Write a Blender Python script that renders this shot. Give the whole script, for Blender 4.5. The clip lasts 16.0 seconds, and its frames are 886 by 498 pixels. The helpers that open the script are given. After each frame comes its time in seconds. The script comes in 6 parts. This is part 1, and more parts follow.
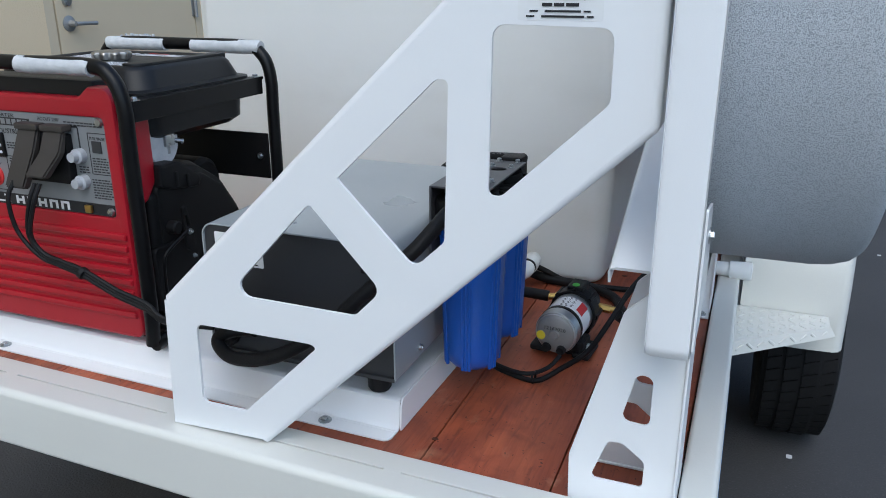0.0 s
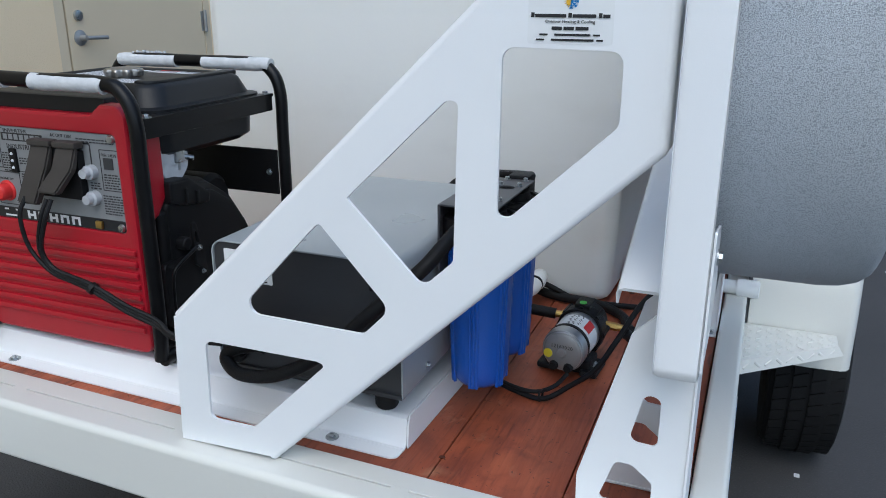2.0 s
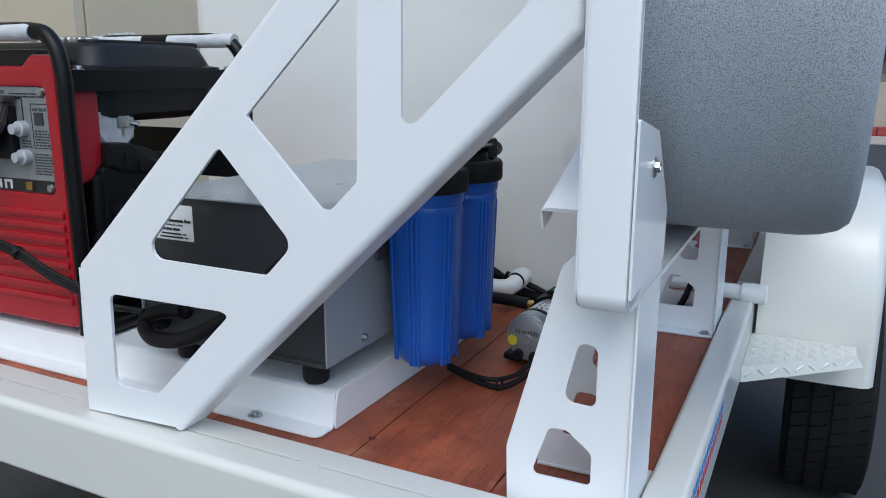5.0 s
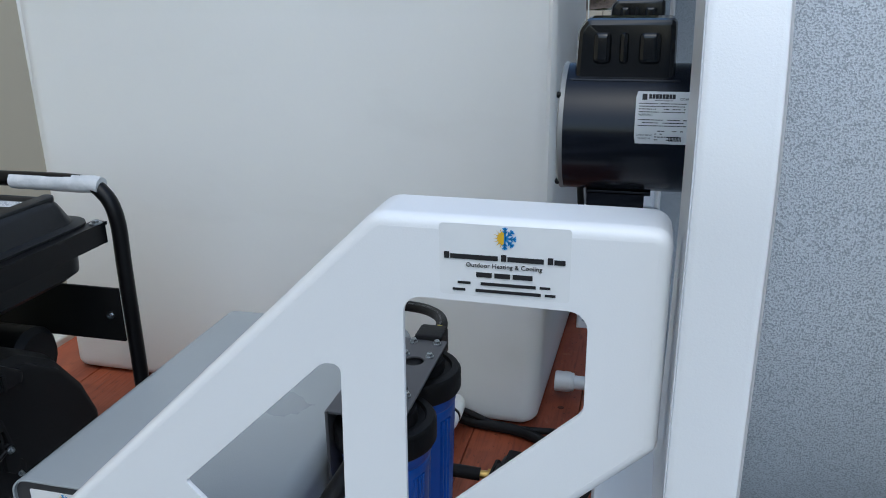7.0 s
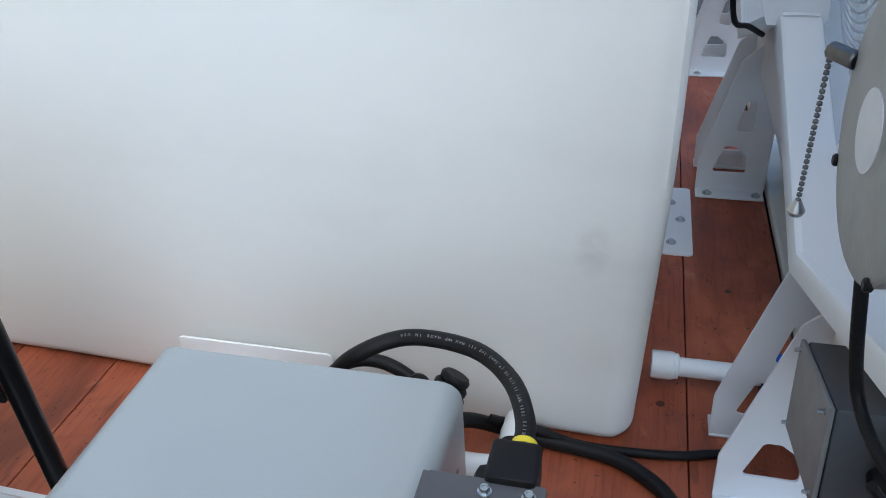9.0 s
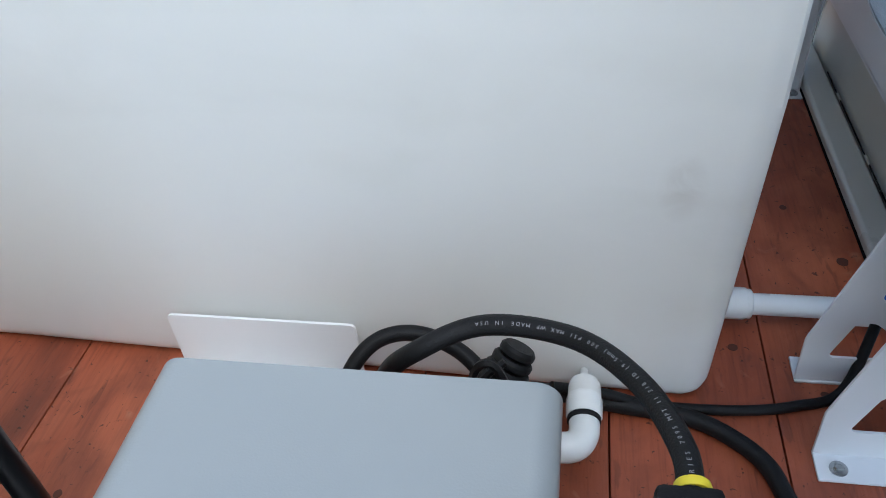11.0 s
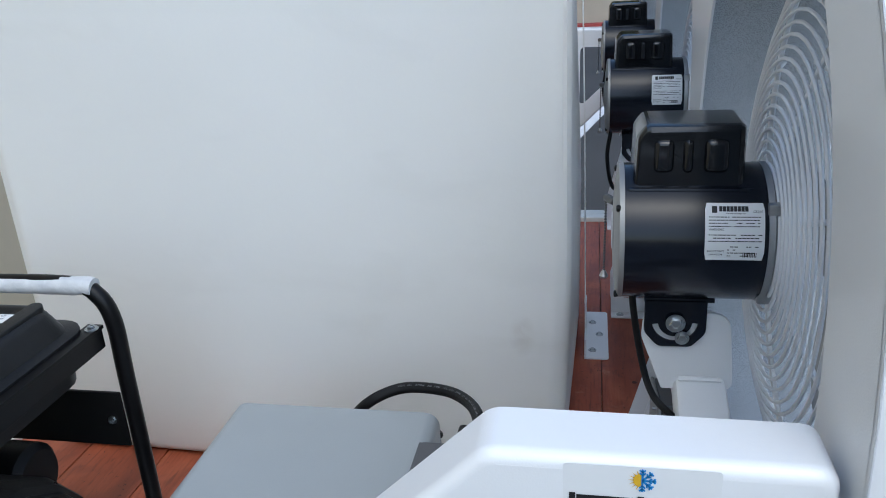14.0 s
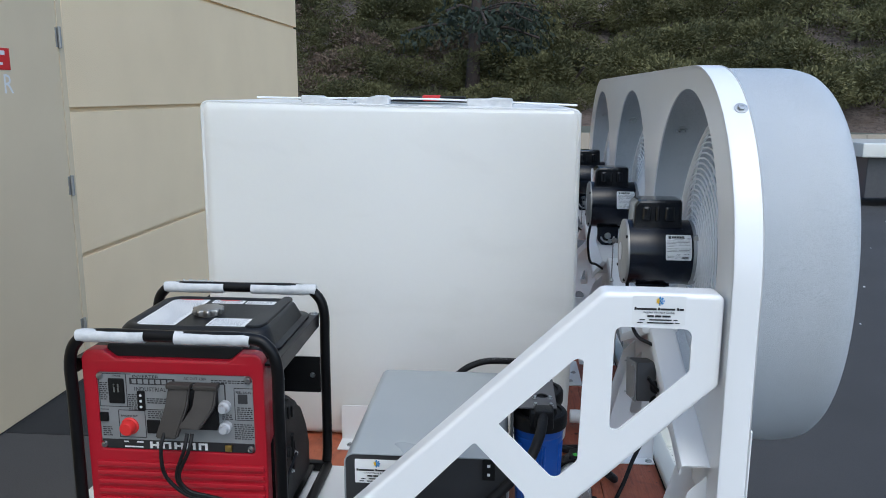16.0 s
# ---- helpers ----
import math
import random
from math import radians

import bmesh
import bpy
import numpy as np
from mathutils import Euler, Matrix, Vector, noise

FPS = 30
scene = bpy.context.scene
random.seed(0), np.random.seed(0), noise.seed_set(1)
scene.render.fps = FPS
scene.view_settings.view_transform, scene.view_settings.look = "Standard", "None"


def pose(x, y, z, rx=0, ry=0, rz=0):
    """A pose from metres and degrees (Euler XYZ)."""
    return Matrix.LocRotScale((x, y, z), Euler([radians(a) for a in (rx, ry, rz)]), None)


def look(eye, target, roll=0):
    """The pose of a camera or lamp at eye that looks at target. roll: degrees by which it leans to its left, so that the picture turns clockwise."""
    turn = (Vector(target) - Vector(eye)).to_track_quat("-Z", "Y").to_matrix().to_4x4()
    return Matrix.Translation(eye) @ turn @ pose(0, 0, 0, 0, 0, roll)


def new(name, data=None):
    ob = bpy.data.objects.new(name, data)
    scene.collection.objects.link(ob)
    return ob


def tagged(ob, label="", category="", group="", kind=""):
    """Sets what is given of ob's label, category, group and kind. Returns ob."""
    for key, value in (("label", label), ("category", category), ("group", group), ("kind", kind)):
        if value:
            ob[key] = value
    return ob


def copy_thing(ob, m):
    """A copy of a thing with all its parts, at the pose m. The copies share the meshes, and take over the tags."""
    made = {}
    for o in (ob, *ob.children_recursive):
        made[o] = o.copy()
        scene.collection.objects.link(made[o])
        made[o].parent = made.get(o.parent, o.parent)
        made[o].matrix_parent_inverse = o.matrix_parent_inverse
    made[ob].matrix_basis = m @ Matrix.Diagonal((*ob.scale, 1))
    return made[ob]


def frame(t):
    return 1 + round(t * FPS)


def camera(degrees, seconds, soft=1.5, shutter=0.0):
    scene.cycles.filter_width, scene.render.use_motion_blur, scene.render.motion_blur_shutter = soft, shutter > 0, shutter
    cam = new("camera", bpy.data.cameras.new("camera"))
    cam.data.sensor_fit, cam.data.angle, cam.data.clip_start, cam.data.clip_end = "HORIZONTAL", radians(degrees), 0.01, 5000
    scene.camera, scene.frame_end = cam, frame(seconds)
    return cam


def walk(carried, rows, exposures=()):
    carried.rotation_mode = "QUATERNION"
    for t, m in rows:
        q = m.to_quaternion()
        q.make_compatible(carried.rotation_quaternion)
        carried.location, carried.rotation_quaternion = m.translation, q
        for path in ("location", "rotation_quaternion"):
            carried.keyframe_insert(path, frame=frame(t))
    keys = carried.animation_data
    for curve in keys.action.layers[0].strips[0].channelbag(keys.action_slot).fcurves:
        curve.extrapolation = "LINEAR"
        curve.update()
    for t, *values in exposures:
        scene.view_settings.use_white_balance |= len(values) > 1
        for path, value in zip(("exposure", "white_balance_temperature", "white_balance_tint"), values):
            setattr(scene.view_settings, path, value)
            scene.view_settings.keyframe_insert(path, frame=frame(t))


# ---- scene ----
cam = camera(58.9, 16.0, soft=0.95)
PATH = [
    (0, (0.109, 0.024, 1.243), (-0.584, 1.782, 0.589), -0.1),
    (0.5, (0.109, 0.027, 1.246), (-0.585, 1.787, 0.598), 0.0),
    (1, (0.114, 0.029, 1.248), (-0.58, 1.79, 0.604), 0.1),
    (1.5, (0.114, 0.025, 1.248), (-0.582, 1.788, 0.612), 0.1),
    (2, (0.106, 0.021, 1.253), (-0.604, 1.783, 0.629), 0.1),
    (2.5, (0.114, 0.021, 1.252), (-0.625, 1.784, 0.663), 0.1),
    (3, (0.159, 0.072, 1.204), (-0.626, 1.833, 0.675), 0.1),
    (3.5, (0.184, 0.116, 1.098), (-0.654, 1.873, 0.642), 0.3),
    (3.7, (0.195, 0.142, 1.054), (-0.667, 1.891, 0.609), 0.5),
    (5.8, (0.226, 0.156, 1.063), (-0.565, 1.936, 0.608), -1.1),
    (6, (0.219, 0.157, 1.135), (-0.515, 1.957, 0.666), -1.5),
    (6.5, (0.143, 0.214, 1.322), (-0.434, 2.044, 0.759), -1.5),
    (7, (-0.006, 0.366, 1.411), (-0.476, 2.198, 0.763), -0.8),
    (7.5, (-0.059, 0.565, 1.426), (-0.506, 2.364, 0.675), -0.9),
    (8, (-0.071, 0.713, 1.431), (-0.531, 2.451, 0.554), -1.7),
    (8.5, (-0.118, 0.814, 1.415), (-0.572, 2.491, 0.424), -2.3),
    (9, (-0.208, 0.924, 1.41), (-0.648, 2.542, 0.319), -3.2),
    (9.5, (-0.298, 1.007, 1.381), (-0.686, 2.575, 0.202), -3.2),
    (10, (-0.344, 1.052, 1.368), (-0.684, 2.573, 0.115), -3.3),
    (10.2, (-0.354, 1.061, 1.364), (-0.681, 2.563, 0.085), -3.6),
    (12.3, (-0.339, 1.097, 1.35), (-0.657, 2.584, 0.05), -7.0),
    (12.5, (-0.339, 1.09, 1.356), (-0.653, 2.605, 0.089), -6.4),
    (13, (-0.291, 0.989, 1.428), (-0.617, 2.625, 0.324), -5.4),
    (13.5, (-0.198, 0.749, 1.481), (-0.55, 2.497, 0.577), -4.3),
    (13.7, (-0.145, 0.63, 1.504), (-0.519, 2.404, 0.658), -3.5),
    (14, (-0.124, 0.473, 1.545), (-0.492, 2.303, 0.825), -3.3),
    (14.5, (-0.17, 0.216, 1.568), (-0.526, 2.101, 1.001), -2.2),
    (15, (-0.196, -0.059, 1.577), (-0.508, 1.86, 1.107), -1.1),
    (15.5, (-0.215, -0.319, 1.584), (-0.454, 1.623, 1.172), -0.2),
    (16, (-0.363, -0.479, 1.596), (-0.519, 1.477, 1.208), 0.2),
]
EXPOSURES = [(0.0, -0.27, 5600, 2), (3.5, -0.28, 5610, 2), (6.0, -0.26, 5570, 2), (7.0, -0.50, 5510, 1), (7.5, -0.57, 5510, 1), (8.0, -0.19, 5540, 1), (9.0, 0.10, 5560, 1), (10.0, 0.09, 5550, 1), (12.5, 0.14, 5550, 1), (13.5, 0.03, 5530, 2), (14.0, -0.23, 5550, 2), (14.5, -0.53, 5530, 2), (15.0, -0.50, 5550, 2), (15.5, -0.32, 5600, 2), (16.0, -0.19, 5650, 2)]
walk(cam, [(t, look(eye, target, roll)) for t, eye, target, roll in PATH], EXPOSURES)

# ---- world, sun and exposure ----
SUN_ELEV, SUN_ROT = radians(55), radians(158)
world = bpy.data.worlds.new("overcast_sky")
scene.world = world
world.use_nodes = True
wn = world.node_tree
sky = wn.nodes.new("ShaderNodeTexSky")
sky.sky_type, sky.sun_disc = "NISHITA", False
sky.sun_elevation, sky.sun_rotation = SUN_ELEV, SUN_ROT
sky.air_density, sky.dust_density, sky.ozone_density = 1.0, 3.0, 1.0
wn.nodes["Background"].inputs["Strength"].default_value = 0.29
wn.links.new(sky.outputs[0], wn.nodes["Background"].inputs["Color"])
sun = new("sun", bpy.data.lights.new("sun", "SUN"))
sun.data.energy, sun.data.angle, sun.data.color = 0.2, radians(60), (1.0, 0.99, 0.97)
sun.matrix_world = look((5.1, -12.7, 19.6), (0, 0, 0))


# ---- materials ----
def mat(name, base, rough=0.5, metal=0.0, second=None, scale=8.0, amount=0.5, bump=0.0, bump_scale=200.0,
        grain=None, coat=0.0, rough_var=0.08, stretch=(1, 1, 1), sss=0.0, per_piece=0.0, spec=0.5):
    """A procedural surface: two colours mixed by a coarse noise, a fine grain, varied gloss and fine relief."""
    m = bpy.data.materials.new(name)
    m.use_nodes = True
    t = m.node_tree
    n, lk = t.nodes, t.links
    b = n["Principled BSDF"]
    b.inputs["Metallic"].default_value = metal
    b.inputs["Specular IOR Level"].default_value = spec
    b.inputs["Coat Weight"].default_value = coat
    b.inputs["Coat Roughness"].default_value = 0.12
    if sss:
        b.inputs["Subsurface Weight"].default_value = sss
        b.inputs["Subsurface Radius"].default_value = (0.07, 0.07, 0.065)
        b.inputs["Subsurface Scale"].default_value = 1.0
    co = n.new("ShaderNodeTexCoord")
    mp = n.new("ShaderNodeMapping")
    mp.inputs["Scale"].default_value = stretch
    lk.new(co.outputs["Object"], mp.inputs[0])
    big = n.new("ShaderNodeTexNoise")
    big.inputs["Scale"].default_value, big.inputs["Detail"].default_value = scale, 6
    lk.new(mp.outputs[0], big.inputs[0])
    fine = n.new("ShaderNodeTexNoise")
    fine.inputs["Scale"].default_value, fine.inputs["Detail"].default_value = bump_scale, 4
    lk.new(mp.outputs[0], fine.inputs[0])
    ramp = n.new("ShaderNodeMapRange")
    ramp.inputs[1].default_value, ramp.inputs[2].default_value = 0.35, 0.68
    ramp.inputs[4].default_value = amount
    lk.new(big.outputs[0], ramp.inputs[0])
    mix = n.new("ShaderNodeMix")
    mix.data_type = "RGBA"
    mix.inputs[6].default_value = (*base, 1)
    mix.inputs[7].default_value = (*(second or [c * 0.85 for c in base]), 1)
    lk.new(ramp.outputs[0], mix.inputs[0])
    colour = mix.outputs[2]
    if grain:
        g = n.new("ShaderNodeMapRange")
        g.inputs[1].default_value, g.inputs[2].default_value, g.inputs[4].default_value = grain[1], grain[2], grain[3]
        lk.new(fine.outputs[0], g.inputs[0])
        gm = n.new("ShaderNodeMix")
        gm.data_type = "RGBA"
        lk.new(g.outputs[0], gm.inputs[0])
        lk.new(colour, gm.inputs[6])
        gm.inputs[7].default_value = (*grain[0], 1)
        colour = gm.outputs[2]
    if per_piece:
        info = n.new("ShaderNodeObjectInfo")
        pr = n.new("ShaderNodeMapRange")
        pr.inputs[3].default_value, pr.inputs[4].default_value = 1 - per_piece, 1 + per_piece
        lk.new(info.outputs["Random"], pr.inputs[0])
        hs = n.new("ShaderNodeHueSaturation")
        lk.new(pr.outputs[0], hs.inputs["Value"])
        lk.new(colour, hs.inputs["Color"])
        colour = hs.outputs[0]
    lk.new(colour, b.inputs["Base Color"])
    rr = n.new("ShaderNodeMapRange")
    rr.inputs[3].default_value, rr.inputs[4].default_value = max(0.02, rough - rough_var), min(1, rough + rough_var)
    lk.new(big.outputs[0], rr.inputs[0])
    lk.new(rr.outputs[0], b.inputs["Roughness"])
    if bump:
        bp = n.new("ShaderNodeBump")
        bp.inputs["Strength"].default_value, bp.inputs["Distance"].default_value = 1.0, bump
        lk.new(fine.outputs[0], bp.inputs["Height"])
        lk.new(bp.outputs[0], b.inputs["Normal"])
    return m


def stain(m, scale, lo, hi, amount, colour, stretch=(1, 1, 1), centre=None, radii=(1, 1, 1)):
    """Lays irregular patches of a second colour over a surface; centre and radii keep them to one spot."""
    t = m.node_tree
    n, lk = t.nodes, t.links
    b = n["Principled BSDF"]
    old = b.inputs["Base Color"].links[0].from_socket
    co = n.new("ShaderNodeTexCoord")
    mp = n.new("ShaderNodeMapping")
    mp.inputs["Scale"].default_value = stretch
    lk.new(co.outputs["Object"], mp.inputs[0])
    nz = n.new("ShaderNodeTexNoise")
    nz.inputs["Scale"].default_value, nz.inputs["Detail"].default_value, nz.inputs["Distortion"].default_value = scale, 5, 0.6
    lk.new(mp.outputs[0], nz.inputs[0])
    mr = n.new("ShaderNodeMapRange")
    mr.inputs[1].default_value, mr.inputs[2].default_value, mr.inputs[4].default_value = lo, hi, amount
    lk.new(nz.outputs[0], mr.inputs[0])
    fac = mr.outputs[0]
    if centre:
        mc = n.new("ShaderNodeMapping")
        mc.vector_type = "TEXTURE"
        mc.inputs["Location"].default_value, mc.inputs["Scale"].default_value = centre, radii
        lk.new(co.outputs["Object"], mc.inputs[0])
        ln = n.new("ShaderNodeVectorMath")
        ln.operation = "LENGTH"
        lk.new(mc.outputs[0], ln.inputs[0])
        ms = n.new("ShaderNodeMapRange")
        ms.inputs[1].default_value, ms.inputs[2].default_value = 1.0, 0.2
        lk.new(ln.outputs["Value"], ms.inputs[0])
        mu = n.new("ShaderNodeMath")
        mu.operation = "MULTIPLY"
        lk.new(ms.outputs[0], mu.inputs[0])
        lk.new(fac, mu.inputs[1])
        fac = mu.outputs[0]
    mx = n.new("ShaderNodeMix")
    mx.data_type = "RGBA"
    lk.new(fac, mx.inputs[0])
    lk.new(old, mx.inputs[6])
    mx.inputs[7].default_value = (*colour, 1)
    lk.new(mx.outputs[2], b.inputs["Base Color"])


WHITE = mat("white_powder_coat", (0.80, 0.81, 0.82), 0.32, second=(0.76, 0.77, 0.78), scale=5, bump=0.00012, bump_scale=700, coat=0.25)
RAILWHITE = mat("white_trailer_paint", (0.68, 0.677, 0.63), 0.3, second=(0.64, 0.636, 0.59), scale=3, bump=0.0002, bump_scale=260, coat=0.3)
POLY = mat("white_polyethylene", (0.75, 0.755, 0.735), 0.42, second=(0.70, 0.705, 0.685), scale=2.2, bump=0.0006, bump_scale=30, sss=0.55)
stain(POLY, 30, 0.30, 0.55, 0.35, (0.42, 0.39, 0.34), centre=(-0.240, 1.725, 0.886), radii=(0.026, 0.1, 0.045))
stain(POLY, 3, 0.52, 0.75, 0.35, (0.62, 0.62, 0.59), stretch=(1, 1, 2.5))
stain(POLY, 8, 0.40, 0.62, 0.14, (0.50, 0.45, 0.36), centre=(-0.22, 1.725, 0.72), radii=(0.10, 0.1, 0.05))
GRANITE = mat("speckled_grey_plastic", (0.50, 0.53, 0.56), 0.5, second=(0.46, 0.49, 0.52), scale=14,
              grain=((0.10, 0.112, 0.125), 0.485, 0.575, 0.54), bump=0.0008, bump_scale=760)
WOOD = mat("red_stained_wood", (0.41, 0.102, 0.043), 0.5, second=(0.22, 0.050, 0.021), scale=6, amount=0.8, bump=0.0014, bump_scale=110,
           grain=((0.17, 0.04, 0.019), 0.50, 0.74, 0.7), stretch=(1.5, 0.10, 1), coat=0.04, rough_var=0.2, per_piece=0.14)
stain(WOOD, 5, 0.50, 0.72, 0.75, (0.50, 0.15, 0.068), stretch=(1, 0.45, 1))
stain(WOOD, 9, 0.56, 0.70, 0.6, (0.13, 0.034, 0.019), stretch=(1, 0.5, 1))
stain(WOOD, 60, 0.60, 0.68, 0.45, (0.09, 0.026, 0.015), stretch=(1.2, 0.25, 1))
stain(WOOD, 16, 0.50, 0.66, 0.55, (0.20, 0.05, 0.024))
stain(WOOD, 130, 0.66, 0.70, 0.8, (0.035, 0.012, 0.009))
stain(WOOD, 14, 0.55, 0.68, 0.55, (0.50, 0.24, 0.14), centre=(-0.30, 0.98, 0.565), radii=(0.06, 0.09, 0.2))
stain(WOOD, 11, 0.50, 0.62, 0.6, (0.11, 0.03, 0.018), centre=(-0.18, 1.05, 0.565), radii=(0.16, 0.2, 0.2))
stain(WOOD, 26, 0.66, 0.74, 0.5, (0.45, 0.19, 0.11), stretch=(1, 0.6, 1))
KNOT = mat("dark_wood_knot", (0.06, 0.018, 0.01), 0.6, second=(0.12, 0.03, 0.015), scale=60)
ASPHALT = mat("asphalt", (0.064, 0.063, 0.063), 0.88, second=(0.049, 0.049, 0.049), scale=0.9, amount=0.8, bump=0.004, bump_scale=170, spec=0.25,
              grain=((0.11, 0.11, 0.11), 0.58, 0.75, 0.7))
PATCH = mat("newer_asphalt", (0.026, 0.027, 0.029), 0.85, second=(0.018, 0.019, 0.020), scale=3, amount=0.8, bump=0.004, bump_scale=170, spec=0.25)
RED = mat("red_moulded_plastic", (0.34, 0.003, 0.014), 0.38, second=(0.30, 0.0025, 0.012), scale=12, bump=0.0004, bump_scale=420, coat=0.1)
BLACKPIPE = mat("black_painted_tube", (0.003, 0.003, 0.0034), 0.34, second=(0.005, 0.005, 0.006), scale=20, coat=0.0, spec=0.24)
BLACKPLASTIC = mat("black_plastic", (0.005, 0.005, 0.0055), 0.5, second=(0.009, 0.009, 0.010), scale=16, bump=0.0004, bump_scale=500, spec=0.22)
TANKBLACK = mat("black_fuel_tank", (0.007, 0.0075, 0.0085), 0.42, second=(0.011, 0.012, 0.0135), scale=10, bump=0.0003, bump_scale=500, spec=0.3)
MOTORBLACK = mat("gloss_black_enamel", (0.005, 0.007, 0.013), 0.2, second=(0.0065, 0.009, 0.016), scale=9, coat=0.12, spec=0.3)
COVERBLACK = mat("gloss_black_cover", (0.004, 0.005, 0.007), 0.16, second=(0.006, 0.007, 0.009), scale=9, coat=0.4, spec=0.35)
RUBBER = mat("black_rubber", (0.006, 0.006, 0.0065), 0.55, second=(0.011, 0.011, 0.012), scale=30, bump=0.0005, bump_scale=600, spec=0.25)
TYRE = mat("tyre_rubber", (0.007, 0.007, 0.0075), 0.8, second=(0.012, 0.012, 0.012), scale=18, bump=0.001, bump_scale=250, spec=0.25)
BLUE = mat("blue_plastic", (0.012, 0.085, 0.42), 0.34, second=(0.010, 0.07, 0.36), scale=9, bump=0.0003, bump_scale=300, coat=0.15)
CABGREY = mat("grey_enamel_sheet", (0.31, 0.335, 0.345), 0.3, second=(0.285, 0.31, 0.32), scale=6, bump=0.00015, bump_scale=500, coat=0.2)
BOXGREY = mat("grey_box_plastic", (0.085, 0.088, 0.092), 0.45, second=(0.10, 0.103, 0.108), scale=20)
DARKGREY = mat("dark_grey_panel", (0.032, 0.033, 0.035), 0.4, second=(0.042, 0.042, 0.045), scale=8, bump=0.0002, bump_scale=500, spec=0.4)
BRACKETGREY = mat("grey_bracket_paint", (0.065, 0.065, 0.07), 0.4, second=(0.085, 0.085, 0.09), scale=20)
ZINC = mat("zinc_plated_steel", (0.46, 0.48, 0.49), 0.30, 1.0, second=(0.32, 0.34, 0.35), scale=60, rough_var=0.15)
CHAIN = mat("dark_chain_steel", (0.16, 0.16, 0.16), 0.35, 1.0, second=(0.10, 0.10, 0.10), scale=200)
BELLGREY = mat("dull_cast_alloy", (0.32, 0.32, 0.31), 0.5, 0.5, second=(0.27, 0.27, 0.265), scale=40, bump=0.0003, bump_scale=300)
CAPMETAL = mat("polished_cap_metal", (0.42, 0.40, 0.37), 0.42, 1.0, second=(0.33, 0.315, 0.29), scale=40)
COVERGREY = mat("grey_black_rubber", (0.040, 0.035, 0.031), 0.5, second=(0.052, 0.046, 0.041), scale=30, spec=0.35)
ALU = mat("cast_aluminium", (0.50, 0.50, 0.50), 0.42, 1.0, second=(0.40, 0.40, 0.40), scale=40, bump=0.0004, bump_scale=300)
BRASS = mat("brass", (0.62, 0.42, 0.13), 0.3, 1.0, second=(0.48, 0.31, 0.10), scale=60)
YELLOW = mat("yellow_plastic", (0.72, 0.60, 0.03), 0.45)
FOAM = mat("white_foam_wrap", (0.60, 0.61, 0.62), 0.5, second=(0.46, 0.48, 0.50), scale=45, amount=0.8, bump=0.0015, bump_scale=90)
PVC = mat("white_pvc", (0.78, 0.79, 0.78), 0.3, second=(0.72, 0.73, 0.72), scale=20)
PANEL = mat("grey_instrument_panel", (0.215, 0.22, 0.225), 0.4, second=(0.18, 0.185, 0.19), scale=25)
LABEL = mat("white_paper_label", (0.76, 0.77, 0.77), 0.35, second=(0.70, 0.71, 0.72), scale=30)
SILVERLABEL = mat("silver_label", (0.60, 0.61, 0.64), 0.35, second=(0.52, 0.53, 0.56), scale=60)
HOSEPRINT = mat("worn_white_print", (0.22, 0.22, 0.23), 0.6)
INK = mat("black_ink", (0.012, 0.012, 0.014), 0.5)
INKGREY = mat("grey_ink", (0.40, 0.41, 0.43), 0.3)
INKPALE = mat("pale_grey_ink", (0.24, 0.25, 0.28), 0.5)
INKRED = mat("red_ink", (0.55, 0.02, 0.02), 0.5)
INKBLUE = mat("blue_ink", (0.03, 0.25, 0.62), 0.45)
INKGOLD = mat("gold_ink", (0.70, 0.42, 0.02), 0.45)
INKGREEN = mat("green_dot", (0.08, 0.42, 0.05), 0.5)
WHITEPRINT = mat("white_print", (0.72, 0.72, 0.72), 0.5)
STUCCO = mat("beige_painted_concrete", (0.83, 0.665, 0.43), 0.8, second=(0.76, 0.605, 0.39), scale=1.3, amount=0.7, bump=0.0025, bump_scale=160)
DOORPAINT = mat("beige_door_paint", (0.66, 0.545, 0.37), 0.5, second=(0.60, 0.495, 0.335), scale=2.5, bump=0.0004, bump_scale=200)
# brown far darker than the wall: the shade of its recesses as colour
GROOVE = mat("groove_shade", (0.22, 0.185, 0.14), 0.8)
RETWALL = mat("tan_retaining_wall", (0.40, 0.355, 0.285), 0.85, second=(0.33, 0.29, 0.23), scale=2, amount=0.8, bump=0.006, bump_scale=60)
KERBRED = mat("red_kerb_paint", (0.30, 0.035, 0.03), 0.7, second=(0.20, 0.04, 0.035), scale=4, amount=0.9)
SOIL = mat("mulch_slope", (0.085, 0.063, 0.048), 0.95, second=(0.165, 0.13, 0.11), scale=2.6, amount=0.9, bump=0.05, bump_scale=14,
           grain=((0.03, 0.022, 0.018), 0.5, 0.7, 0.8))
LEAF = mat("juniper_foliage", (0.145, 0.137, 0.062), 0.85, spec=0.1, second=(0.062, 0.064, 0.034), scale=1.1, amount=1.0)
LEAFDRY = mat("dry_foliage", (0.135, 0.095, 0.062), 0.85, second=(0.08, 0.055, 0.04), scale=3, amount=1.0)
LEAFDARK = mat("dark_conifer_foliage", (0.022, 0.034, 0.02), 0.8, second=(0.012, 0.02, 0.012), scale=2, amount=1.0)
BARK = mat("dark_bark", (0.05, 0.035, 0.028), 0.9, second=(0.03, 0.022, 0.018), scale=10, bump=0.01, bump_scale=30)


# ---- shape helpers ----
def empty(name, m=None, **tags):
    ob = new(name)
    ob.matrix_world = m or Matrix()
    return tagged(ob, **tags)


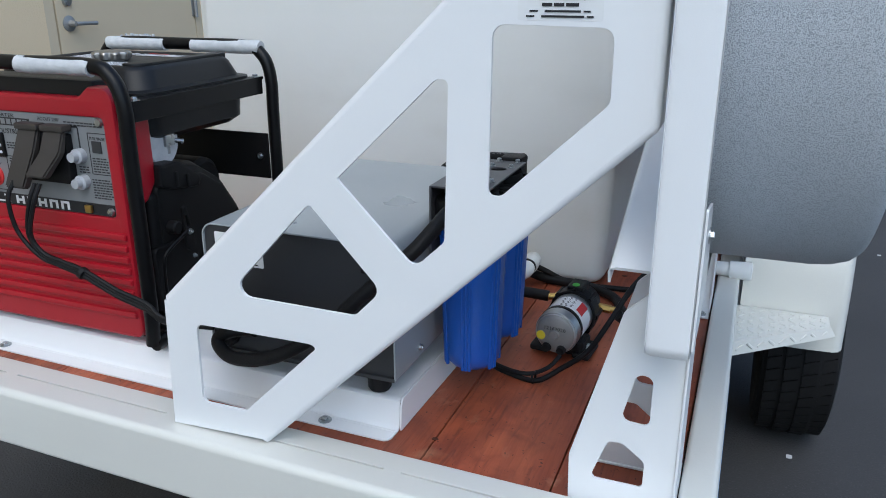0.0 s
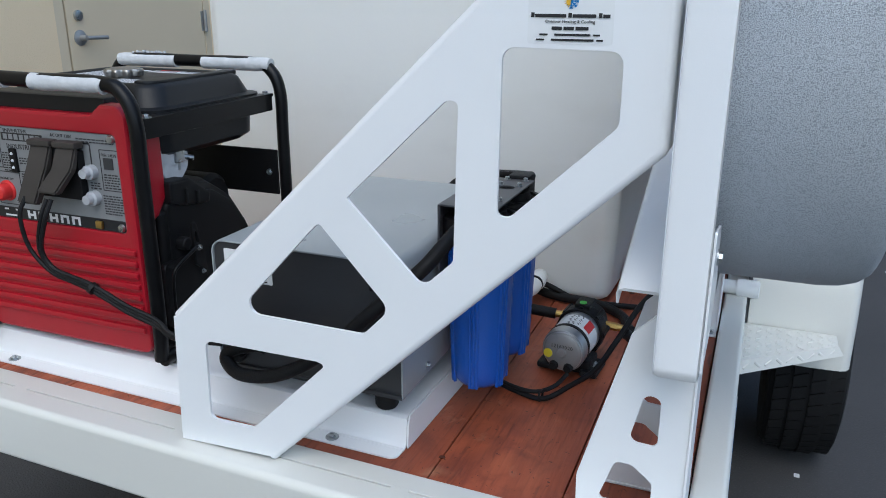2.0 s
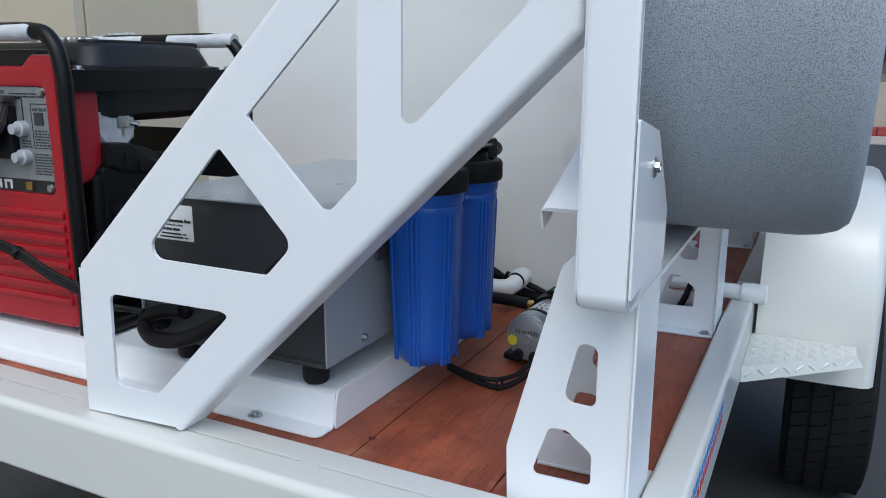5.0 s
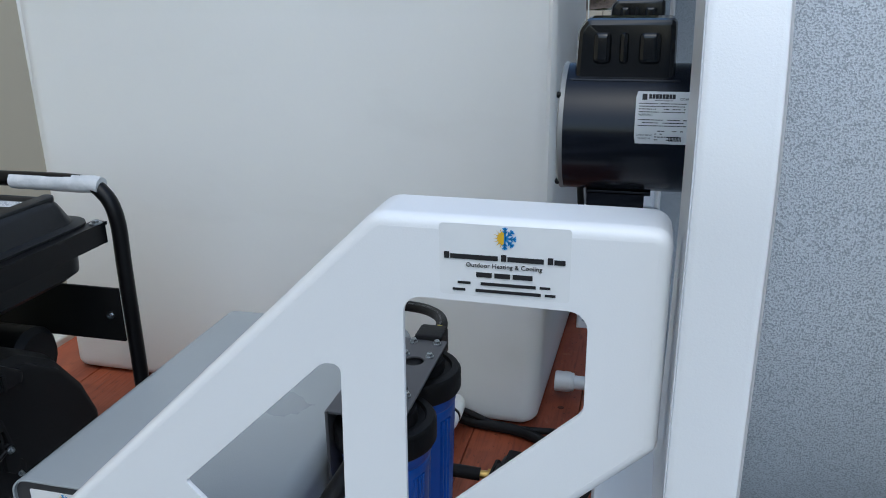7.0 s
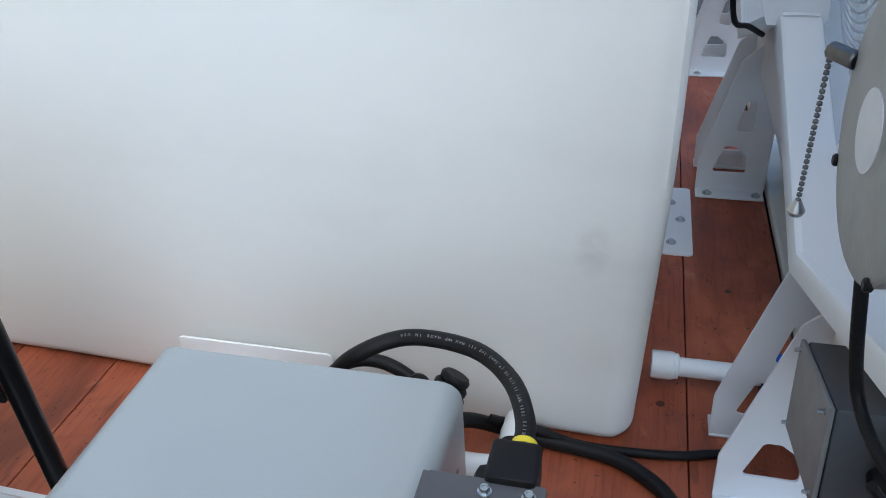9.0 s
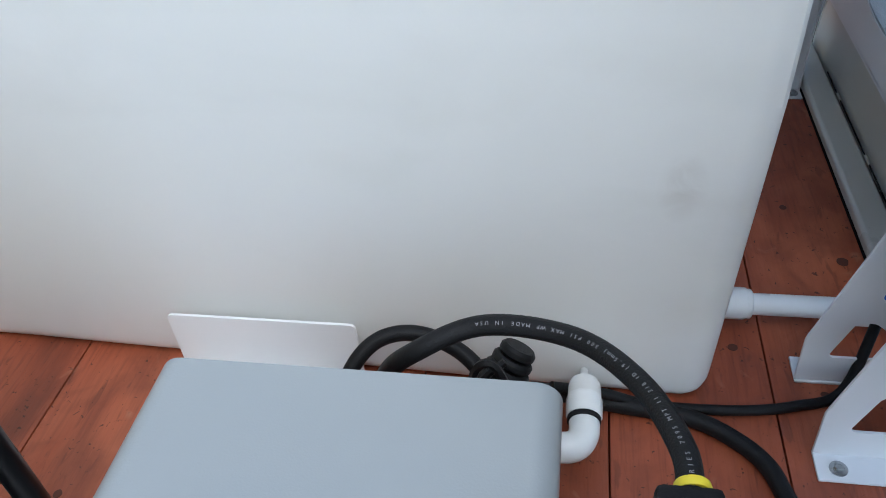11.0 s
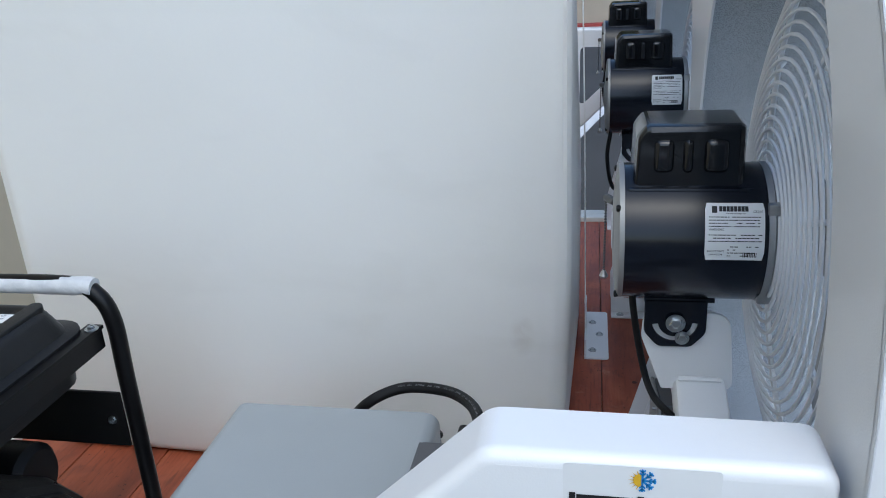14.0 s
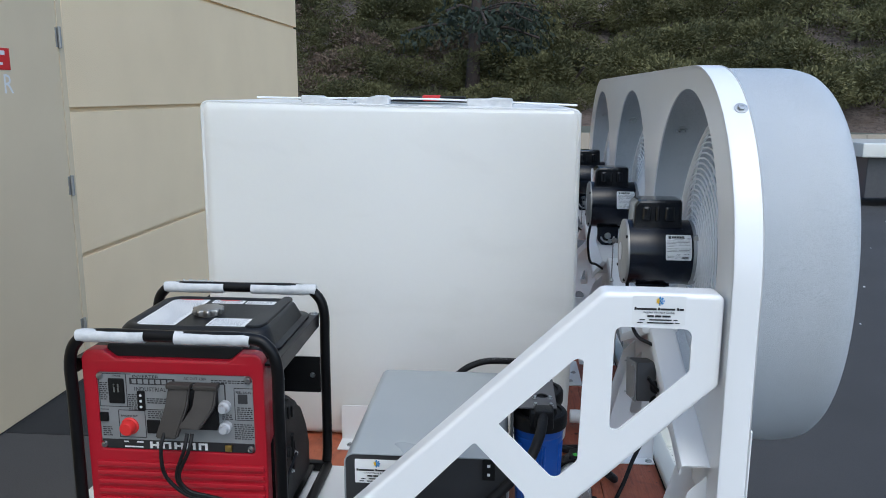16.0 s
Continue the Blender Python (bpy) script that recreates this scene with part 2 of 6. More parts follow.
def finish(bm, sharp=38):
    bm.normal_update()
    for f in bm.faces:
        f.smooth = True
    for e in bm.edges:
        if len(e.link_faces) == 2 and e.calc_face_angle(0) > radians(sharp):
            e.smooth = False


def thing(name, bm, material, m=None, sharp=38, **tags):
    finish(bm, sharp)
    me = bpy.data.meshes.new(name)
    # normals weighted by face area, so that flat faces stay flat beside their rounded edges
    limit = math.cos(radians(sharp + 4))
    area = {f: f.calc_area() for f in bm.faces}
    normals = []
    for f in bm.faces:
        for v in f.verts:
            n = Vector()
            for g in v.link_faces:
                if g.normal.dot(f.normal) > limit:
                    n += g.normal * area[g]
            normals.append(n.normalized() if n.length > 1e-20 else f.normal.copy())
    bm.to_mesh(me)
    bm.free()
    me.normals_split_custom_set(normals)
    me.materials.append(material)
    ob = new(name, me)
    if m is not None:
        ob.matrix_world = m
    return tagged(ob, **tags)


def part(name, bm, material, parent, label="", m=None, sharp=38):
    ob = thing(name, bm, material, m, sharp, label=label)
    ob.parent = parent
    ob.matrix_parent_inverse = parent.matrix_world.inverted()
    return ob


def add(bm, src, m=None):
    """Joins the bmesh src into bm."""
    if m is not None:
        bmesh.ops.transform(src, matrix=m, verts=src.verts)
    me = bpy.data.meshes.new("t")
    src.to_mesh(me)
    src.free()
    bm.from_mesh(me)
    bpy.data.meshes.remove(me)
    return bm


def box(bm, lo, hi, bevel=0.0, seg=2, m=None):
    s = bmesh.new()
    bmesh.ops.create_cube(s, size=1)
    c = [(a + b) / 2 for a, b in zip(lo, hi)]
    d = [abs(b - a) for a, b in zip(lo, hi)]
    bmesh.ops.transform(s, matrix=Matrix.Translation(c) @ Matrix.Diagonal((*d, 1)), verts=s.verts)
    if bevel:
        bmesh.ops.bevel(s, geom=s.edges[:], offset=min(bevel, min(d) * 0.48), segments=seg, affect="EDGES", profile=0.5)
    return add(bm, s, m)


def boxed(lo, hi, bevel=0.0, seg=2):
    return box(bmesh.new(), lo, hi, bevel, seg)


def lathe(bm, profile, m=None, n=32):
    """Turns (radius, height) pairs round the z axis."""
    s = bmesh.new()
    rings = []
    for r, h in profile:
        if r < 1e-6:
            rings.append([s.verts.new((0, 0, h))])
        else:
            rings.append([s.verts.new((r * math.cos(2 * math.pi * i / n), r * math.sin(2 * math.pi * i / n), h)) for i in range(n)])
    for a, b in zip(rings, rings[1:]):
        for i in range(n):
            j = (i + 1) % n
            q = [a[i % len(a)], a[j % len(a)], b[j % len(b)], b[i % len(b)]]
            q = [v for k, v in enumerate(q) if v not in q[:k]]
            if len(q) > 2:
                s.faces.new(q)
    bmesh.ops.recalc_face_normals(s, faces=s.faces)
    return add(bm, s, m)


def along(p0, p1):
    """A pose at p0 whose z axis looks to p1."""
    d = Vector(p1) - Vector(p0)
    return Matrix.Translation(p0) @ d.to_track_quat("Z", "Y").to_matrix().to_4x4()


def rod(bm, p0, p1, r, n=16, bevel=0.0):
    h = (Vector(p1) - Vector(p0)).length
    b = min(bevel, r * 0.5, h * 0.4)
    prof = [(0, 0), (r - b, 0), (r, b), (r, h - b), (r - b, h), (0, h)] if b else [(0, 0), (r, 0), (r, h), (0, h)]
    return lathe(bm, prof, along(p0, p1), n)


def curve_points(pts, steps=8, closed=False):
    """A smooth line through the points."""
    p = [Vector(a) for a in pts]
    if len(p) < 3 or steps < 2:
        return p
    ext = [p[-1], *p, p[0], p[1]] if closed else [2 * p[0] - p[1], *p, 2 * p[-1] - p[-2]]
    out = []
    for i in range(1, len(ext) - 2):
        a, b, c, d = ext[i - 1:i + 3]
        for k in range(steps):
            t = k / steps
            out.append(0.5 * ((2 * b) + (c - a) * t + (2 * a - 5 * b + 4 * c - d) * t * t + (3 * b - a - 3 * c + d) * t ** 3))
    if not closed:
        out.append(p[-1])
    return out


def sweep(bm, pts, r, n=10, steps=8, profile=None, up=(0, 0, 1), closed=False):
    """A tube of radius r, or of a given flat profile, along a smooth line."""
    line = curve_points(pts, steps, closed)
    s = bmesh.new()
    prof = profile or [(r * math.cos(2 * math.pi * i / n), r * math.sin(2 * math.pi * i / n)) for i in range(n)]
    rings, side = [], None
    for i, p in enumerate(line):
        a = line[i - 1] if (i or closed) else p
        b = line[(i + 1) % len(line)] if (i < len(line) - 1 or closed) else p
        t = (b - a).normalized()
        if side is None or profile:
            side = t.cross(Vector(up)) if abs(t.dot(Vector(up))) < 0.99 else t.cross(Vector((1, 0, 0)))
        side = (side - t * side.dot(t)).normalized()
        u = side.cross(t)
        rings.append([s.verts.new(p + side * x + u * y) for x, y in prof])
    k = len(prof)
    pairs = list(zip(rings, rings[1:])) + ([(rings[-1], rings[0])] if closed else [])
    for a, b in pairs:
        for i in range(k):
            s.faces.new((a[i], a[(i + 1) % k], b[(i + 1) % k], b[i]))
    if not closed:
        s.faces.new(rings[0][::-1])
        s.faces.new(rings[-1])
    bmesh.ops.recalc_face_normals(s, faces=s.faces)
    return add(bm, s)


def fillet(poly, radius, seg=5):
    """A closed outline with its corners rounded; radius: one for all, or one a corner."""
    out = []
    n = len(poly)
    for i, p in enumerate(poly):
        r = radius[i] if isinstance(radius, (list, tuple)) else radius
        p, a, b = Vector(p), Vector(poly[i - 1]), Vector(poly[(i + 1) % n])
        u, v = (a - p), (b - p)
        lu, lv = u.length, v.length
        u, v = u / lu, v / lv
        ang = u.angle(v)
        if r <= 0 or ang > 3.1:
            out.append(tuple(p))
            continue
        d = min(r / math.tan(ang / 2), lu * 0.48, lv * 0.48)
        r = d * math.tan(ang / 2)
        c = p + (u + v).normalized() * (r / math.sin(ang / 2))
        s, e = p + u * d - c, p + v * d - c
        tot = s.angle(e)
        for k in range(seg + 1):
            t = k / seg
            w = (s * math.sin((1 - t) * tot) + e * math.sin(t * tot)) / math.sin(tot) if tot > 1e-4 else s
            out.append(tuple(c + w))
    return out


def plate(outline, holes=(), thick=0.004, bevel=0.0008, m=None):
    """A flat plate in the local xy plane, from z = -thick to 0, with holes through it."""
    cu = bpy.data.curves.new("t", "CURVE")
    cu.dimensions, cu.fill_mode = "2D", "BOTH"
    for loop in (outline, *holes):
        sp = cu.splines.new("POLY")
        sp.points.add(len(loop) - 1)
        for q, p in zip(sp.points, loop):
            q.co = (p[0], p[1], 0, 1)
        sp.use_cyclic_u = True
    bv = min(bevel, thick * 0.45)
    cu.extrude, cu.bevel_depth, cu.bevel_resolution, cu.offset = thick / 2 - bv, bv, 1, -bv
    ob = bpy.data.objects.new("t", cu)
    me = bpy.data.meshes.new_from_object(ob)
    bm = bmesh.new()
    bm.from_mesh(me)
    bpy.data.objects.remove(ob)
    bpy.data.meshes.remove(me)
    bpy.data.curves.remove(cu)
    bmesh.ops.remove_doubles(bm, verts=bm.verts, dist=1e-5)
    bmesh.ops.transform(bm, matrix=(m or Matrix()) @ Matrix.Translation((0, 0, -thick / 2)), verts=bm.verts)
    return bm


def lettering(text, size, m, width=None, thick=0.0002):
    """Flat letters in the local xy plane, centred."""
    cu = bpy.data.curves.new("t", "FONT")
    cu.body, cu.size, cu.align_x, cu.align_y, cu.extrude = text, size, "CENTER", "CENTER", thick
    cu.resolution_u = 2
    ob = bpy.data.objects.new("t", cu)
    me = bpy.data.meshes.new_from_object(ob)
    bm = bmesh.new()
    bm.from_mesh(me)
    bpy.data.objects.remove(ob)
    bpy.data.meshes.remove(me)
    bpy.data.curves.remove(cu)
    if width and bm.verts:
        xs = [v.co.x for v in bm.verts]
        k = width / (max(xs) - min(xs))
        bmesh.ops.transform(bm, matrix=Matrix.Diagonal((k, 1, 1, 1)), verts=bm.verts)
    bmesh.ops.transform(bm, matrix=m, verts=bm.verts)
    return bm


def bars(spec, m, thick=0.0004):
    """Plain bars for writing that stays unread: (x, y, width, height) in the local plane."""
    bm = bmesh.new()
    for x, y, w, h in spec:
        box(bm, (x - w / 2, y - h / 2, 0), (x + w / 2, y + h / 2, thick), m=m)
    return bm


def rect(x0, y0, x1, y1):
    return [(x0, y0), (x1, y0), (x1, y1), (x0, y1)]


def circle(x, y, r, n=40):
    return [(x + r * math.cos(2 * math.pi * i / n), y + r * math.sin(2 * math.pi * i / n)) for i in range(n)]


def bolt_mesh(r=0.006, washer=0.010, h=0.006):
    """A hexagon bolt head on its washer, standing on z = 0."""
    bm = lathe(bmesh.new(), [(0, 0), (washer, 0), (washer, 0.0015), (washer * 0.6, 0.0018), (0, 0.0018)], n=20)
    lathe(bm, [(r, 0.0015), (r, h * 0.85), (r * 0.85, h), (r * 0.5, h), (r * 0.45, h * 0.8), (0, h * 0.8)], n=6)
    return bm


FRONT = pose(0, 0, 0, 90, 0, 0)      # local x right, y up, facing -y
TORIGHT = pose(0, 0, 0, 90, 0, 90)   # facing +x


def at(x, y, z, turn=Matrix()):
    return Matrix.Translation((x, y, z)) @ turn


def logo_sticker(parent, m, w, h):
    """A clear-edged company sticker: sun and snowflake emblem, a name as bars, a strapline and unread lines."""
    st = part("sticker", plate(fillet(rect(-w / 2, -h / 2, w / 2, h / 2), h * 0.05), thick=0.0006, bevel=0.0001, m=m), LABEL, parent, "white company sticker")
    up = m @ at(0, 0, 0.0006)
    s = bmesh.new()
    cy = h * 0.33
    for k in range(9):
        a = math.pi * (0.5 + k / 8)
        p = Vector((math.cos(a), math.sin(a), 0))
        q = Vector((-p.y, p.x, 0))
        v = [s.verts.new(up @ (Vector((0, cy, 0)) + d)) for d in (p * h * 0.15, q * h * 0.018, -q * h * 0.018)]
        s.faces.new(v)
    add(s, plate([(0, cy - h * .09)] + [(h * 0.09 * math.cos(math.pi * (.5 + k / 10)), cy + h * 0.09 * math.sin(math.pi * (.5 + k / 10))) for k in range(11)][::-1], thick=0.0002, bevel=0, m=up @ at(0, 0, .0002)))
    part("sun_emblem", s, INKGOLD, st)
    s = bmesh.new()
    for k in range(5):
        a = math.pi * (-0.5 + k / 4)
        d = Vector((math.cos(a), math.sin(a)))
        ang = math.degrees(a)
        box(s, (0, -h * 0.012, 0), (h * 0.15, h * 0.012, 0.0003), m=up @ at(h * 0.012, cy, 0) @ pose(0, 0, 0, 0, 0, ang))
        for t in (0.07, 0.11):
            for sg in (-45, 45):
                box(s, (0, -h * 0.009, 0), (h * 0.045, h * 0.009, 0.0003), m=up @ at(h * 0.012, cy, 0) @ pose(0, 0, 0, 0, 0, ang) @ at(h * t, 0, 0) @ pose(0, 0, 0, 0, 0, sg))
    part("snowflake_emblem", s, INKBLUE, st)
    for x0, x1 in ((-0.46, -0.045), (-0.02, 0.30), (0.33, 0.46)):
        part("name_print", bars([(w * (x0 + 0.02), h * 0.062, w * 0.04, h * 0.092), (w * (x0 + x1 + 0.048) / 2, h * 0.050, w * (x1 - x0 - 0.048), h * 0.066)], up), INK, st)
    part("strapline", lettering("Outdoor Heating & Cooling", h * 0.088, up @ at(0, -h * 0.06, 0.0003), w * 0.58), INK, st)
    for x0, x1 in ((-0.21, -0.09), (-0.07, 0.05), (0.07, 0.22)):
        part("phone_print", bars([(w * (x0 + x1) / 2, -h * 0.19, w * (x1 - x0), h * 0.066)], up), INK, st)
    for y, x1 in ((-0.315, 0.36), (-0.415, 0.40)):
        part("address_print", bars([(-w * x1 + w * 0.055, y * h, w * 0.10, h * 0.034), (w * 0.035, y * h, w * (2 * x1 - 0.30), h * 0.042), (w * x1 - w * 0.045, y * h, w * 0.08, h * 0.034)], up), INK, st)
    return st


YZ = Matrix(((0, 0, 1, 0), (1, 0, 0, 0), (0, 1, 0, 0), (0, 0, 0, 1)))  # local x to y, y to z, z to x
DECK = 0.565
FANS = (1.295, 2.075, 2.855)
RACK_END = 3.295
TRAY = 0.621
AXLE = (2.29, 0.29)


def bolts(parent, places, r=0.006, washer=0.010, label="zinc hexagon bolt", name="bolt"):
    """Equal bolt heads: (place, direction) each, on one shared mesh."""
    made = None
    for p, d in places:
        if made is None:
            made = part(name, bolt_mesh(r, washer), ZINC, parent, label)
            me = made.data
        else:
            made = new(name, me)
            made.parent = parent
            tagged(made, label=label)
        made.matrix_parent_inverse = parent.matrix_world.inverted()
        made.matrix_basis = along(p, Vector(p) + Vector(d))


# ---- ground, building, slope ----
def ground():
    bm = bmesh.new()
    xs = [-260, -40, -12, -5, 0, 5, 12, 40, 260]
    ys = [-260, -40, -12, -4, 0, 4, 8, 14.85]
    grid = [[bm.verts.new((x, y, 0)) for x in xs] for y in ys]
    for a, b in zip(grid, grid[1:]):
        for i in range(len(xs) - 1):
            bm.faces.new((a[i], a[i + 1], b[i + 1], b[i]))
    thing("ground", bm, ASPHALT, label="dark grey asphalt yard with pale specks", category="ground", kind="structure")
    rnd = random.Random(5)
    bm = bmesh.new()
    for _ in range(60):
        x, y = rnd.uniform(0.3, 7), rnd.uniform(1.0, 11)
        box(bm, (x, y, 0), (x + rnd.uniform(.006, .02), y + rnd.uniform(.006, .02), rnd.uniform(.003, .006)), m=None)
    thing("litter", bm, LABEL, label="pale grit specks scattered over the asphalt", category="grit", kind="stuff")
    thing("pavement", boxed((-2.72, 2.85, -0.02), (-1.15, 8.2, 0.004), 0.003), PATCH, label="darker newer asphalt strip along the wall", category="pavement", kind="structure")
    mark = sweep(bmesh.new(), [(-0.30, 6.80, 0.003), (-0.226, 7.16, 0.003), (0.03, 8.4, 0.003), (0.21, 9.8, 0.003), (0.32, 10.8, 0.003)], 0, steps=3, profile=[(-0.055, -0.002), (0.055, -0.002), (0.055, 0.002), (-0.055, 0.002)])
    thing("painted_line", mark, WHITEPRINT, label="long white parking line on asphalt", category="road marking", kind="structure")
    thing("gutter", boxed((-14, 13.2, -0.05), (28, 14.815, 0.006), 0.003), RETWALL, label="pale concrete gutter along the red kerb", category="gutter", kind="structure")
    thing("painted_line", boxed((6.2, 9.2, 0.001), (14, 9.32, 0.005)), WHITEPRINT, label="worn white parking line on asphalt", category="road marking", kind="structure")


def building():
    X, Y0, Y1, H = -2.72, -7.0, 8.40, 5.0
    root = empty("wall_west", at(X, 2, 0), label="beige painted concrete tilt-up wall with horizontal grooves", category="wall", kind="structure")
    levels = [0.0, 0.695, 1.50, 2.30, 3.10, 3.90, H]
    door = (2.625, 3.655, 2.16)
    k = 0
    for z0, z1 in zip(levels, levels[1:]):
        spans = [(Y0, Y1)]
        if z0 < door[2] - 0.01:
            spans = [(Y0, door[0]), (door[1], Y1)]
        for a, b in spans:
            lo, hi = z0 + (0.016 if z0 else 0), z1 - 0.010
            part("panel", boxed((X - 0.2, a, lo), (X, b, hi), 0.0025), STUCCO, root)
    part("panel", boxed((X - 0.2, door[0], door[2]), (X, door[1], 2.29), 0.004), STUCCO, root)
    # backing coloured dark for the shade seen through openings in the wall
    part("core", boxed((X - 0.35, Y0, 0), (X - 0.2, Y1, H)), GROOVE, root, "dark backing behind the panels, shade put into its colour")
    bm = bmesh.new()
    for z in levels[1:-1]:
        for a, b in ([(Y0, door[0]), (door[1], Y1)] if z < door[2] else [(Y0, Y1)]):
            box(bm, (X - 0.2, a, z - 0.010), (X - 0.030, b, z + 0.016))
    part("groove", bm, STUCCO, root, "narrow horizontal groove")
    rootd = empty("door_1", at(X, 3.0, 0), label="closed beige steel door in a painted frame", category="door", kind="structure")
    fr = bmesh.new()
    box(fr, (X - 0.16, door[0], 0), (X - 0.0015, door[0] + 0.05, door[2]), 0.001)
    box(fr, (X - 0.16, door[1] - 0.05, 0), (X - 0.0015, door[1], door[2]), 0.001)
    box(fr, (X - 0.16, door[0] + 0.05, door[2] - 0.05), (X - 0.0015, door[1] - 0.05, door[2]), 0.001)
    part("door_frame", fr, DOORPAINT, rootd)
    part("door_leaf", boxed((X - 0.06, door[0] + 0.061, 0.01), (X - 0.003, door[1] - 0.055, door[2] - 0.055), 0.0015), DOORPAINT, rootd)
    for z in (0.30, 1.10, 1.88):
        h = rod(bmesh.new(), (X + 0.010, door[1] - 0.055, z - 0.055), (X + 0.010, door[1] - 0.055, z + 0.055), 0.009, 12, 0.002)
        box(h, (X - 0.006, door[1] - 0.075, z - 0.05), (X + 0.0005, door[1] - 0.035, z + 0.05), 0.0005)
        part("hinge", h, BELLGREY, rootd)
    kn = lathe(bmesh.new(), [(0, 0), (0.034, 0), (0.034, 0.006), (0.014, 0.012), (0.011, 0.045), (0, 0.045)], at(X - 0.004, 2.746, 1.055, pose(0, 0, 0, 0, 90, 0)), 24)
    sweep(kn, [(X + 0.04, 2.746, 1.055), (X + 0.045, 2.781, 1.055), (X + 0.043, 2.861, 1.053)], 0.009, 10, 5)
    part("door_handle", kn, BELLGREY, rootd, "satin steel lever handle")
    part("lock", lathe(bmesh.new(), [(0, 0), (0.024, 0), (0.022, 0.012), (0.010, 0.014), (0, 0.012)], at(X - 0.004, 2.748, 1.150, pose(0, 0, 0, 0, 90, 0)), 24), ZINC, rootd, "round deadbolt lock")
    sg = empty("door_sign", at(X, 2.95, 1.65), label="red notice on the beige door with white lettering", category="sign")
    part("board", boxed((X - 0.004, 2.865, 1.70), (X, 3.172, 1.80), 0.001), INKRED, sg)
    part("notice_print", bars([(0, 0.03, 0.24, 0.02), (0, -0.02, 0.2, 0.012)], at(X + 0.0002, 3.015, 1.748, TORIGHT)), WHITEPRINT, sg)
    part("letter", lettering("R", 0.13, at(X - 0.003, 3.145, 1.63, TORIGHT)), WHITEPRINT, sg)
    thing("wall_north", boxed((X - 6, Y1 - 0.3, 0), (X - 0.36, Y1, H)), STUCCO, label="beige painted concrete return wall", category="wall", kind="structure")
    thing("trim", boxed((X - 0.01, -7, 0.0), (X + 0.06, 2.3, 0.10), 0.01), ASPHALT, label="dark asphalt fillet along the wall foot", category="trim", kind="structure")


SLOPE = lambda x, y: 0.85 + (y - 15.2) * 0.44 + 0.25 * noise.noise((x * 0.35, y * 0.35, 0))


def slope():
    root = empty("retaining_wall", at(0, 15, 0), label="low tan concrete retaining wall below the slope", category="wall", kind="structure")
    for i in range(34):
        x = -14 + i * 1.2
        part("block", boxed((x, 15.0, 0), (x + 1.194, 15.25, 0.86 + 0.004 * (i % 3)), 0.012), RETWALL, root)
    kerb = empty("kerb", at(0, 14.9, 0), label="red painted concrete kerb", category="kerb", kind="structure")
    for i in range(14):
        x = -14 + i * 3.0
        part("kerb_stone", boxed((x, 14.82, 0), (x + 2.994, 14.99, 0.15), 0.02, 3), KERBRED, kerb)
    bm = bmesh.new()
    nx, ny = 60, 40
    rows = [[bm.verts.new((-22 + 52 * i / nx, 15.2 + 34 * j / ny, SLOPE(-22 + 52 * i / nx, 15.2 + 34 * j / ny))) for i in range(nx + 1)] for j in range(ny + 1)]
    for a, b in zip(rows, rows[1:]):
        for i in range(nx):
            bm.faces.new((a[i], a[i + 1], b[i + 1], b[i]))
    thing("slope", bm, SOIL, label="rising bank of brown mulch and bare soil", category="ground", kind="structure")


def clump(rnd, size, n, droop=0.4, blade=0.16):
    """A spreading shrub crown of many small leaf sprays, with an uneven outline."""
    verts, faces = [], []
    lobes = [(rnd.uniform(-.75, .75), rnd.uniform(-.5, .5), rnd.uniform(.2, .6), rnd.uniform(.3, .6)) for _ in range(9)]
    for _ in range(n):
        lx, ly, lz, lr = rnd.choice(lobes)
        d = Vector((rnd.gauss(0, 1), rnd.gauss(0, 1), rnd.gauss(0.25, 0.8))).normalized()
        p = Vector((lx, ly, lz * 0.7)) + Vector((d.x, d.y, d.z * 0.6)) * lr * rnd.uniform(0.7, 1.08)
        p = p * size
        if p.z < 0.01:
            p.z = rnd.uniform(0.01, 0.1) * size
        grow = (d + Vector((rnd.uniform(-.6, .6), rnd.uniform(-.6, .6), rnd.uniform(-droop, .6)))).normalized()
        side = grow.cross(Vector((rnd.uniform(-1, 1), rnd.uniform(-1, 1), rnd.uniform(-1, 1)))).normalized()
        L, W = blade * rnd.uniform(.6, 1.3), blade * rnd.uniform(.14, .26)
        k = len(verts)
        verts += [tuple(p - side * W * .4), tuple(p + grow * L * .5 - side * W), tuple(p + grow * L), tuple(p + grow * L * .55 + side * W)]
        faces.append((k, k + 1, k + 2, k + 3))
    return verts, faces


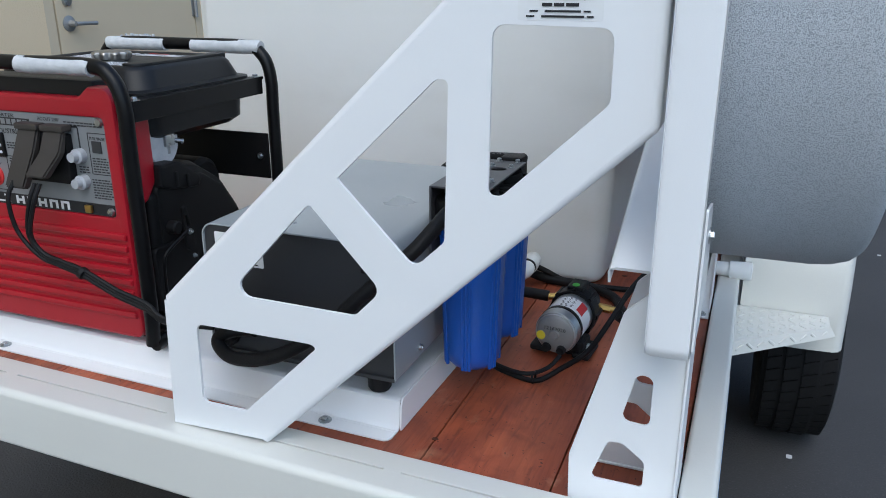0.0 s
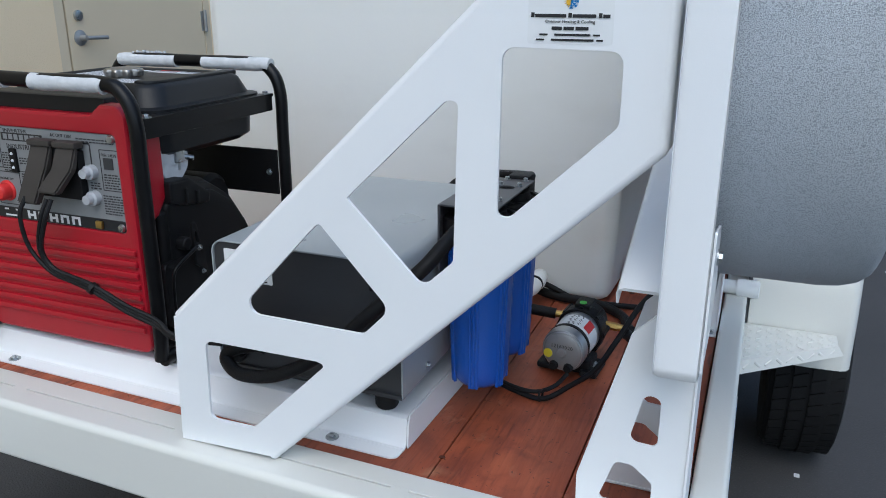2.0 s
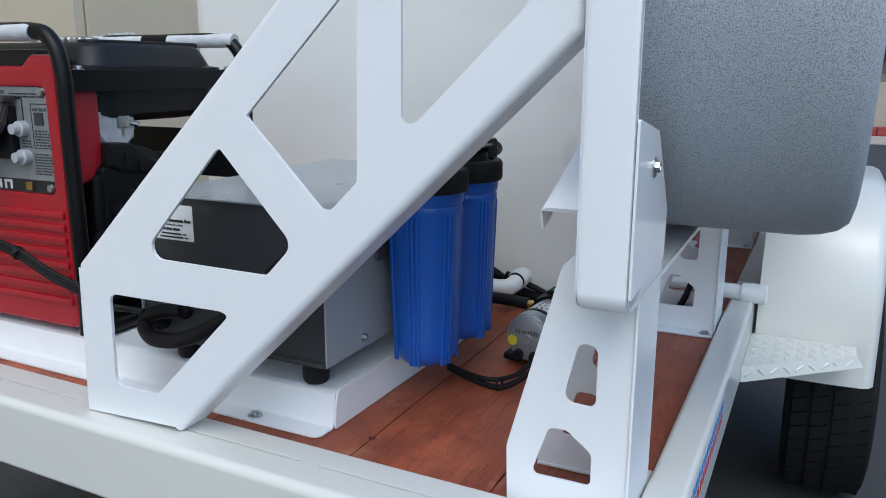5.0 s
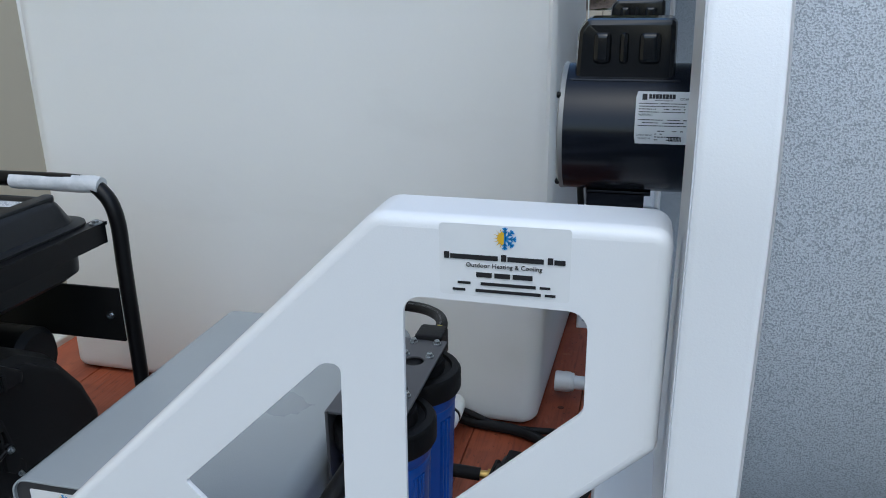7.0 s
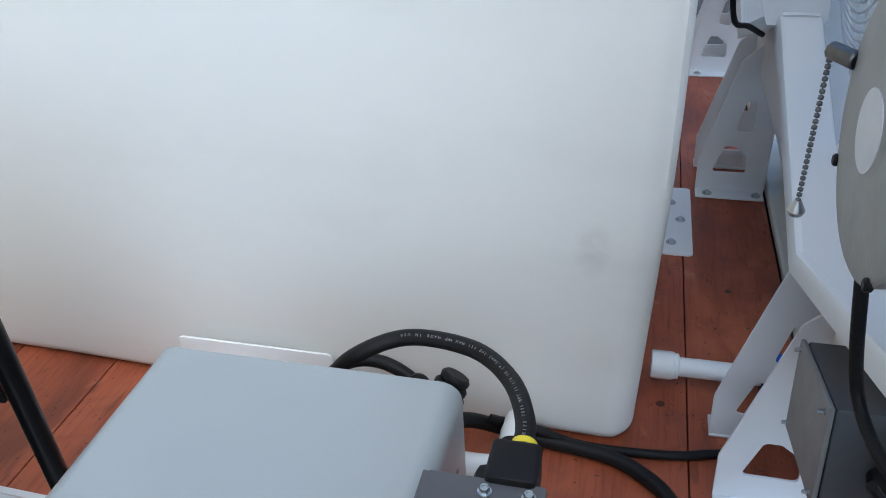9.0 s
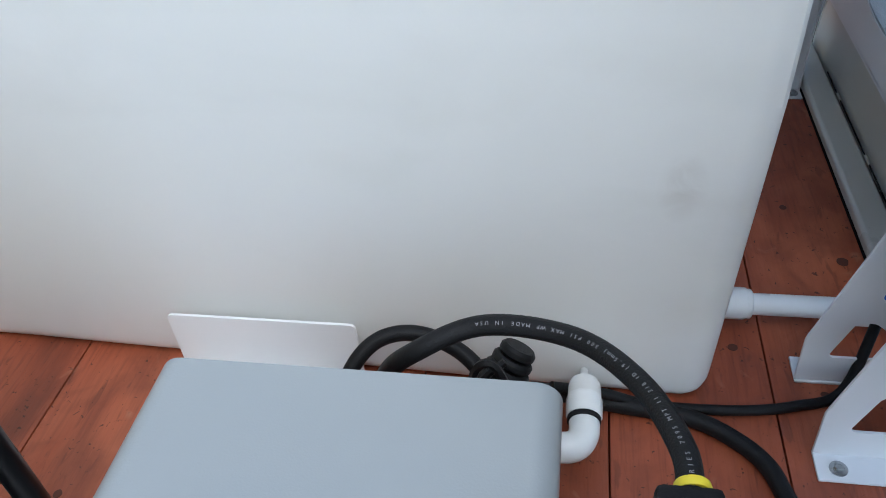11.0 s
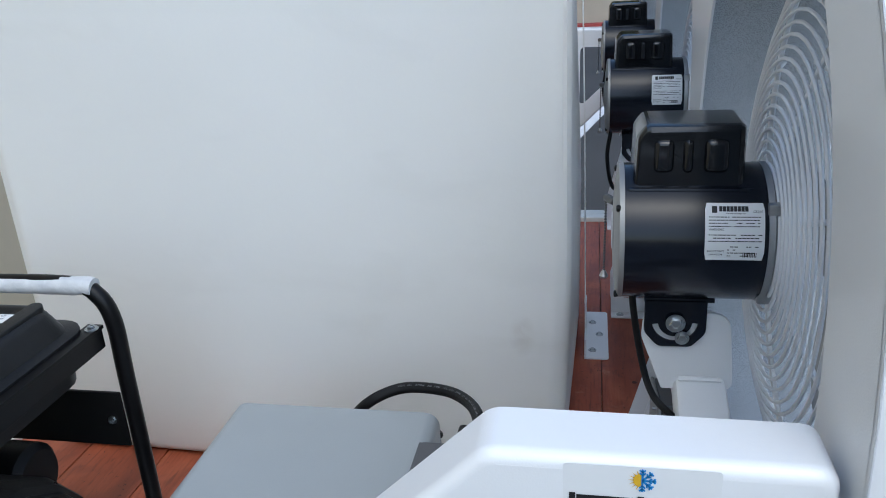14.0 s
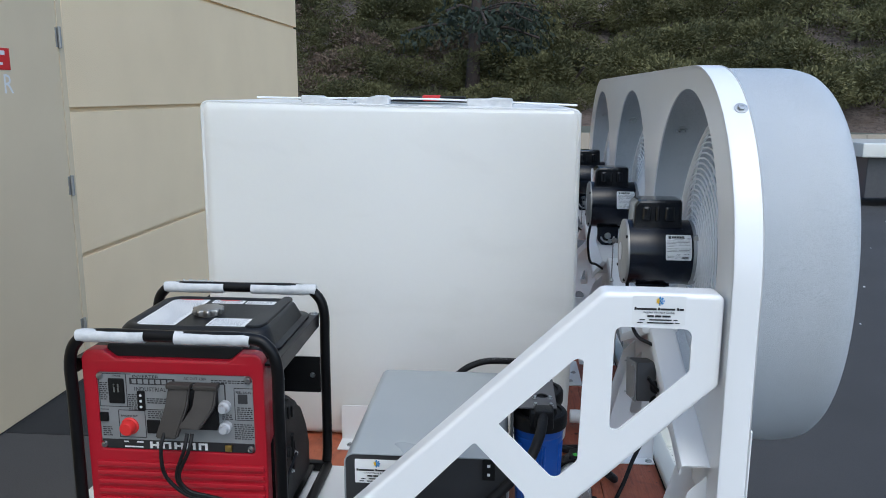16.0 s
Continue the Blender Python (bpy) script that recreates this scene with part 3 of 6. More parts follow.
def shrubs():
    rnd = random.Random(11)
    kinds = []
    for k, (mt, lab) in enumerate(((LEAF, "spreading olive-green juniper shrub on the bank"), (LEAF, "spreading olive-green juniper shrub on the bank"),
                                   (LEAFDRY, "dry brown shrub on the bank"))):
        root = empty("shrub", at(0, 0, 0), label=lab, category="shrub", group="shrubs on the bank")
        me = bpy.data.meshes.new("crown")
        v, f = clump(rnd, 1.0, 7600 if k < 2 else 2600, blade=0.062 if k < 2 else 0.075)
        me.from_pydata(v, [], f)
        me.materials.append(mt)
        c = new("crown", me)
        c.parent = root
        st = bmesh.new()
        for _ in range(6):
            a = rnd.uniform(0, 6.28)
            sweep(st, [(0, 0, -0.1), (0.2 * math.cos(a), 0.15 * math.sin(a), 0.2), (0.6 * math.cos(a), 0.4 * math.sin(a), 0.35)], 0.018, 5, 3)
        part("stem", st, BARK, root)
        kinds.append(root)
    first = [True, True, True]
    for row, y in enumerate((15.9, 17.2, 18.7, 20.5, 22.6, 25.0, 28.0)):
        x = -8.0 + 0.5 * (row % 2) - row * 0.8
        while x < 13 + row * 1.3:
            x += rnd.uniform(0.85, 1.25) * (1 + 0.05 * row)
            bare = noise.noise((x * 0.33, y * 0.30, 4.0)) > 0.36
            if bare and rnd.random() < 0.8:
                continue
            k = 2 if rnd.random() < 0.10 else rnd.randrange(2)
            s = rnd.uniform(1.0, 1.5) * (1 + 0.05 * row)
            yy = y + rnd.uniform(-.5, .5)
            m = Matrix.LocRotScale((x, yy, SLOPE(x, yy) - 0.05), Euler((radians(20), 0, rnd.uniform(0, 6.28))), None)
            if first[k]:
                kinds[k].matrix_basis = m
                kinds[k].scale = (s, s, s * 0.85)
                first[k] = False
            else:
                c = copy_thing(kinds[k], m)
                c.scale = (s, s, s * 0.85)


def tree(x, y, h, seed, lean=0.0):
    rnd = random.Random(seed)
    z = SLOPE(x, y)
    root = empty("tree", at(x, y, z), label="dark conifer trunk with drooping foliage on the bank", category="tree", group="trees on the bank")
    bm = bmesh.new()
    line = curve_points([(x, y, z - 0.2), (x + lean * .3, y, z + h * .3), (x + lean, y, z + h)], 8)
    rings = []
    for i, p in enumerate(line):
        r = 0.17 * (1 - 0.75 * i / len(line))
        rings.append([bm.verts.new(p + Vector((r * math.cos(a * .7854), r * math.sin(a * .7854), 0))) for a in range(8)])
    for a, b in zip(rings, rings[1:]):
        for i in range(8):
            bm.faces.new((a[i], a[(i + 1) % 8], b[(i + 1) % 8], b[i]))
    tips = []
    for k in range(22):
        t = rnd.uniform(0.42, 0.98)
        p = line[int(t * (len(line) - 1))]
        a = rnd.uniform(0, 6.28)
        L = (1.1 - t) * 1.9 + 0.3
        e = p + Vector((math.cos(a) * L, math.sin(a) * L, rnd.uniform(-.5, .1)))
        sweep(bm, [p, p + (e - p) * .5 + Vector((0, 0, .12)), e], 0.025, 5, 3)
        tips.append((p, e))
    part("trunk", bm, BARK, root)
    v, f = [], []
    for p, e in tips:
        for _ in range(150):
            q = p + (e - p) * rnd.uniform(0.25, 1.05) + Vector((rnd.gauss(0, .14), rnd.gauss(0, .14), rnd.gauss(-.08, .14)))
            g = Vector((rnd.gauss(0, .6), rnd.gauss(0, .6), -rnd.uniform(.2, 1))).normalized()
            s = g.cross(Vector((rnd.random() - .5, rnd.random() - .5, .2))).normalized()
            L = rnd.uniform(.10, .22)
            k = len(v)
            v += [tuple(q), tuple(q + g * L * .5 - s * .03), tuple(q + g * L), tuple(q + g * L * .5 + s * .03)]
            f.append((k, k + 1, k + 2, k + 3))
    me = bpy.data.meshes.new("crown")
    me.from_pydata(v, [], f)
    me.materials.append(LEAFDARK)
    c = new("crown", me)
    c.parent = root
    c.matrix_parent_inverse = root.matrix_world.inverted()


def far_trailer():
    root = empty("flatbed_trailer", at(5.6, 11.8, 0), label="white flatbed trailer parked across the yard", category="trailer")
    part("bed", boxed((4.70, 11.2, 0.72), (10.4, 12.4, 0.93), 0.03), RAILWHITE, root)
    part("frame", boxed((4.85, 11.35, 0.12), (10.2, 12.2, 0.72), 0.02), BRACKETGREY, root)
    for x in (7.3, 8.3):
        part("wheel", lathe(bmesh.new(), [(0, 0), (0.18, 0), (0.2, .02), (0.30, 0), (0.32, .04), (0.32, .18), (0.28, .22), (0, .22)], at(x, 11.55, 0.32, pose(0, 0, 0, 90, 0, 0)), 28), TYRE, root)


# ---- trailer ----
def trailer():
    root = empty("trailer", at(-0.62, 2.0, 0), label="white painted steel flatbed trailer with a wooden deck", category="trailer")
    # near and far end rails, with the slot between deck strip and tube
    for y0, s, turn in ((0.829, 1, at(-0.3, 0.879, 0) @ pose(0, 0, 0, 0, 0, -1.4) @ at(0.3, -0.879, 0)), (3.355, -1, Matrix())):
        prof = fillet([(y0, 0.472), (y0 + s * 0.049, 0.472), (y0 + s * 0.049, 0.583), (y0, 0.583)], [0.008, 0.002, 0.002, 0.012], 4)
        part("end_rail", plate(prof, thick=1.49, bevel=0.0005, m=turn @ at(0.117, 0, 0) @ YZ), RAILWHITE, root)
        strip = fillet([(y0 + s * 0.052, 0.545), (y0 + s * 0.095, 0.545), (y0 + s * 0.095, 0.5675), (y0 + s * 0.092, 0.582), (y0 + s * 0.052, 0.5828)], [0, 0, 0.001, 0.004, 0.001], 3)
        part("deck_strip", plate(strip, thick=1.43, bevel=0.0004, m=turn @ at(0.062, 0, 0) @ YZ), RAILWHITE, root)
        a, b = sorted((y0 + s * .045, y0 + s * .056))
        for x0, x1 in ((-1.36, -1.28), (-1.07, -1.04), (-0.71, -0.68), (-0.320, -0.291), (0.0, 0.03)):
            part("weld", box(bmesh.new(), (x0, a, 0.560), (x1, b, 0.5831), 0.001, m=turn), RAILWHITE, root)
    skew = at(0.118, 1.0, 0) @ pose(0, 0, 0, 0, 0, -0.1) @ at(-0.118, -1.0, 0)
    for x0, x1 in ((0.0765, 0.1260), (-1.434, -1.37)):
        bm = bmesh.new()
        prof = fillet(rect(x0, 0.475, x1, 0.583), 0.008, 4)
        add(bm, plate([(x, z) for x, z in prof], thick=2.50, bevel=0.0005, m=(skew if x0 > 0 else Matrix()) @ at(0, 0.849, 0) @ FRONT))
        part("side_rail", bm, RAILWHITE, root)
    for i in range(5):
        y = 0.95 + i * 0.565
        part("cross_member", boxed((-1.37, y, 0.44), (0.066, y + 0.05, 0.525), 0.004), RAILWHITE, root)
    # shade of the gap along the deck edge, laid in as a black strip
    part("gap_shade", box(bmesh.new(), (0.0752, 0.93, 0.545), (0.0762, 3.25, 0.567), m=skew), RUBBER, root, "black strip for the shaded gap beside the side rail")
    # seam between the rail and the fender, broken by welds; its shade is raised dark strips
    for ya, yb in ((2.063, 2.224), (2.253, 2.429), (2.455, 2.537)):
        part("seam", box(bmesh.new(), (0.1264, ya, 0.5815), (0.1280, yb, 0.5836), m=skew), RUBBER, root, "dark strip for the shade in the open seam")
    for yw in (2.0635, 2.2385, 2.442):
        part("weld", box(bmesh.new(), (0.1255, yw - 0.013, 0.580), (0.1295, yw + 0.013, 0.5846), 0.0015, 2, skew), RAILWHITE, root)
    # lower outrigger in front of the near end
    part("outrigger", boxed((-1.32, 0.3, 0.40), (-1.22, 0.84, 0.512), 0.006), RAILWHITE, root)
    part("crossbeam", boxed((-1.37, 0.93, 0.40), (0.06, 0.99, 0.514), 0.006), RAILWHITE, root)
    # decal on the side rail
    d = part("decal", box(bmesh.new(), (0.1262, 0.86, 0.525), (0.1267, 1.36, 0.575), m=skew), WHITEPRINT, root, "red and blue striped rail decal")
    bm, bl = bmesh.new(), bmesh.new()
    for i in range(20):
        (box(bm, (0.1268, 0.87 + i * .024, 0.530), (0.1271, 0.886 + i * .024, 0.548), m=skew))
        (box(bl, (0.1268, 0.874 + i * .024, 0.552), (0.1271, 0.890 + i * .024, 0.569), m=skew))
    part("red_print", bm, INKRED, d)
    part("blue_print", bl, INKBLUE, d)
    # fender: a rolled sheet with a rounded outer shoulder, and its step
    yc, zc = 2.285, 0.420
    prof = [(0.135, 0.0), (0.28, 0.0), (0.345, -0.004), (0.358, -0.010), (0.367, -0.026), (0.369, -0.060), (0.366, -0.060), (0.364, -0.028), (0.355, -0.013), (0.341, -0.005), (0.135, -0.003)]
    bm = bmesh.new()
    rings = []
    for i in range(41):
        a = math.pi * i / 40
        c, s = math.cos(a), math.sin(a)
        rings.append([bm.verts.new((x, yc - (0.41 + h) * math.copysign(abs(c) ** 0.6, c), zc + (0.405 + h) * math.copysign(abs(s) ** 0.6, s))) for x, h in prof])
    n = len(prof)
    for a, b in zip(rings, rings[1:]):
        for i in range(n):
            bm.faces.new((a[i], a[(i + 1) % n], b[(i + 1) % n], b[i]))
    bm.faces.new(rings[0][::-1])
    bm.faces.new(rings[-1])
    bmesh.ops.recalc_face_normals(bm, faces=bm.faces)
    part("fender", bm, RAILWHITE, root)
    part("fender_skirt", plate([(yc - 0.405 * math.copysign(abs(math.cos(math.pi * i / 24)) ** .6, math.cos(math.pi * i / 24)), zc + 0.40 * abs(math.sin(math.pi * i / 24)) ** .6) for i in range(25)], thick=0.003, m=at(0.138, 0, 0) @ YZ), RAILWHITE, root)
    st = part("fender_step", plate(fillet([(0.128, 1.650), (0.326, 1.807), (0.326, 1.872), (0.128, 1.872)], 0.004), thick=0.004, m=at(0, 0, 0.510)), RAILWHITE, root, "white diamond-plate step")
    lip = bmesh.new()
    d = Vector((0.198, 0.157, 0)).normalized()
    nrm = Vector((d.y, -d.x, 0))
    p0, p1 = Vector((0.128, 1.650, 0.5120)), Vector((0.326, 1.807, 0.5120))
    v = [p0, p1, p1 + Vector((0.012, 0.004, -0.022)) + nrm * .002, p0 + Vector((0, 0, -0.031)) + nrm * .002]
    f = [lip.verts.new(q) for q in v] + [lip.verts.new(q - nrm * 0.004) for q in v]
    for q in ((0, 1, 2, 3), (7, 6, 5, 4), (0, 4, 5, 1), (1, 5, 6, 2), (2, 6, 7, 3), (3, 7, 4, 0)):
        lip.faces.new([f[i] for i in q])
    bmesh.ops.recalc_face_normals(lip, faces=lip.faces)
    part("step_lip", lip, RAILWHITE, st)
    tr = bmesh.new()
    rnd = random.Random(3)
    for i in range(9):
        for j in range(13):
            x, y = 0.140 + i * 0.0215, 1.662 + j * 0.0215
            if y > 1.650 + (x - 0.128) * 0.793 + 0.010 and y < 1.866:
                box(tr, (-0.009, -0.0028, -0.002), (0.009, 0.0028, 0.0016), 0.0013, 2, at(x, y, 0.510) @ pose(0, 0, 0, 0, 0, 45 if (i + j) % 2 else -45))
    for i in range(9):
        q = p0.lerp(p1, 0.06 + i * 0.108) + Vector((0, 0, -0.014 + 0.0)) + nrm * 0.002
        box(tr, (-0.010, -0.0028, -0.0030), (0.010, 0.0028, 0.0030), 0.0012, 1, Matrix.Translation(q) @ pose(0, 0, 0, 0, 0, math.degrees(math.atan2(d.y, d.x))) @ pose(0, 0, 0, 0, 40 if i % 2 else -30, 0))
    part("tread_bar", tr, RAILWHITE, st, "raised diamond tread")
    wheel(root)


def wheel(root):
    y, z = AXLE
    R = 0.29
    w = part("wheel", rod(bmesh.new(), (0.22, y, z), (0.36, y, z), 0.10, 24), ALU, root)
    prof = [(0.17, 0.02), (0.19, 0.0), (0.25, -0.006), (0.275, 0.0), (0.288, 0.012), (0.296, 0.03), (0.30, 0.06), (0.30, 0.12), (0.296, 0.15), (0.288, 0.168), (0.275, 0.18), (0.25, 0.186), (0.19, 0.18), (0.17, 0.16)]
    prof = [((r - 0.007 if r > 0.284 else r) * 0.29 / 0.30, h) for r, h in prof]
    tyre = part("tyre", lathe(bmesh.new(), prof, at(0.208, y, z, pose(0, 0, 0, 0, 90, 0)), 64), TYRE, w)
    # tread: four ribs of blocks split by zigzag grooves
    bm = bmesh.new()
    for k, (x0, x1) in enumerate(((0.220, 0.253), (0.262, 0.296), (0.305, 0.339), (0.348, 0.381))):
        nb = 52
        for i in range(nb):
            a0, a1 = (i + 0.06 + 0.3 * (k % 2)) / nb * 2 * math.pi, (i + 0.94 + 0.3 * (k % 2)) / nb * 2 * math.pi
            sh = 0.35 / nb * 2 * math.pi
            crown = 0.290 - 0.0055 * (abs((x0 + x1) / 2 - 0.289) / 0.06) ** 2
            q = []
            for r in (0.270, crown):
                for a, x in ((a0, x0), (a0 + sh, x1), (a1 + sh, x1), (a1, x0)):
                    q.append(bm.verts.new((x, y - r * math.cos(a), z + r * math.sin(a))))
            for f in ((4, 5, 6, 7), (0, 1, 5, 4), (1, 2, 6, 5), (2, 3, 7, 6), (3, 0, 4, 7)):
                bm.faces.new([q[j] for j in f])
    bmesh.ops.recalc_face_normals(bm, faces=bm.faces)
    part("tread", bm, TYRE, tyre)


def deck():
    edges = [-1.37, -1.195, -1.010, -0.75, -0.525, -0.290, -0.092, 0.061]
    root = empty("floor", at(-0.6, 2, DECK), label="red-brown stained timber plank deck with knots and scuffs", category="deck", kind="structure")
    for a, b in zip(edges, edges[1:]):
        bm = boxed((a + 0.0009, 0.918, 0.527), (b - 0.0009, 3.268, DECK), 0.0018)
        for v in bm.verts:  # sawn to the end rail
            if v.co.y < 1:
                v.co.y -= (v.co.x + 0.3) * 0.0245 - 0.004
        if b > 0:  # the last plank is cut to the side rail
            for v in bm.verts:
                if v.co.x > -0.02:
                    v.co.x += (v.co.y - 1.0) * 0.0017 + 0.0135
        part("plank", bm, WOOD, root)
    rnd = random.Random(2)
    spots = [(-0.290, 1.002, .010, .006), (-0.017, 2.125, .010, .008), (0.044, 2.000, .016, .012), (-0.86, 1.61, .018, .010), (-0.93, 1.52, .010, .008),
             (-0.13, 1.82, .012, .008), (-0.03, 1.75, .011, .007), (-0.05, 2.5, .010, .009)]
    for x, y, rx, ry in [(x, y, rx * .55, ry * .5) for x, y, rx, ry in spots]:
        o = [(x + rx * (1 + .25 * noise.noise((k * 2.1, x * 9, y))) * math.cos(k * .5236), y + ry * 1.5 * math.sin(k * .5236) * (1 + .3 * noise.noise((k * 1.7, y * 9, x)))) for k in range(12)]
        part("knot", plate(o, thick=0.0012, bevel=0.0003, m=at(0, 0, DECK + 0.0005)), KNOT, root)


# ---- brace of the fan frame ----
def brace(y, sticker=True):
    """The laser-cut triangular side brace with folded edges."""
    root = empty("frame_brace", at(-0.3, y, 0.58), label="white powder-coated laser-cut steel brace with cut-outs" + (" and a sticker" if sticker else ""), category="brace", group="braces of the fan frame")
    hole0 = [(-0.618, 0.633), (-0.540, 0.634), (-0.412, 0.760), (-0.425, 0.764), (-0.614, 0.763)]
    hole1 = [(-0.551, 0.820), (-0.351, 0.818), (-0.311, 0.859), (-0.410, 0.965), (-0.416, 0.962)]
    hole2 = [(-0.223, 0.937), (-0.218, 1.133), (-0.233, 1.133), (-0.368, 1.004), (-0.365, 1.000), (-0.264, 0.898)]
    hole3 = [(-0.168, 1.002), (-0.153, 1.001), (-0.033, 1.115), (-0.033, 1.193), (-0.166, 1.195)]
    hs = [fillet(hole0, 0.012), fillet(hole1, 0.016), fillet(hole2, 0.014), fillet(hole3, 0.014)]
    R, T, D = 0.009, 0.005, 0.050
    chain = fillet([(-0.508, 0.5845), (0.020, 1.089), (0.020, 1.256), (-0.187, 1.257), (-0.668, 0.799)], [0, 0.014, 0.014, 0.022, 0], 4)
    inner = []
    for k, c in enumerate(chain):
        a, b = Vector(chain[max(0, k - 1)]), Vector(chain[min(len(chain) - 1, k + 1)])
        t = (b - a).normalized()
        inner.append((c[0] - t.y * (R - 0.0003), c[1] + t.x * (R - 0.0003)))
    part("web", plate([(-0.677, 0.5845), *inner, (-0.668, 0.793)], hs, T, 0.0006, at(0, y, 0, FRONT)), WHITE, root)
    arc = [(R - R * math.sin(a), R - R * math.cos(a)) for a in [k * math.pi / 12 for k in range(7)]]
    arc2 = [(R - (R - T) * math.sin(a), R - (R - T) * math.cos(a)) for a in [k * math.pi / 12 for k in range(6, -1, -1)]]
    prof = arc + [(0, D), (T, D)] + arc2
    part("folded_edge", sweep(bmesh.new(), [(x, y, z) for x, z in chain], 0, steps=1, profile=prof, up=(0, 1, 0)), WHITE, root)
    if sticker:
        logo_sticker(root, at(-0.092, y - 0.0002, 1.226, FRONT), 0.092, 0.053)
    return root


# ---- fan frame, fans, motors ----
def fan_frame():
    root = empty("fan_rack", at(0.05, 2.0, 0.83), label="white powder-coated steel frame holding three fans in a row", category="fan frame")
    def loop(i, r):
        o = fillet([(0.855 + i, 0.830 + i), (RACK_END - i, 0.830 + i), (RACK_END - i, 1.657 - i), (0.855 + i, 1.657 - i)], [0.02, 0.02, r, r], 18)
        return o
    part("rim", plate(loop(0, 0.42), [loop(0.006, 0.414)], 0.050, 0.006, at(0.076, 0, 0) @ YZ), WHITE, root)
    hs = [[(a, 1.247 + (b - 1.247) * 1.07) for a, b in circle(y, 1.247, 0.338, 64)] for y in FANS]
    part("back_panel", plate(loop(0.003, 0.417), hs, 0.004, 0.001, at(0.030, 0, 0) @ YZ), WHITE, root)
    bolts(root, [((0.060, 1.0050, 1.5720), (0, -0.70, 0.714))], 0.0072, 0.0122)
    return root


def fan(y, first=True):
    root = empty("fan", at(0.1, y, 1.247), label="large fan with a speckled grey drum and black motor", category="fan", group="fans in the frame")
    # drum: near-round moulded housing with rounded lip
    prof = [(1.0, 0.028), (1.0, 0.207), (0.993, 0.232), (0.978, 0.251), (0.955, 0.262), (0.92, 0.266), (0.90, 0.259), (0.895, 0.23), (0.90, 0.15), (0.905, 0.10), (0.90, 0.028)]
    bm = bmesh.new()
    N = 72
    rings = []
    for k in range(N):
        a = 2 * math.pi * k / N
        c, s = math.cos(a), math.sin(a)
        u = 0.388 * math.copysign(abs(c) ** 0.90, c)
        v = 0.4015 * math.copysign(abs(s) ** 0.90, s)
        rings.append([bm.verts.new((x, y + u * r, 1.2505 + v * r)) for r, x in prof])
    for a, b in zip(rings, rings[1:] + rings[:1]):
        for i in range(len(prof)):
            j = (i + 1) % len(prof)
            bm.faces.new((a[i], a[j], b[j], b[i]))
    bmesh.ops.recalc_face_normals(bm, faces=bm.faces)
    part("drum", bm, GRANITE, root, "speckled grey moulded fan drum", sharp=50)
    bolts(root, [((0.07, y + 0.228, 1.247 + 0.262), (0, -0.7, -0.7))], 0.009, 0.015)
    # wire guard: concentric rings on radial wires, slightly domed
    for gx, sg, nm in ((0.055, 1, "back_guard"), (0.24, -1, "front_guard")):
        def dome(r):
            return gx + sg * 0.050 * (r / 0.30) ** 3
        guard = part(nm, lathe(bmesh.new(), [(0.048, 0), (0.052, 0), (0.052, 0.004), (0.048, 0.004), (0.048, 0)], at(gx, y, 1.247, pose(0, 0, 0, 0, 90, 0)), 36), WHITE, root, "white wire guard")
        for i in range(22 if sg > 0 else 10):
            r = 0.060 + i * (0.0117 if sg > 0 else 0.026)
            part("ring", sweep(bmesh.new(), [(dome(r), y + r * math.cos(a * math.pi / 20), 1.247 + r * math.sin(a * math.pi / 20)) for a in range(40)], 0.0021, 6, 1, closed=True), WHITE, guard)
        for k in range(8):
            a = math.pi / 4 * k + math.pi / 8
            part("spoke", sweep(bmesh.new(), [(dome(r) + sg * 0.0042, y + r * math.cos(a), 1.247 + r * math.sin(a)) for r in (0.05, 0.13, 0.22, 0.30, 0.335)], 0.0030, 6, 3), WHITE, guard)
    hub = lathe(bmesh.new(), [(0, 0), (.05, 0), (.05, .06), (.03, .07), (0, .07)], at(0.12, y, 1.247, pose(0, 0, 0, 0, 90, 0)), 24)
    bl = part("propeller", hub, ALU, root)
    for k in range(3):
        a = k * 120 + 20
        b = bmesh.new()
        vs = []
        for i in range(9):
            r = 0.045 + i * 0.030
            w = 0.05 + 0.05 * math.sin(math.pi * i / 9)
            for j in range(5):
                t = (j / 4 - .5) * 2 * w
                vs.append(b.verts.new((0.155 + t * (0.55 - 0.03 * i), t * 0.85, r)))
        for i in range(8):
            for j in range(4):
                b.faces.new((vs[i * 5 + j], vs[i * 5 + j + 1], vs[i * 5 + j + 6], vs[i * 5 + j + 5]))
        ex = bmesh.ops.extrude_face_region(b, geom=b.faces[:])
        bmesh.ops.translate(b, vec=(0.003, 0, 0), verts=[q for q in ex["geom"] if isinstance(q, bmesh.types.BMVert)])
        bmesh.ops.recalc_face_normals(b, faces=b.faces)
        bmesh.ops.transform(b, matrix=at(0, y, 1.247) @ pose(0, 0, 0, a, 0, 0), verts=b.verts)
        part("blade", b, ALU, bl)
    motor(root, y)
    return root


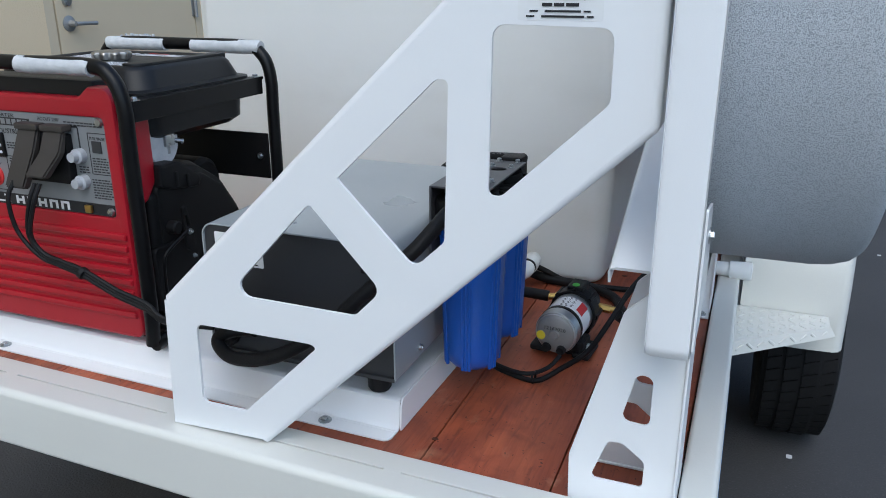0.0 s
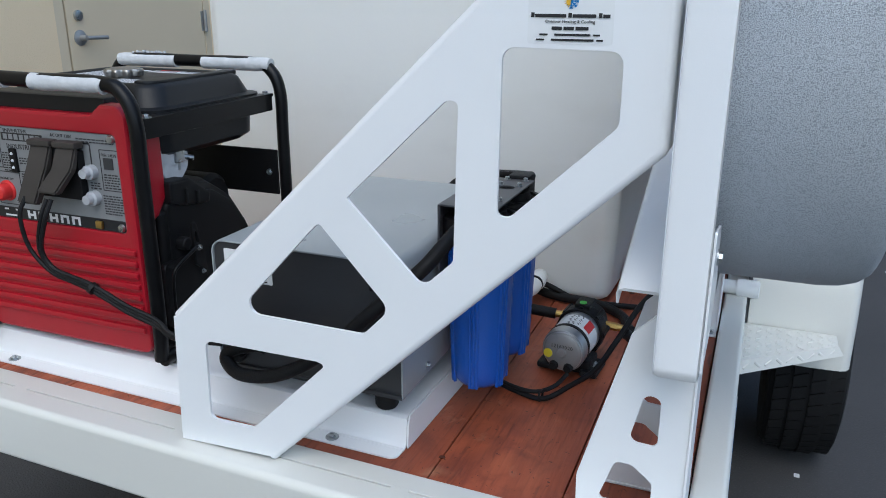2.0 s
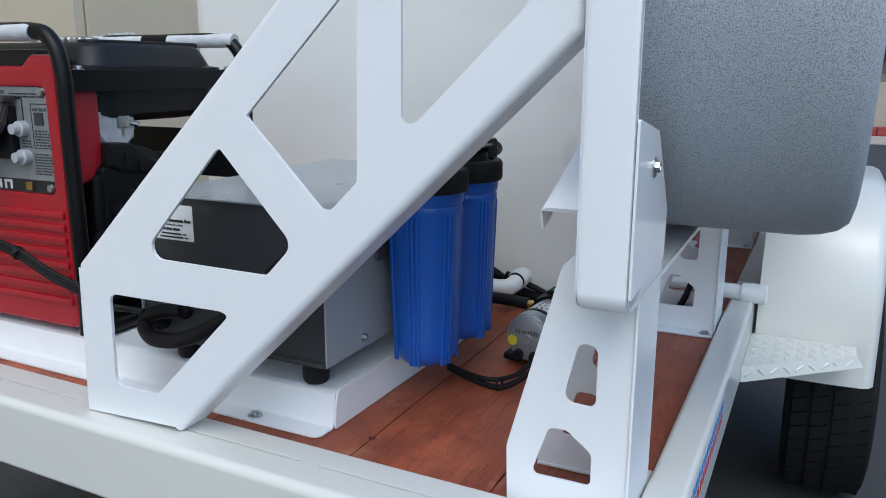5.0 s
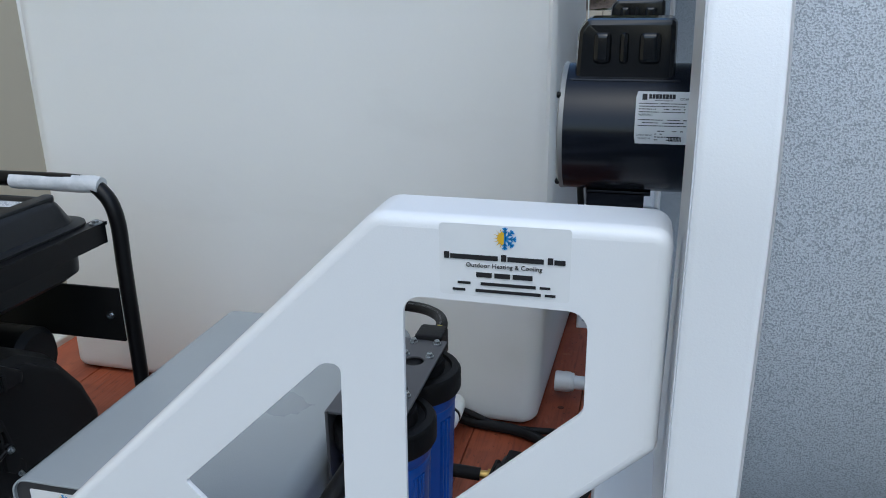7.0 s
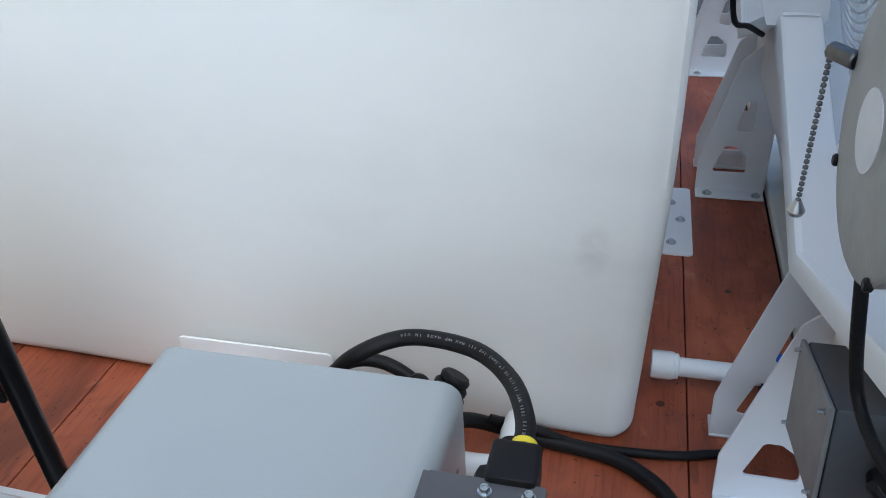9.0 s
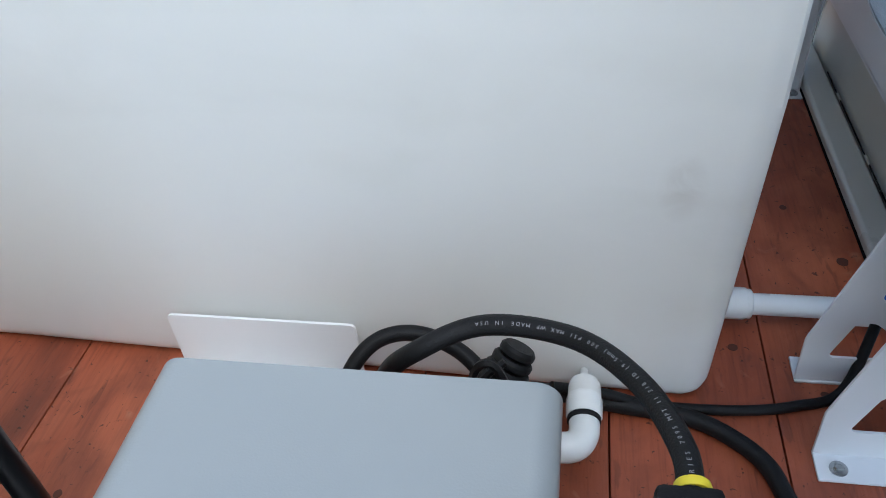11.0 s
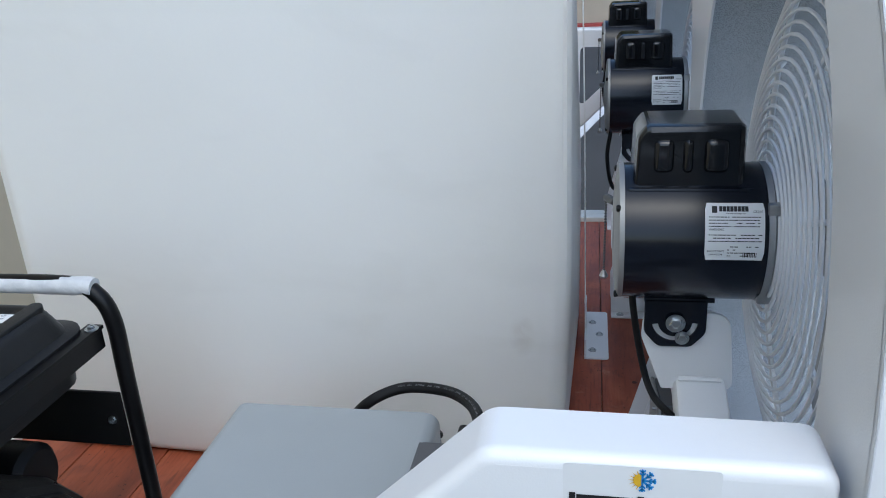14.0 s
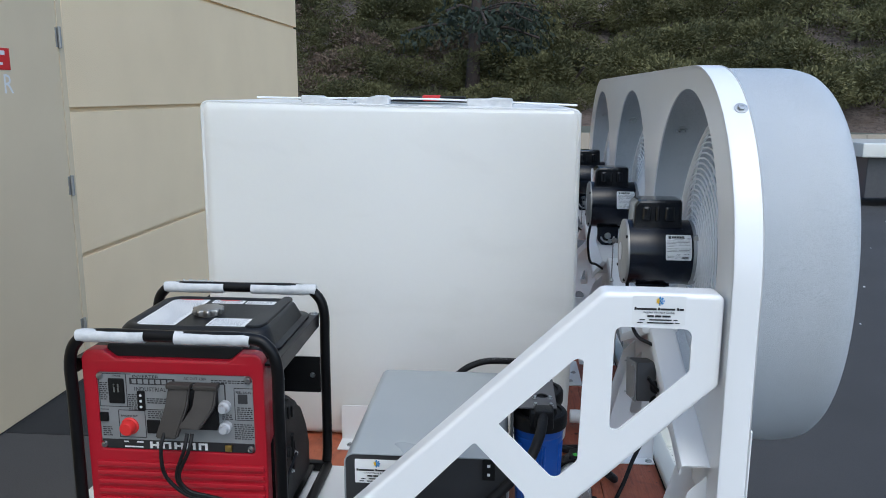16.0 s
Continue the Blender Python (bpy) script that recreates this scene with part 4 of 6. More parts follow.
def motor(root, y):
    cz, r = 1.2475, 0.0725
    ax = at(0, y, cz, pose(0, 0, 0, 0, 90, 0))  # local z along +x
    mt = part("motor", lathe(bmesh.new(), [(0, -0.094), (r - .004, -0.094), (r, -0.092), (r, 0.046), (r - 0.003, 0.047), (r - .003, 0.050), (0, 0.050)], ax, 56), MOTORBLACK, root, "gloss black fan motor")
    seam = boxed((-0.093, y - 0.001, cz - r - 0.0005), (0.045, y + 0.003, cz - r + 0.003))
    part("seam", seam, MOTORBLACK, mt)
    cap = lathe(bmesh.new(), [(0, -0.1005), (0.022, -0.1005), (0.024, -0.0990), (0.045, -0.0990), (0.058, -0.0975), (r - .002, -0.0962), (r + .0005, -0.0948), (r + .0005, -0.090), (r - .002, -0.089), (0, -0.089)], ax, 56)
    part("end_bell", cap, BELLGREY, mt, "cast aluminium end bell")
    part("disc_label", lathe(bmesh.new(), [(0, -0.1013), (0.020, -0.1011), (0.020, -0.1005), (0, -0.1005)], ax, 32), SILVERLABEL, mt)
    fb = lathe(bmesh.new(), [(0, 0.046), (r + .001, 0.046), (r + .001, 0.052), (r - .006, 0.056), (0.03, 0.064), (0.012, 0.066), (0.008, 0.13), (0, 0.13)], ax, 56)
    part("front_bell", fb, ALU, mt, "cast aluminium end bell")
    for k in range(4):
        a = math.radians(45 + 90 * k + 8)
        p = (y + (r - 0.001) * math.cos(a), cz + (r - .001) * math.sin(a))
        part("screw", rod(bmesh.new(), (-0.094, *p), (-0.0985, *p), 0.0036, 10, 0.001), BLACKPLASTIC, mt)
        part("lug", boxed((0.045, p[0] - .006, p[1] - .006), (0.060, p[0] + .006, p[1] + .006), 0.002), ALU, mt)
    # ribbed capacitor cover, wider at its foot, with a vented front half
    c = bmesh.new()
    x0, x1 = -0.083, 0.026
    out = fillet([(x0, -0.022), (x1, -0.022), (x1 - 0.002, 0.062), (x0 + 0.012, 0.062), (x0 + 0.003, 0.05)], [0.002, 0.002, 0.006, 0.010, 0.012])
    add(c, plate(out, thick=0.078, bevel=0.007, m=at(0, y - 0.039, cz + r - 0.012, FRONT)))
    cover = part("capacitor_cover", c, COVERBLACK, mt, "ribbed glossy black cover")
    for i, (xx, w) in enumerate(((x0 + 0.030, .010), (x0 + 0.053, .005), (x0 + 0.080, .012))):
        part("rib", boxed((xx - w, y - 0.0435, cz + r + 0.002), (xx + w, y + 0.0435, cz + r + 0.036), 0.006, 3), COVERBLACK, cover)
    part("cover_foot", boxed((x0 - 0.004, y - 0.045, cz + r - 0.0175), (x1 + 0.006, y + 0.045, cz + r - 0.0125), 0.002), MOTORBLACK, mt)
    # wrapped rating label on the near flank
    lb = bmesh.new()
    a0, a1 = math.radians(183.5), math.radians(138.5)
    rr = r + 0.0006
    va = [[lb.verts.new((x, y + rr * math.cos(a0 + (a1 - a0) * i / 8), cz + rr * math.sin(a0 + (a1 - a0) * i / 8))) for x in (-0.0135 + (0.0016 if i in (0, 8) else 0), 0.042 - (0.0016 if i in (0, 8) else 0))] for i in range(9)]
    for p, q in zip(va, va[1:]):
        lb.faces.new((p[0], p[1], q[1], q[0]))
    lab = part("rating_label", lb, LABEL, mt, "white rating label with black print")
    def on(u, v, w, h, bm):
        rq = rr + 0.0003
        n = max(1, int(h / 0.004))
        for i in range(n):
            q = []
            for vv in (v - h / 2 + h * i / n, v - h / 2 + h * (i + 1) / n):
                a = math.radians(161) - 1.17 * vv / r
                q.append([bm.verts.new((0.0142 + s * 0.84, y + rq * math.cos(a), cz + rq * math.sin(a))) for s in (u - w / 2, u + w / 2)])
            bm.faces.new((q[0][0], q[0][1], q[1][1], q[1][0]))
    ink = bmesh.new()
    on(-0.0225, 0.0185, 0.006, 0.006, ink)
    for i in range(8):
        on(-0.0155 + i * 0.0041, 0.0190, 0.0036, 0.0046, ink)
    rnd = random.Random(4)
    for row in range(11):
        v = 0.0120 - row * 0.0026 - (0.0045 if row > 3 else 0) - (0.002 if row > 6 else 0)
        x = -0.029 if row < 7 else -0.008
        while x < 0.027:
            w = rnd.uniform(.0012, .0045)
            if rnd.random() < (0.9 if row < 7 else 0.55) and x + w < 0.030:
                on(x + w / 2, v, w, 0.0008, ink)
            x += w + 0.0007
    for i in range(9):
        on(0.010 + i * 0.0018, -0.0195, 0.0008 + 0.0005 * (i % 2), 0.0042, ink)
    for text, u, v, size, width in (("WARNING", -0.0205, 0.0015, 0.0034, 0.017), ("CS240", 0.0255, 0.0165, 0.0036, 0.0105), ("Ventilation Equipment", 0.001, 0.0150, 0.0020, 0.022), ("DIRECT DRIVE", -0.0205, -0.0165, 0.0026, 0.0185), ("FAN MOTOR", -0.0205, -0.0195, 0.0026, 0.015)):
        a = math.radians(161) - 1.17 * v / r
        n = Vector((0, math.cos(a), math.sin(a)))
        m = Matrix.Translation((0.0142 + u * 0.84, y + n.y * (rr + .0004), cz + n.z * (rr + .0004))) @ Matrix(((1, 0, 0), n.cross(Vector((1, 0, 0))), n)).transposed().to_4x4()
        add(ink, lettering(text, size, m, width * 0.84, 0.0001))
    part("label_print", ink, INK, lab)
    # tilt bracket
    bx = -0.031
    br = fillet([(bx - 0.033, 0.0), (bx - 0.033, -0.040), (bx - 0.018, -0.057), (bx + 0.018, -0.057), (bx + 0.033, -0.040), (bx + 0.033, 0.0)], [0.002, 0.014, 0.012, 0.012, 0.014, 0.002], 6)
    slot = []
    for r2, rng in ((0.0245, range(13)), (0.0185, range(12, -1, -1))):
        for k in rng:
            a = math.radians(190 + 165 * k / 12)
            slot.append((bx + r2 * math.cos(a), -0.026 + r2 * math.sin(a)))
    bk = part("tilt_bracket", plate(br, [slot], 0.004, 0.0008, at(0, y - 0.020, cz - r - 0.001, FRONT)), MOTORBLACK, mt, "black steel tilt bracket")
    part("bracket_foot", boxed((bx - 0.034, y - 0.020, cz - r - 0.004), (bx + 0.040, y + 0.03, cz - r + 0.001), 0.001), MOTORBLACK, bk)
    bolts(bk, [((bx, y - 0.024, cz - r - 0.027), (0, -1, 0))], 0.0076, 0.0105, name="pivot_bolt")
    bolts(bk, [((bx + 0.0075, y - 0.024, cz - r - 0.0445), (0, -1, 0))], 0.0055, 0.0078, name="lock_bolt")
    # pull chain on the tail bell
    ch = bmesh.new()
    p0, p1 = Vector((-0.106, y + 0.083, cz + 0.008)), Vector((-0.107, y + 0.076, cz - 0.080))
    for i in range(26):
        bmesh.ops.create_icosphere(ch, subdivisions=1, radius=0.0019, matrix=Matrix.Translation(p0.lerp(p1, i / 25)))
    rod(ch, (-0.096, y + .066, cz + .010), (-0.106, y + .084, cz + .010), 0.005, 10, .001)
    chain = part("pull_chain", ch, CHAIN, mt, "steel ball pull chain")
    part("chain_bell", lathe(bmesh.new(), [(0, 0), (0.002, 0), (0.0055, -0.007), (0.004, -0.010), (0, -0.010)], Matrix.Translation(p1), 14), ALU, chain)
    if y > 1.5:
        way = [(-0.086, y - 0.01, cz - r + 0.004), (-0.092, y - 0.01, cz - r - 0.05), (-0.080, y + 0.02, cz - r - 0.12), (-0.055, y + 0.06, 1.035), (-0.03, y + .085, 1.015)]
        part("cable", sweep(bmesh.new(), way, 0.0042, 10, 7), RUBBER, mt, "black motor cable")
        return
    part("cable", sweep(bmesh.new(), [(-0.078, y + 0.05, cz - r + 0.03), (-0.073, y + 0.034, 1.138), (-0.060, y + 0.030, 1.065), (-0.050, y - 0.006, 1.046), (-0.034, y - 0.045, 1.046), (-0.012, y - 0.075, 1.040)], 0.0042, 10, 7), RUBBER, mt, "black motor cable")


def motor_rail():
    """The zigzag box-section rail behind the fans, with an upright plate to each motor."""
    root = empty("motor_rail", at(0, 2.0, 0.9), label="white bent box-section rail carrying the fan motors", category="rail")
    pts = [(0.905, 0.920)]
    for i, y in enumerate(FANS):
        pts += [(y - 0.02, 1.075), (y + 0.02, 1.075)]
        pts += [((FANS[i] + FANS[i + 1]) / 2, 0.935)] if i < 2 else [(3.24, 0.92)]
    x0, x1, h = -0.029, 0.029, 0.038
    prof = [(x0, -0.010), (x0 + .003, -.003), (x0 + .010, 0), (x1 - .010, 0), (x1 - .003, -.003), (x1, -0.010), (x1, -h), (x1 - .003, -h), (x1 - .003, -.0045), (x0 + .003, -.0045), (x0 + .003, -0.026), (x0, -0.026)]
    bm = sweep(bmesh.new(), [(0, y, z) for y, z in pts], 0, steps=1, profile=prof)
    part("tube", bm, WHITE, root)
    for y in FANS:
        o = fillet([(-0.042, 1.060), (0.036, 1.060), (0.028, 1.155), (-0.064, 1.160), (-0.066, 1.125)], [0.003, 0.01, .02, .02, .015])
        part("upright", plate(o, thick=0.006, m=at(0, y - 0.014, 0, FRONT)), WHITE, root)
        part("weld_bead", sweep(bmesh.new(), [(-0.024, y - 0.02, 1.077), (-0.002, y - .021, 1.078), (0.022, y - 0.02, 1.077)], 0.003, 6, 4), WHITE, root)


def support_leg(y, dx=0.0, foot2=True):
    """A pair of pierced tapered webs with turned-out feet."""
    gap = 0.105
    root = empty("support_leg", at(0, y + 0.05, DECK), label="white laser-cut steel leg bolted to the deck", category="leg", group="legs of the fan frame")
    out = fillet([(-0.072, DECK), (0.066, DECK), (0.066, 0.900), (0.028, 0.900), (-0.016, 0.856), (-0.074, 0.640)], [0.004, 0.004, 0.004, 0.01, 0.014, 0.03])
    h1 = fillet([(-0.010, 0.706), (0.026, 0.704), (0.026, 0.772), (0.006, 0.776)], [0.010, 0.008, 0.010, 0.010])
    h2 = fillet([(-0.044, 0.612), (0.024, 0.612), (0.024, 0.650), (-0.004, 0.672), (-0.024, 0.672)], [0.006, 0.006, 0.008, 0.01, 0.008])
    for k, yy in enumerate((y, y + gap)):
        w = part("web", plate(out, [h1, h2], 0.004, 0.0008, at(0, yy + (0.004 if k else 0), 0, FRONT)), WHITE, root)
        a, b = ((yy - 0.035, yy + 0.003) if k == 0 else (yy + 0.001, yy + 0.042))
        if k and not foot2:
            continue
        ft = part("foot", boxed((-0.072, a, DECK + 0.0005), (0.066, b, DECK + 0.0045), 0.0015), WHITE, root)
        ym = (a + b) / 2 - (0.003 if k == 0 else -0.003)
        bolts(ft, [((-0.048, ym, DECK + 0.0045), (0, 0, 1)), ((0.050, ym, DECK + 0.0045), (0, 0, 1))])
    part("side_plate", boxed((0.063, y - 0.003, DECK + 0.002), (0.067, y + gap - 0.002, 0.86), 0.0015), WHITE, root)
    br = fillet([(y - 0.070, 0.847), (y + 0.088, 0.855), (y + 0.092, 0.910), (y + 0.021, 0.998), (y - 0.070, 1.014)], [.003, .006, .006, .006, .003])
    bp = part("hanger_plate", plate(br, thick=0.003, m=at(0.0795 - dx, 0, 0) @ YZ), WHITE, root)
    bolts(bp, [((0.0795 - dx, y + 0.004, 0.964), (1, 0, 0))], 0.006, 0.010)
    root.matrix_world = at(dx, 0, 0) @ root.matrix_world
    return root


# ---- deck equipment ----
def water_tank():
    root = empty("water_tank", at(-0.685, 2.1, DECK), label="large translucent white polyethylene water tank", category="tank")
    x0, x1, y0, y1, z0, z1 = -1.258, -0.155, 1.738, 2.50, 0.567, 1.566
    bm = bmesh.new()
    bmesh.ops.create_cube(bm, size=1)
    bmesh.ops.transform(bm, matrix=at((x0 + x1) / 2, (y0 + y1) / 2, (z0 + z1) / 2) @ Matrix.Diagonal((x1 - x0, y1 - y0, z1 - z0, 1)), verts=bm.verts)
    up = [e for e in bm.edges if abs(e.verts[0].co.z - e.verts[1].co.z) > 0.5]
    bmesh.ops.bevel(bm, geom=up, offset=0.038, segments=7, affect="EDGES", profile=0.5)
    bm.normal_update()
    rim = [e for e in bm.edges if abs(e.verts[0].co.z - e.verts[1].co.z) < 0.01 and len(e.link_faces) == 2 and e.calc_face_angle(0) > 1]
    bmesh.ops.bevel(bm, geom=rim, offset=0.022, segments=4, affect="EDGES", profile=0.5)
    bmesh.ops.subdivide_edges(bm, edges=[e for e in bm.edges if e.calc_length() > 0.3], cuts=14, use_grid_fill=True)
    cx, cy, cz = (x0 + x1) / 2, (y0 + y1) / 2, (z0 + z1) / 2
    for v in bm.verts:  # gentle bulge and waviness of the moulding
        u, w, t = (v.co.x - cx) / (x1 - x0) * 2, (v.co.y - cy) / (y1 - y0) * 2, (v.co.z - cz) / (z1 - z0) * 2
        if abs(w) > 0.97:
            v.co.y += math.copysign(0.014 * (1 - u * u) * (1 - t * t) * 1.0 + 0.004 * noise.noise(v.co * 3.1), w) - (0.012 * (1 + t) * .5 if w < 0 else 0) * -1
        if abs(u) > 0.97:
            v.co.x += math.copysign(0.005 * (1 - w * w) * (1 - t * t), u)
        if u > 0.5:  # the end draws in towards the base
            v.co.x -= 0.016 * max(0.0, 1 - (v.co.z - z0) / 0.42) + 0.036 * (1 + w) * .5 * (1 + t) * .5
        if t > 0.97:
            v.co.z += 0.004 * noise.noise(v.co * 4) - 0.009 * u
    part("shell", bm, POLY, root)
    # fill cap and its low collar on top
    part("fill_cap", lathe(bmesh.new(), [(0, 0), (0.20, 0), (0.20, 0.006), (0.17, 0.010), (0, 0.011)], at(-0.70, 2.14, 1.572), 40), POLY, root, "low white screw lid")
    root.matrix_world = at(-0.697, 1.738, 0) @ pose(0, 0, 0, 0, 0, -1.6) @ at(0.697, -1.738, 0) @ root.matrix_world
    return root


def tank_straps():
    root = empty("tie_down_rail", at(-0.62, 1.80, 1.575), label="thin white steel tie-down rod across the tank top with foam pads", category="rail")
    part("rail", sweep(bmesh.new(), [(-1.09, 1.80, 1.5845), (-0.90, 1.80, 1.5825), (-0.60, 1.80, 1.5815), (-0.165, 1.80, 1.5655)], 0.0030, 10, 6), WHITE, root)
    for o in ([(-0.955, 1.556), (-0.955, 1.5905), (-0.900, 1.5895), (-0.868, 1.579), (-0.80, 1.5755), (-0.80, 1.556)],
              [(-0.795, 1.556), (-0.795, 1.5765), (-0.735, 1.5915), (-0.700, 1.5905), (-0.700, 1.556)],
              [(-0.478, 1.552), (-0.478, 1.5825), (-0.414, 1.5835), (-0.405, 1.5865), (-0.347, 1.5845), (-0.347, 1.552)]):
        bm = plate(fillet(o, 0.004, 3), thick=0.055, bevel=0.005, m=at(0, 1.775, 0, FRONT))
        for v in bm.verts:
            v.co += Vector((0.002, 0.004, 0.0015)) * noise.noise(v.co * 40)
        part("foam_wrap", bm, FOAM, root, "torn white foam pad")
    st = empty("ratchet_strap", at(-0.55, 1.88, 1.57), label="black ratchet strap with a red buckle over the tank", category="strap")
    part("webbing", sweep(bmesh.new(), [(-0.72, 1.885, 1.5755), (-0.50, 1.885, 1.574), (-0.16, 1.885, 1.5675)], 0, 8, 6, profile=[(-0.024, -0.003), (0.024, -0.003), (0.024, 0.002), (-0.024, 0.002)]), RUBBER, st)
    part("ratchet", boxed((-0.70, 1.86, 1.5745), (-0.485, 1.912, 1.5885), 0.004), BLACKPLASTIC, st)
    part("handle", boxed((-0.612, 1.856, 1.5755), (-0.560, 1.916, 1.5925), 0.004), INKRED, st, "red plastic buckle")
    cord = empty("rope", at(-0.13, 2.35, 0.6), label="thin white rope tying the tank to the deck bracket", category="rope")
    part("strand", sweep(bmesh.new(), [(-0.132, 2.29, 0.60), (-0.139, 2.30, 1.1), (-0.150, 2.31, 1.548)], 0.002, 6, 4), PVC, cord)


def tank_brackets():
    r = empty("tank_bracket", at(-0.68, 1.66, DECK), label="white steel angle holding the tank on the deck", category="bracket", group="tank brackets")
    part("upright", plate(fillet(rect(-0.843, DECK + 0.003, -0.598, 0.676), [0, 0, 0.008, 0.008]), thick=0.004, m=at(0, 1.714, 0, FRONT)), WHITE, r)
    ft = part("foot", boxed((-0.843, 1.642, DECK + 0.0005), (-0.598, 1.718, DECK + 0.0045), 0.0012), WHITE, r)
    bolts(ft, [((-0.81, 1.672, DECK + 0.0045), (0, 0, 1)), ((-0.63, 1.672, DECK + 0.0045), (0, 0, 1))])
    r = empty("tank_bracket", at(-0.10, 2.23, DECK), label="white steel angle holding the tank on the deck", category="bracket", group="tank brackets")
    part("upright", boxed((-0.134, 2.225, DECK + 0.003), (-0.130, 2.490, 0.62), 0.001), WHITE, r)
    ft = part("foot", plate(fillet(rect(-0.134, 2.225, -0.074, 2.490), [0, 0.008, 0.008, 0]), thick=0.004, m=at(0, 0, DECK + 0.0048)), WHITE, r)
    bolts(ft, [((-0.114, 2.266, DECK + 0.0048), (0, 0, 1)), ((-0.096, 2.354, DECK + 0.0048), (0, 0, 1)), ((-0.114, 2.422, DECK + 0.0048), (0, 0, 1))])


def drain_pipe():
    root = empty("drain_pipe", at(-0.05, 1.863, 0.60), label="white plastic drain pipe running out of the tank", category="pipe")
    y, z = 1.863, 0.604
    part("nut", lathe(bmesh.new(), [(0, 0), (0.0205, 0), (0.0215, 0.003), (0.0215, 0.030), (0.0205, 0.033), (0, 0.033)], at(-0.148, y, z, pose(0, 0, 0, 0, 90, 0)), 10), PVC, root)
    part("coupling", rod(bmesh.new(), (-0.135, y, z), (-0.108, y, z), 0.0195, 24, 0.002), PVC, root)
    part("pipe", rod(bmesh.new(), (-0.113, y, z), (0.052, y, z), 0.0145, 20), PVC, root)
    part("valve_body", rod(bmesh.new(), (0.012, y, z), (0.060, y, z), 0.022, 20, 0.004), PVC, root)
    part("valve_ring", rod(bmesh.new(), (0.008, y, z), (0.013, y, z), 0.0225, 20), RUBBER, root)
    part("valve_handle", boxed((0.02, y - 0.010, z + 0.02), (0.055, y + 0.010, z + 0.040), 0.004), BLUE, root, "blue valve handle")
    part("outlet", lathe(bmesh.new(), [(0.013, 0), (0.0165, 0), (0.0165, 0.05), (0.021, 0.05), (0.021, 0.098), (0.0165, 0.10), (0.0165, 0.05), (0.013, 0)], at(0.052, y, z - 0.005, pose(0, 0, 0, 0, 90, 0)), 24), PVC, root)


def base_tray():
    root = empty("equipment_tray", at(-0.85, 1.25, DECK), label="white folded sheet-metal tray bolted to the deck", category="tray")
    z1 = TRAY
    t = 0.003
    prof = [(1.006, DECK + .0005), (1.006, DECK + t + .001), (1.010, DECK + t + .001), (1.016, DECK + 0.010), (1.020, z1 - 0.006), (1.027, z1), (1.44, z1), (1.446, z1 - .006), (1.452, DECK + .01), (1.456, DECK + t + .001), (1.485, DECK + t + .001), (1.485, DECK + .0005), (1.453, DECK + .0005), (1.445, DECK + .006), (1.442, z1 - 0.01), (1.437, z1 - t), (1.029, z1 - t), (1.023, z1 - .01), (1.019, DECK + .006), (1.012, DECK + .0005)]
    part("flange", plate(fillet(rect(-1.307, 0.978, -0.352, 1.0058), [0.018, 0.018, 0, 0]), thick=t, bevel=0.0006, m=at(0, 0, DECK + t + .001)), WHITE, root)
    bm = plate([(a, b) for a, b in prof], thick=0.955, bevel=0.0006, m=at(-0.352, 0, 0) @ YZ)
    part("sheet", bm, WHITE, root)
    part("side_flange", plate(fillet([(1.014, DECK + .001), (1.445, DECK + .001), (1.44, z1), (1.024, z1), (1.018, 0.606)], 0.003), thick=0.003, m=at(-0.348, 0, 0) @ YZ), WHITE, root)
    bolts(root, [((-0.474, 0.994, DECK + t + .001), (0, 0, 1)), ((-1.19, 0.994, DECK + t + .001), (0, 0, 1))], 0.007, 0.011)
    root.matrix_world = at(-0.352, 0.966, 0) @ pose(0, 0, 0, 0, 0, -1.2) @ at(0.352, -0.980, 0) @ root.matrix_world


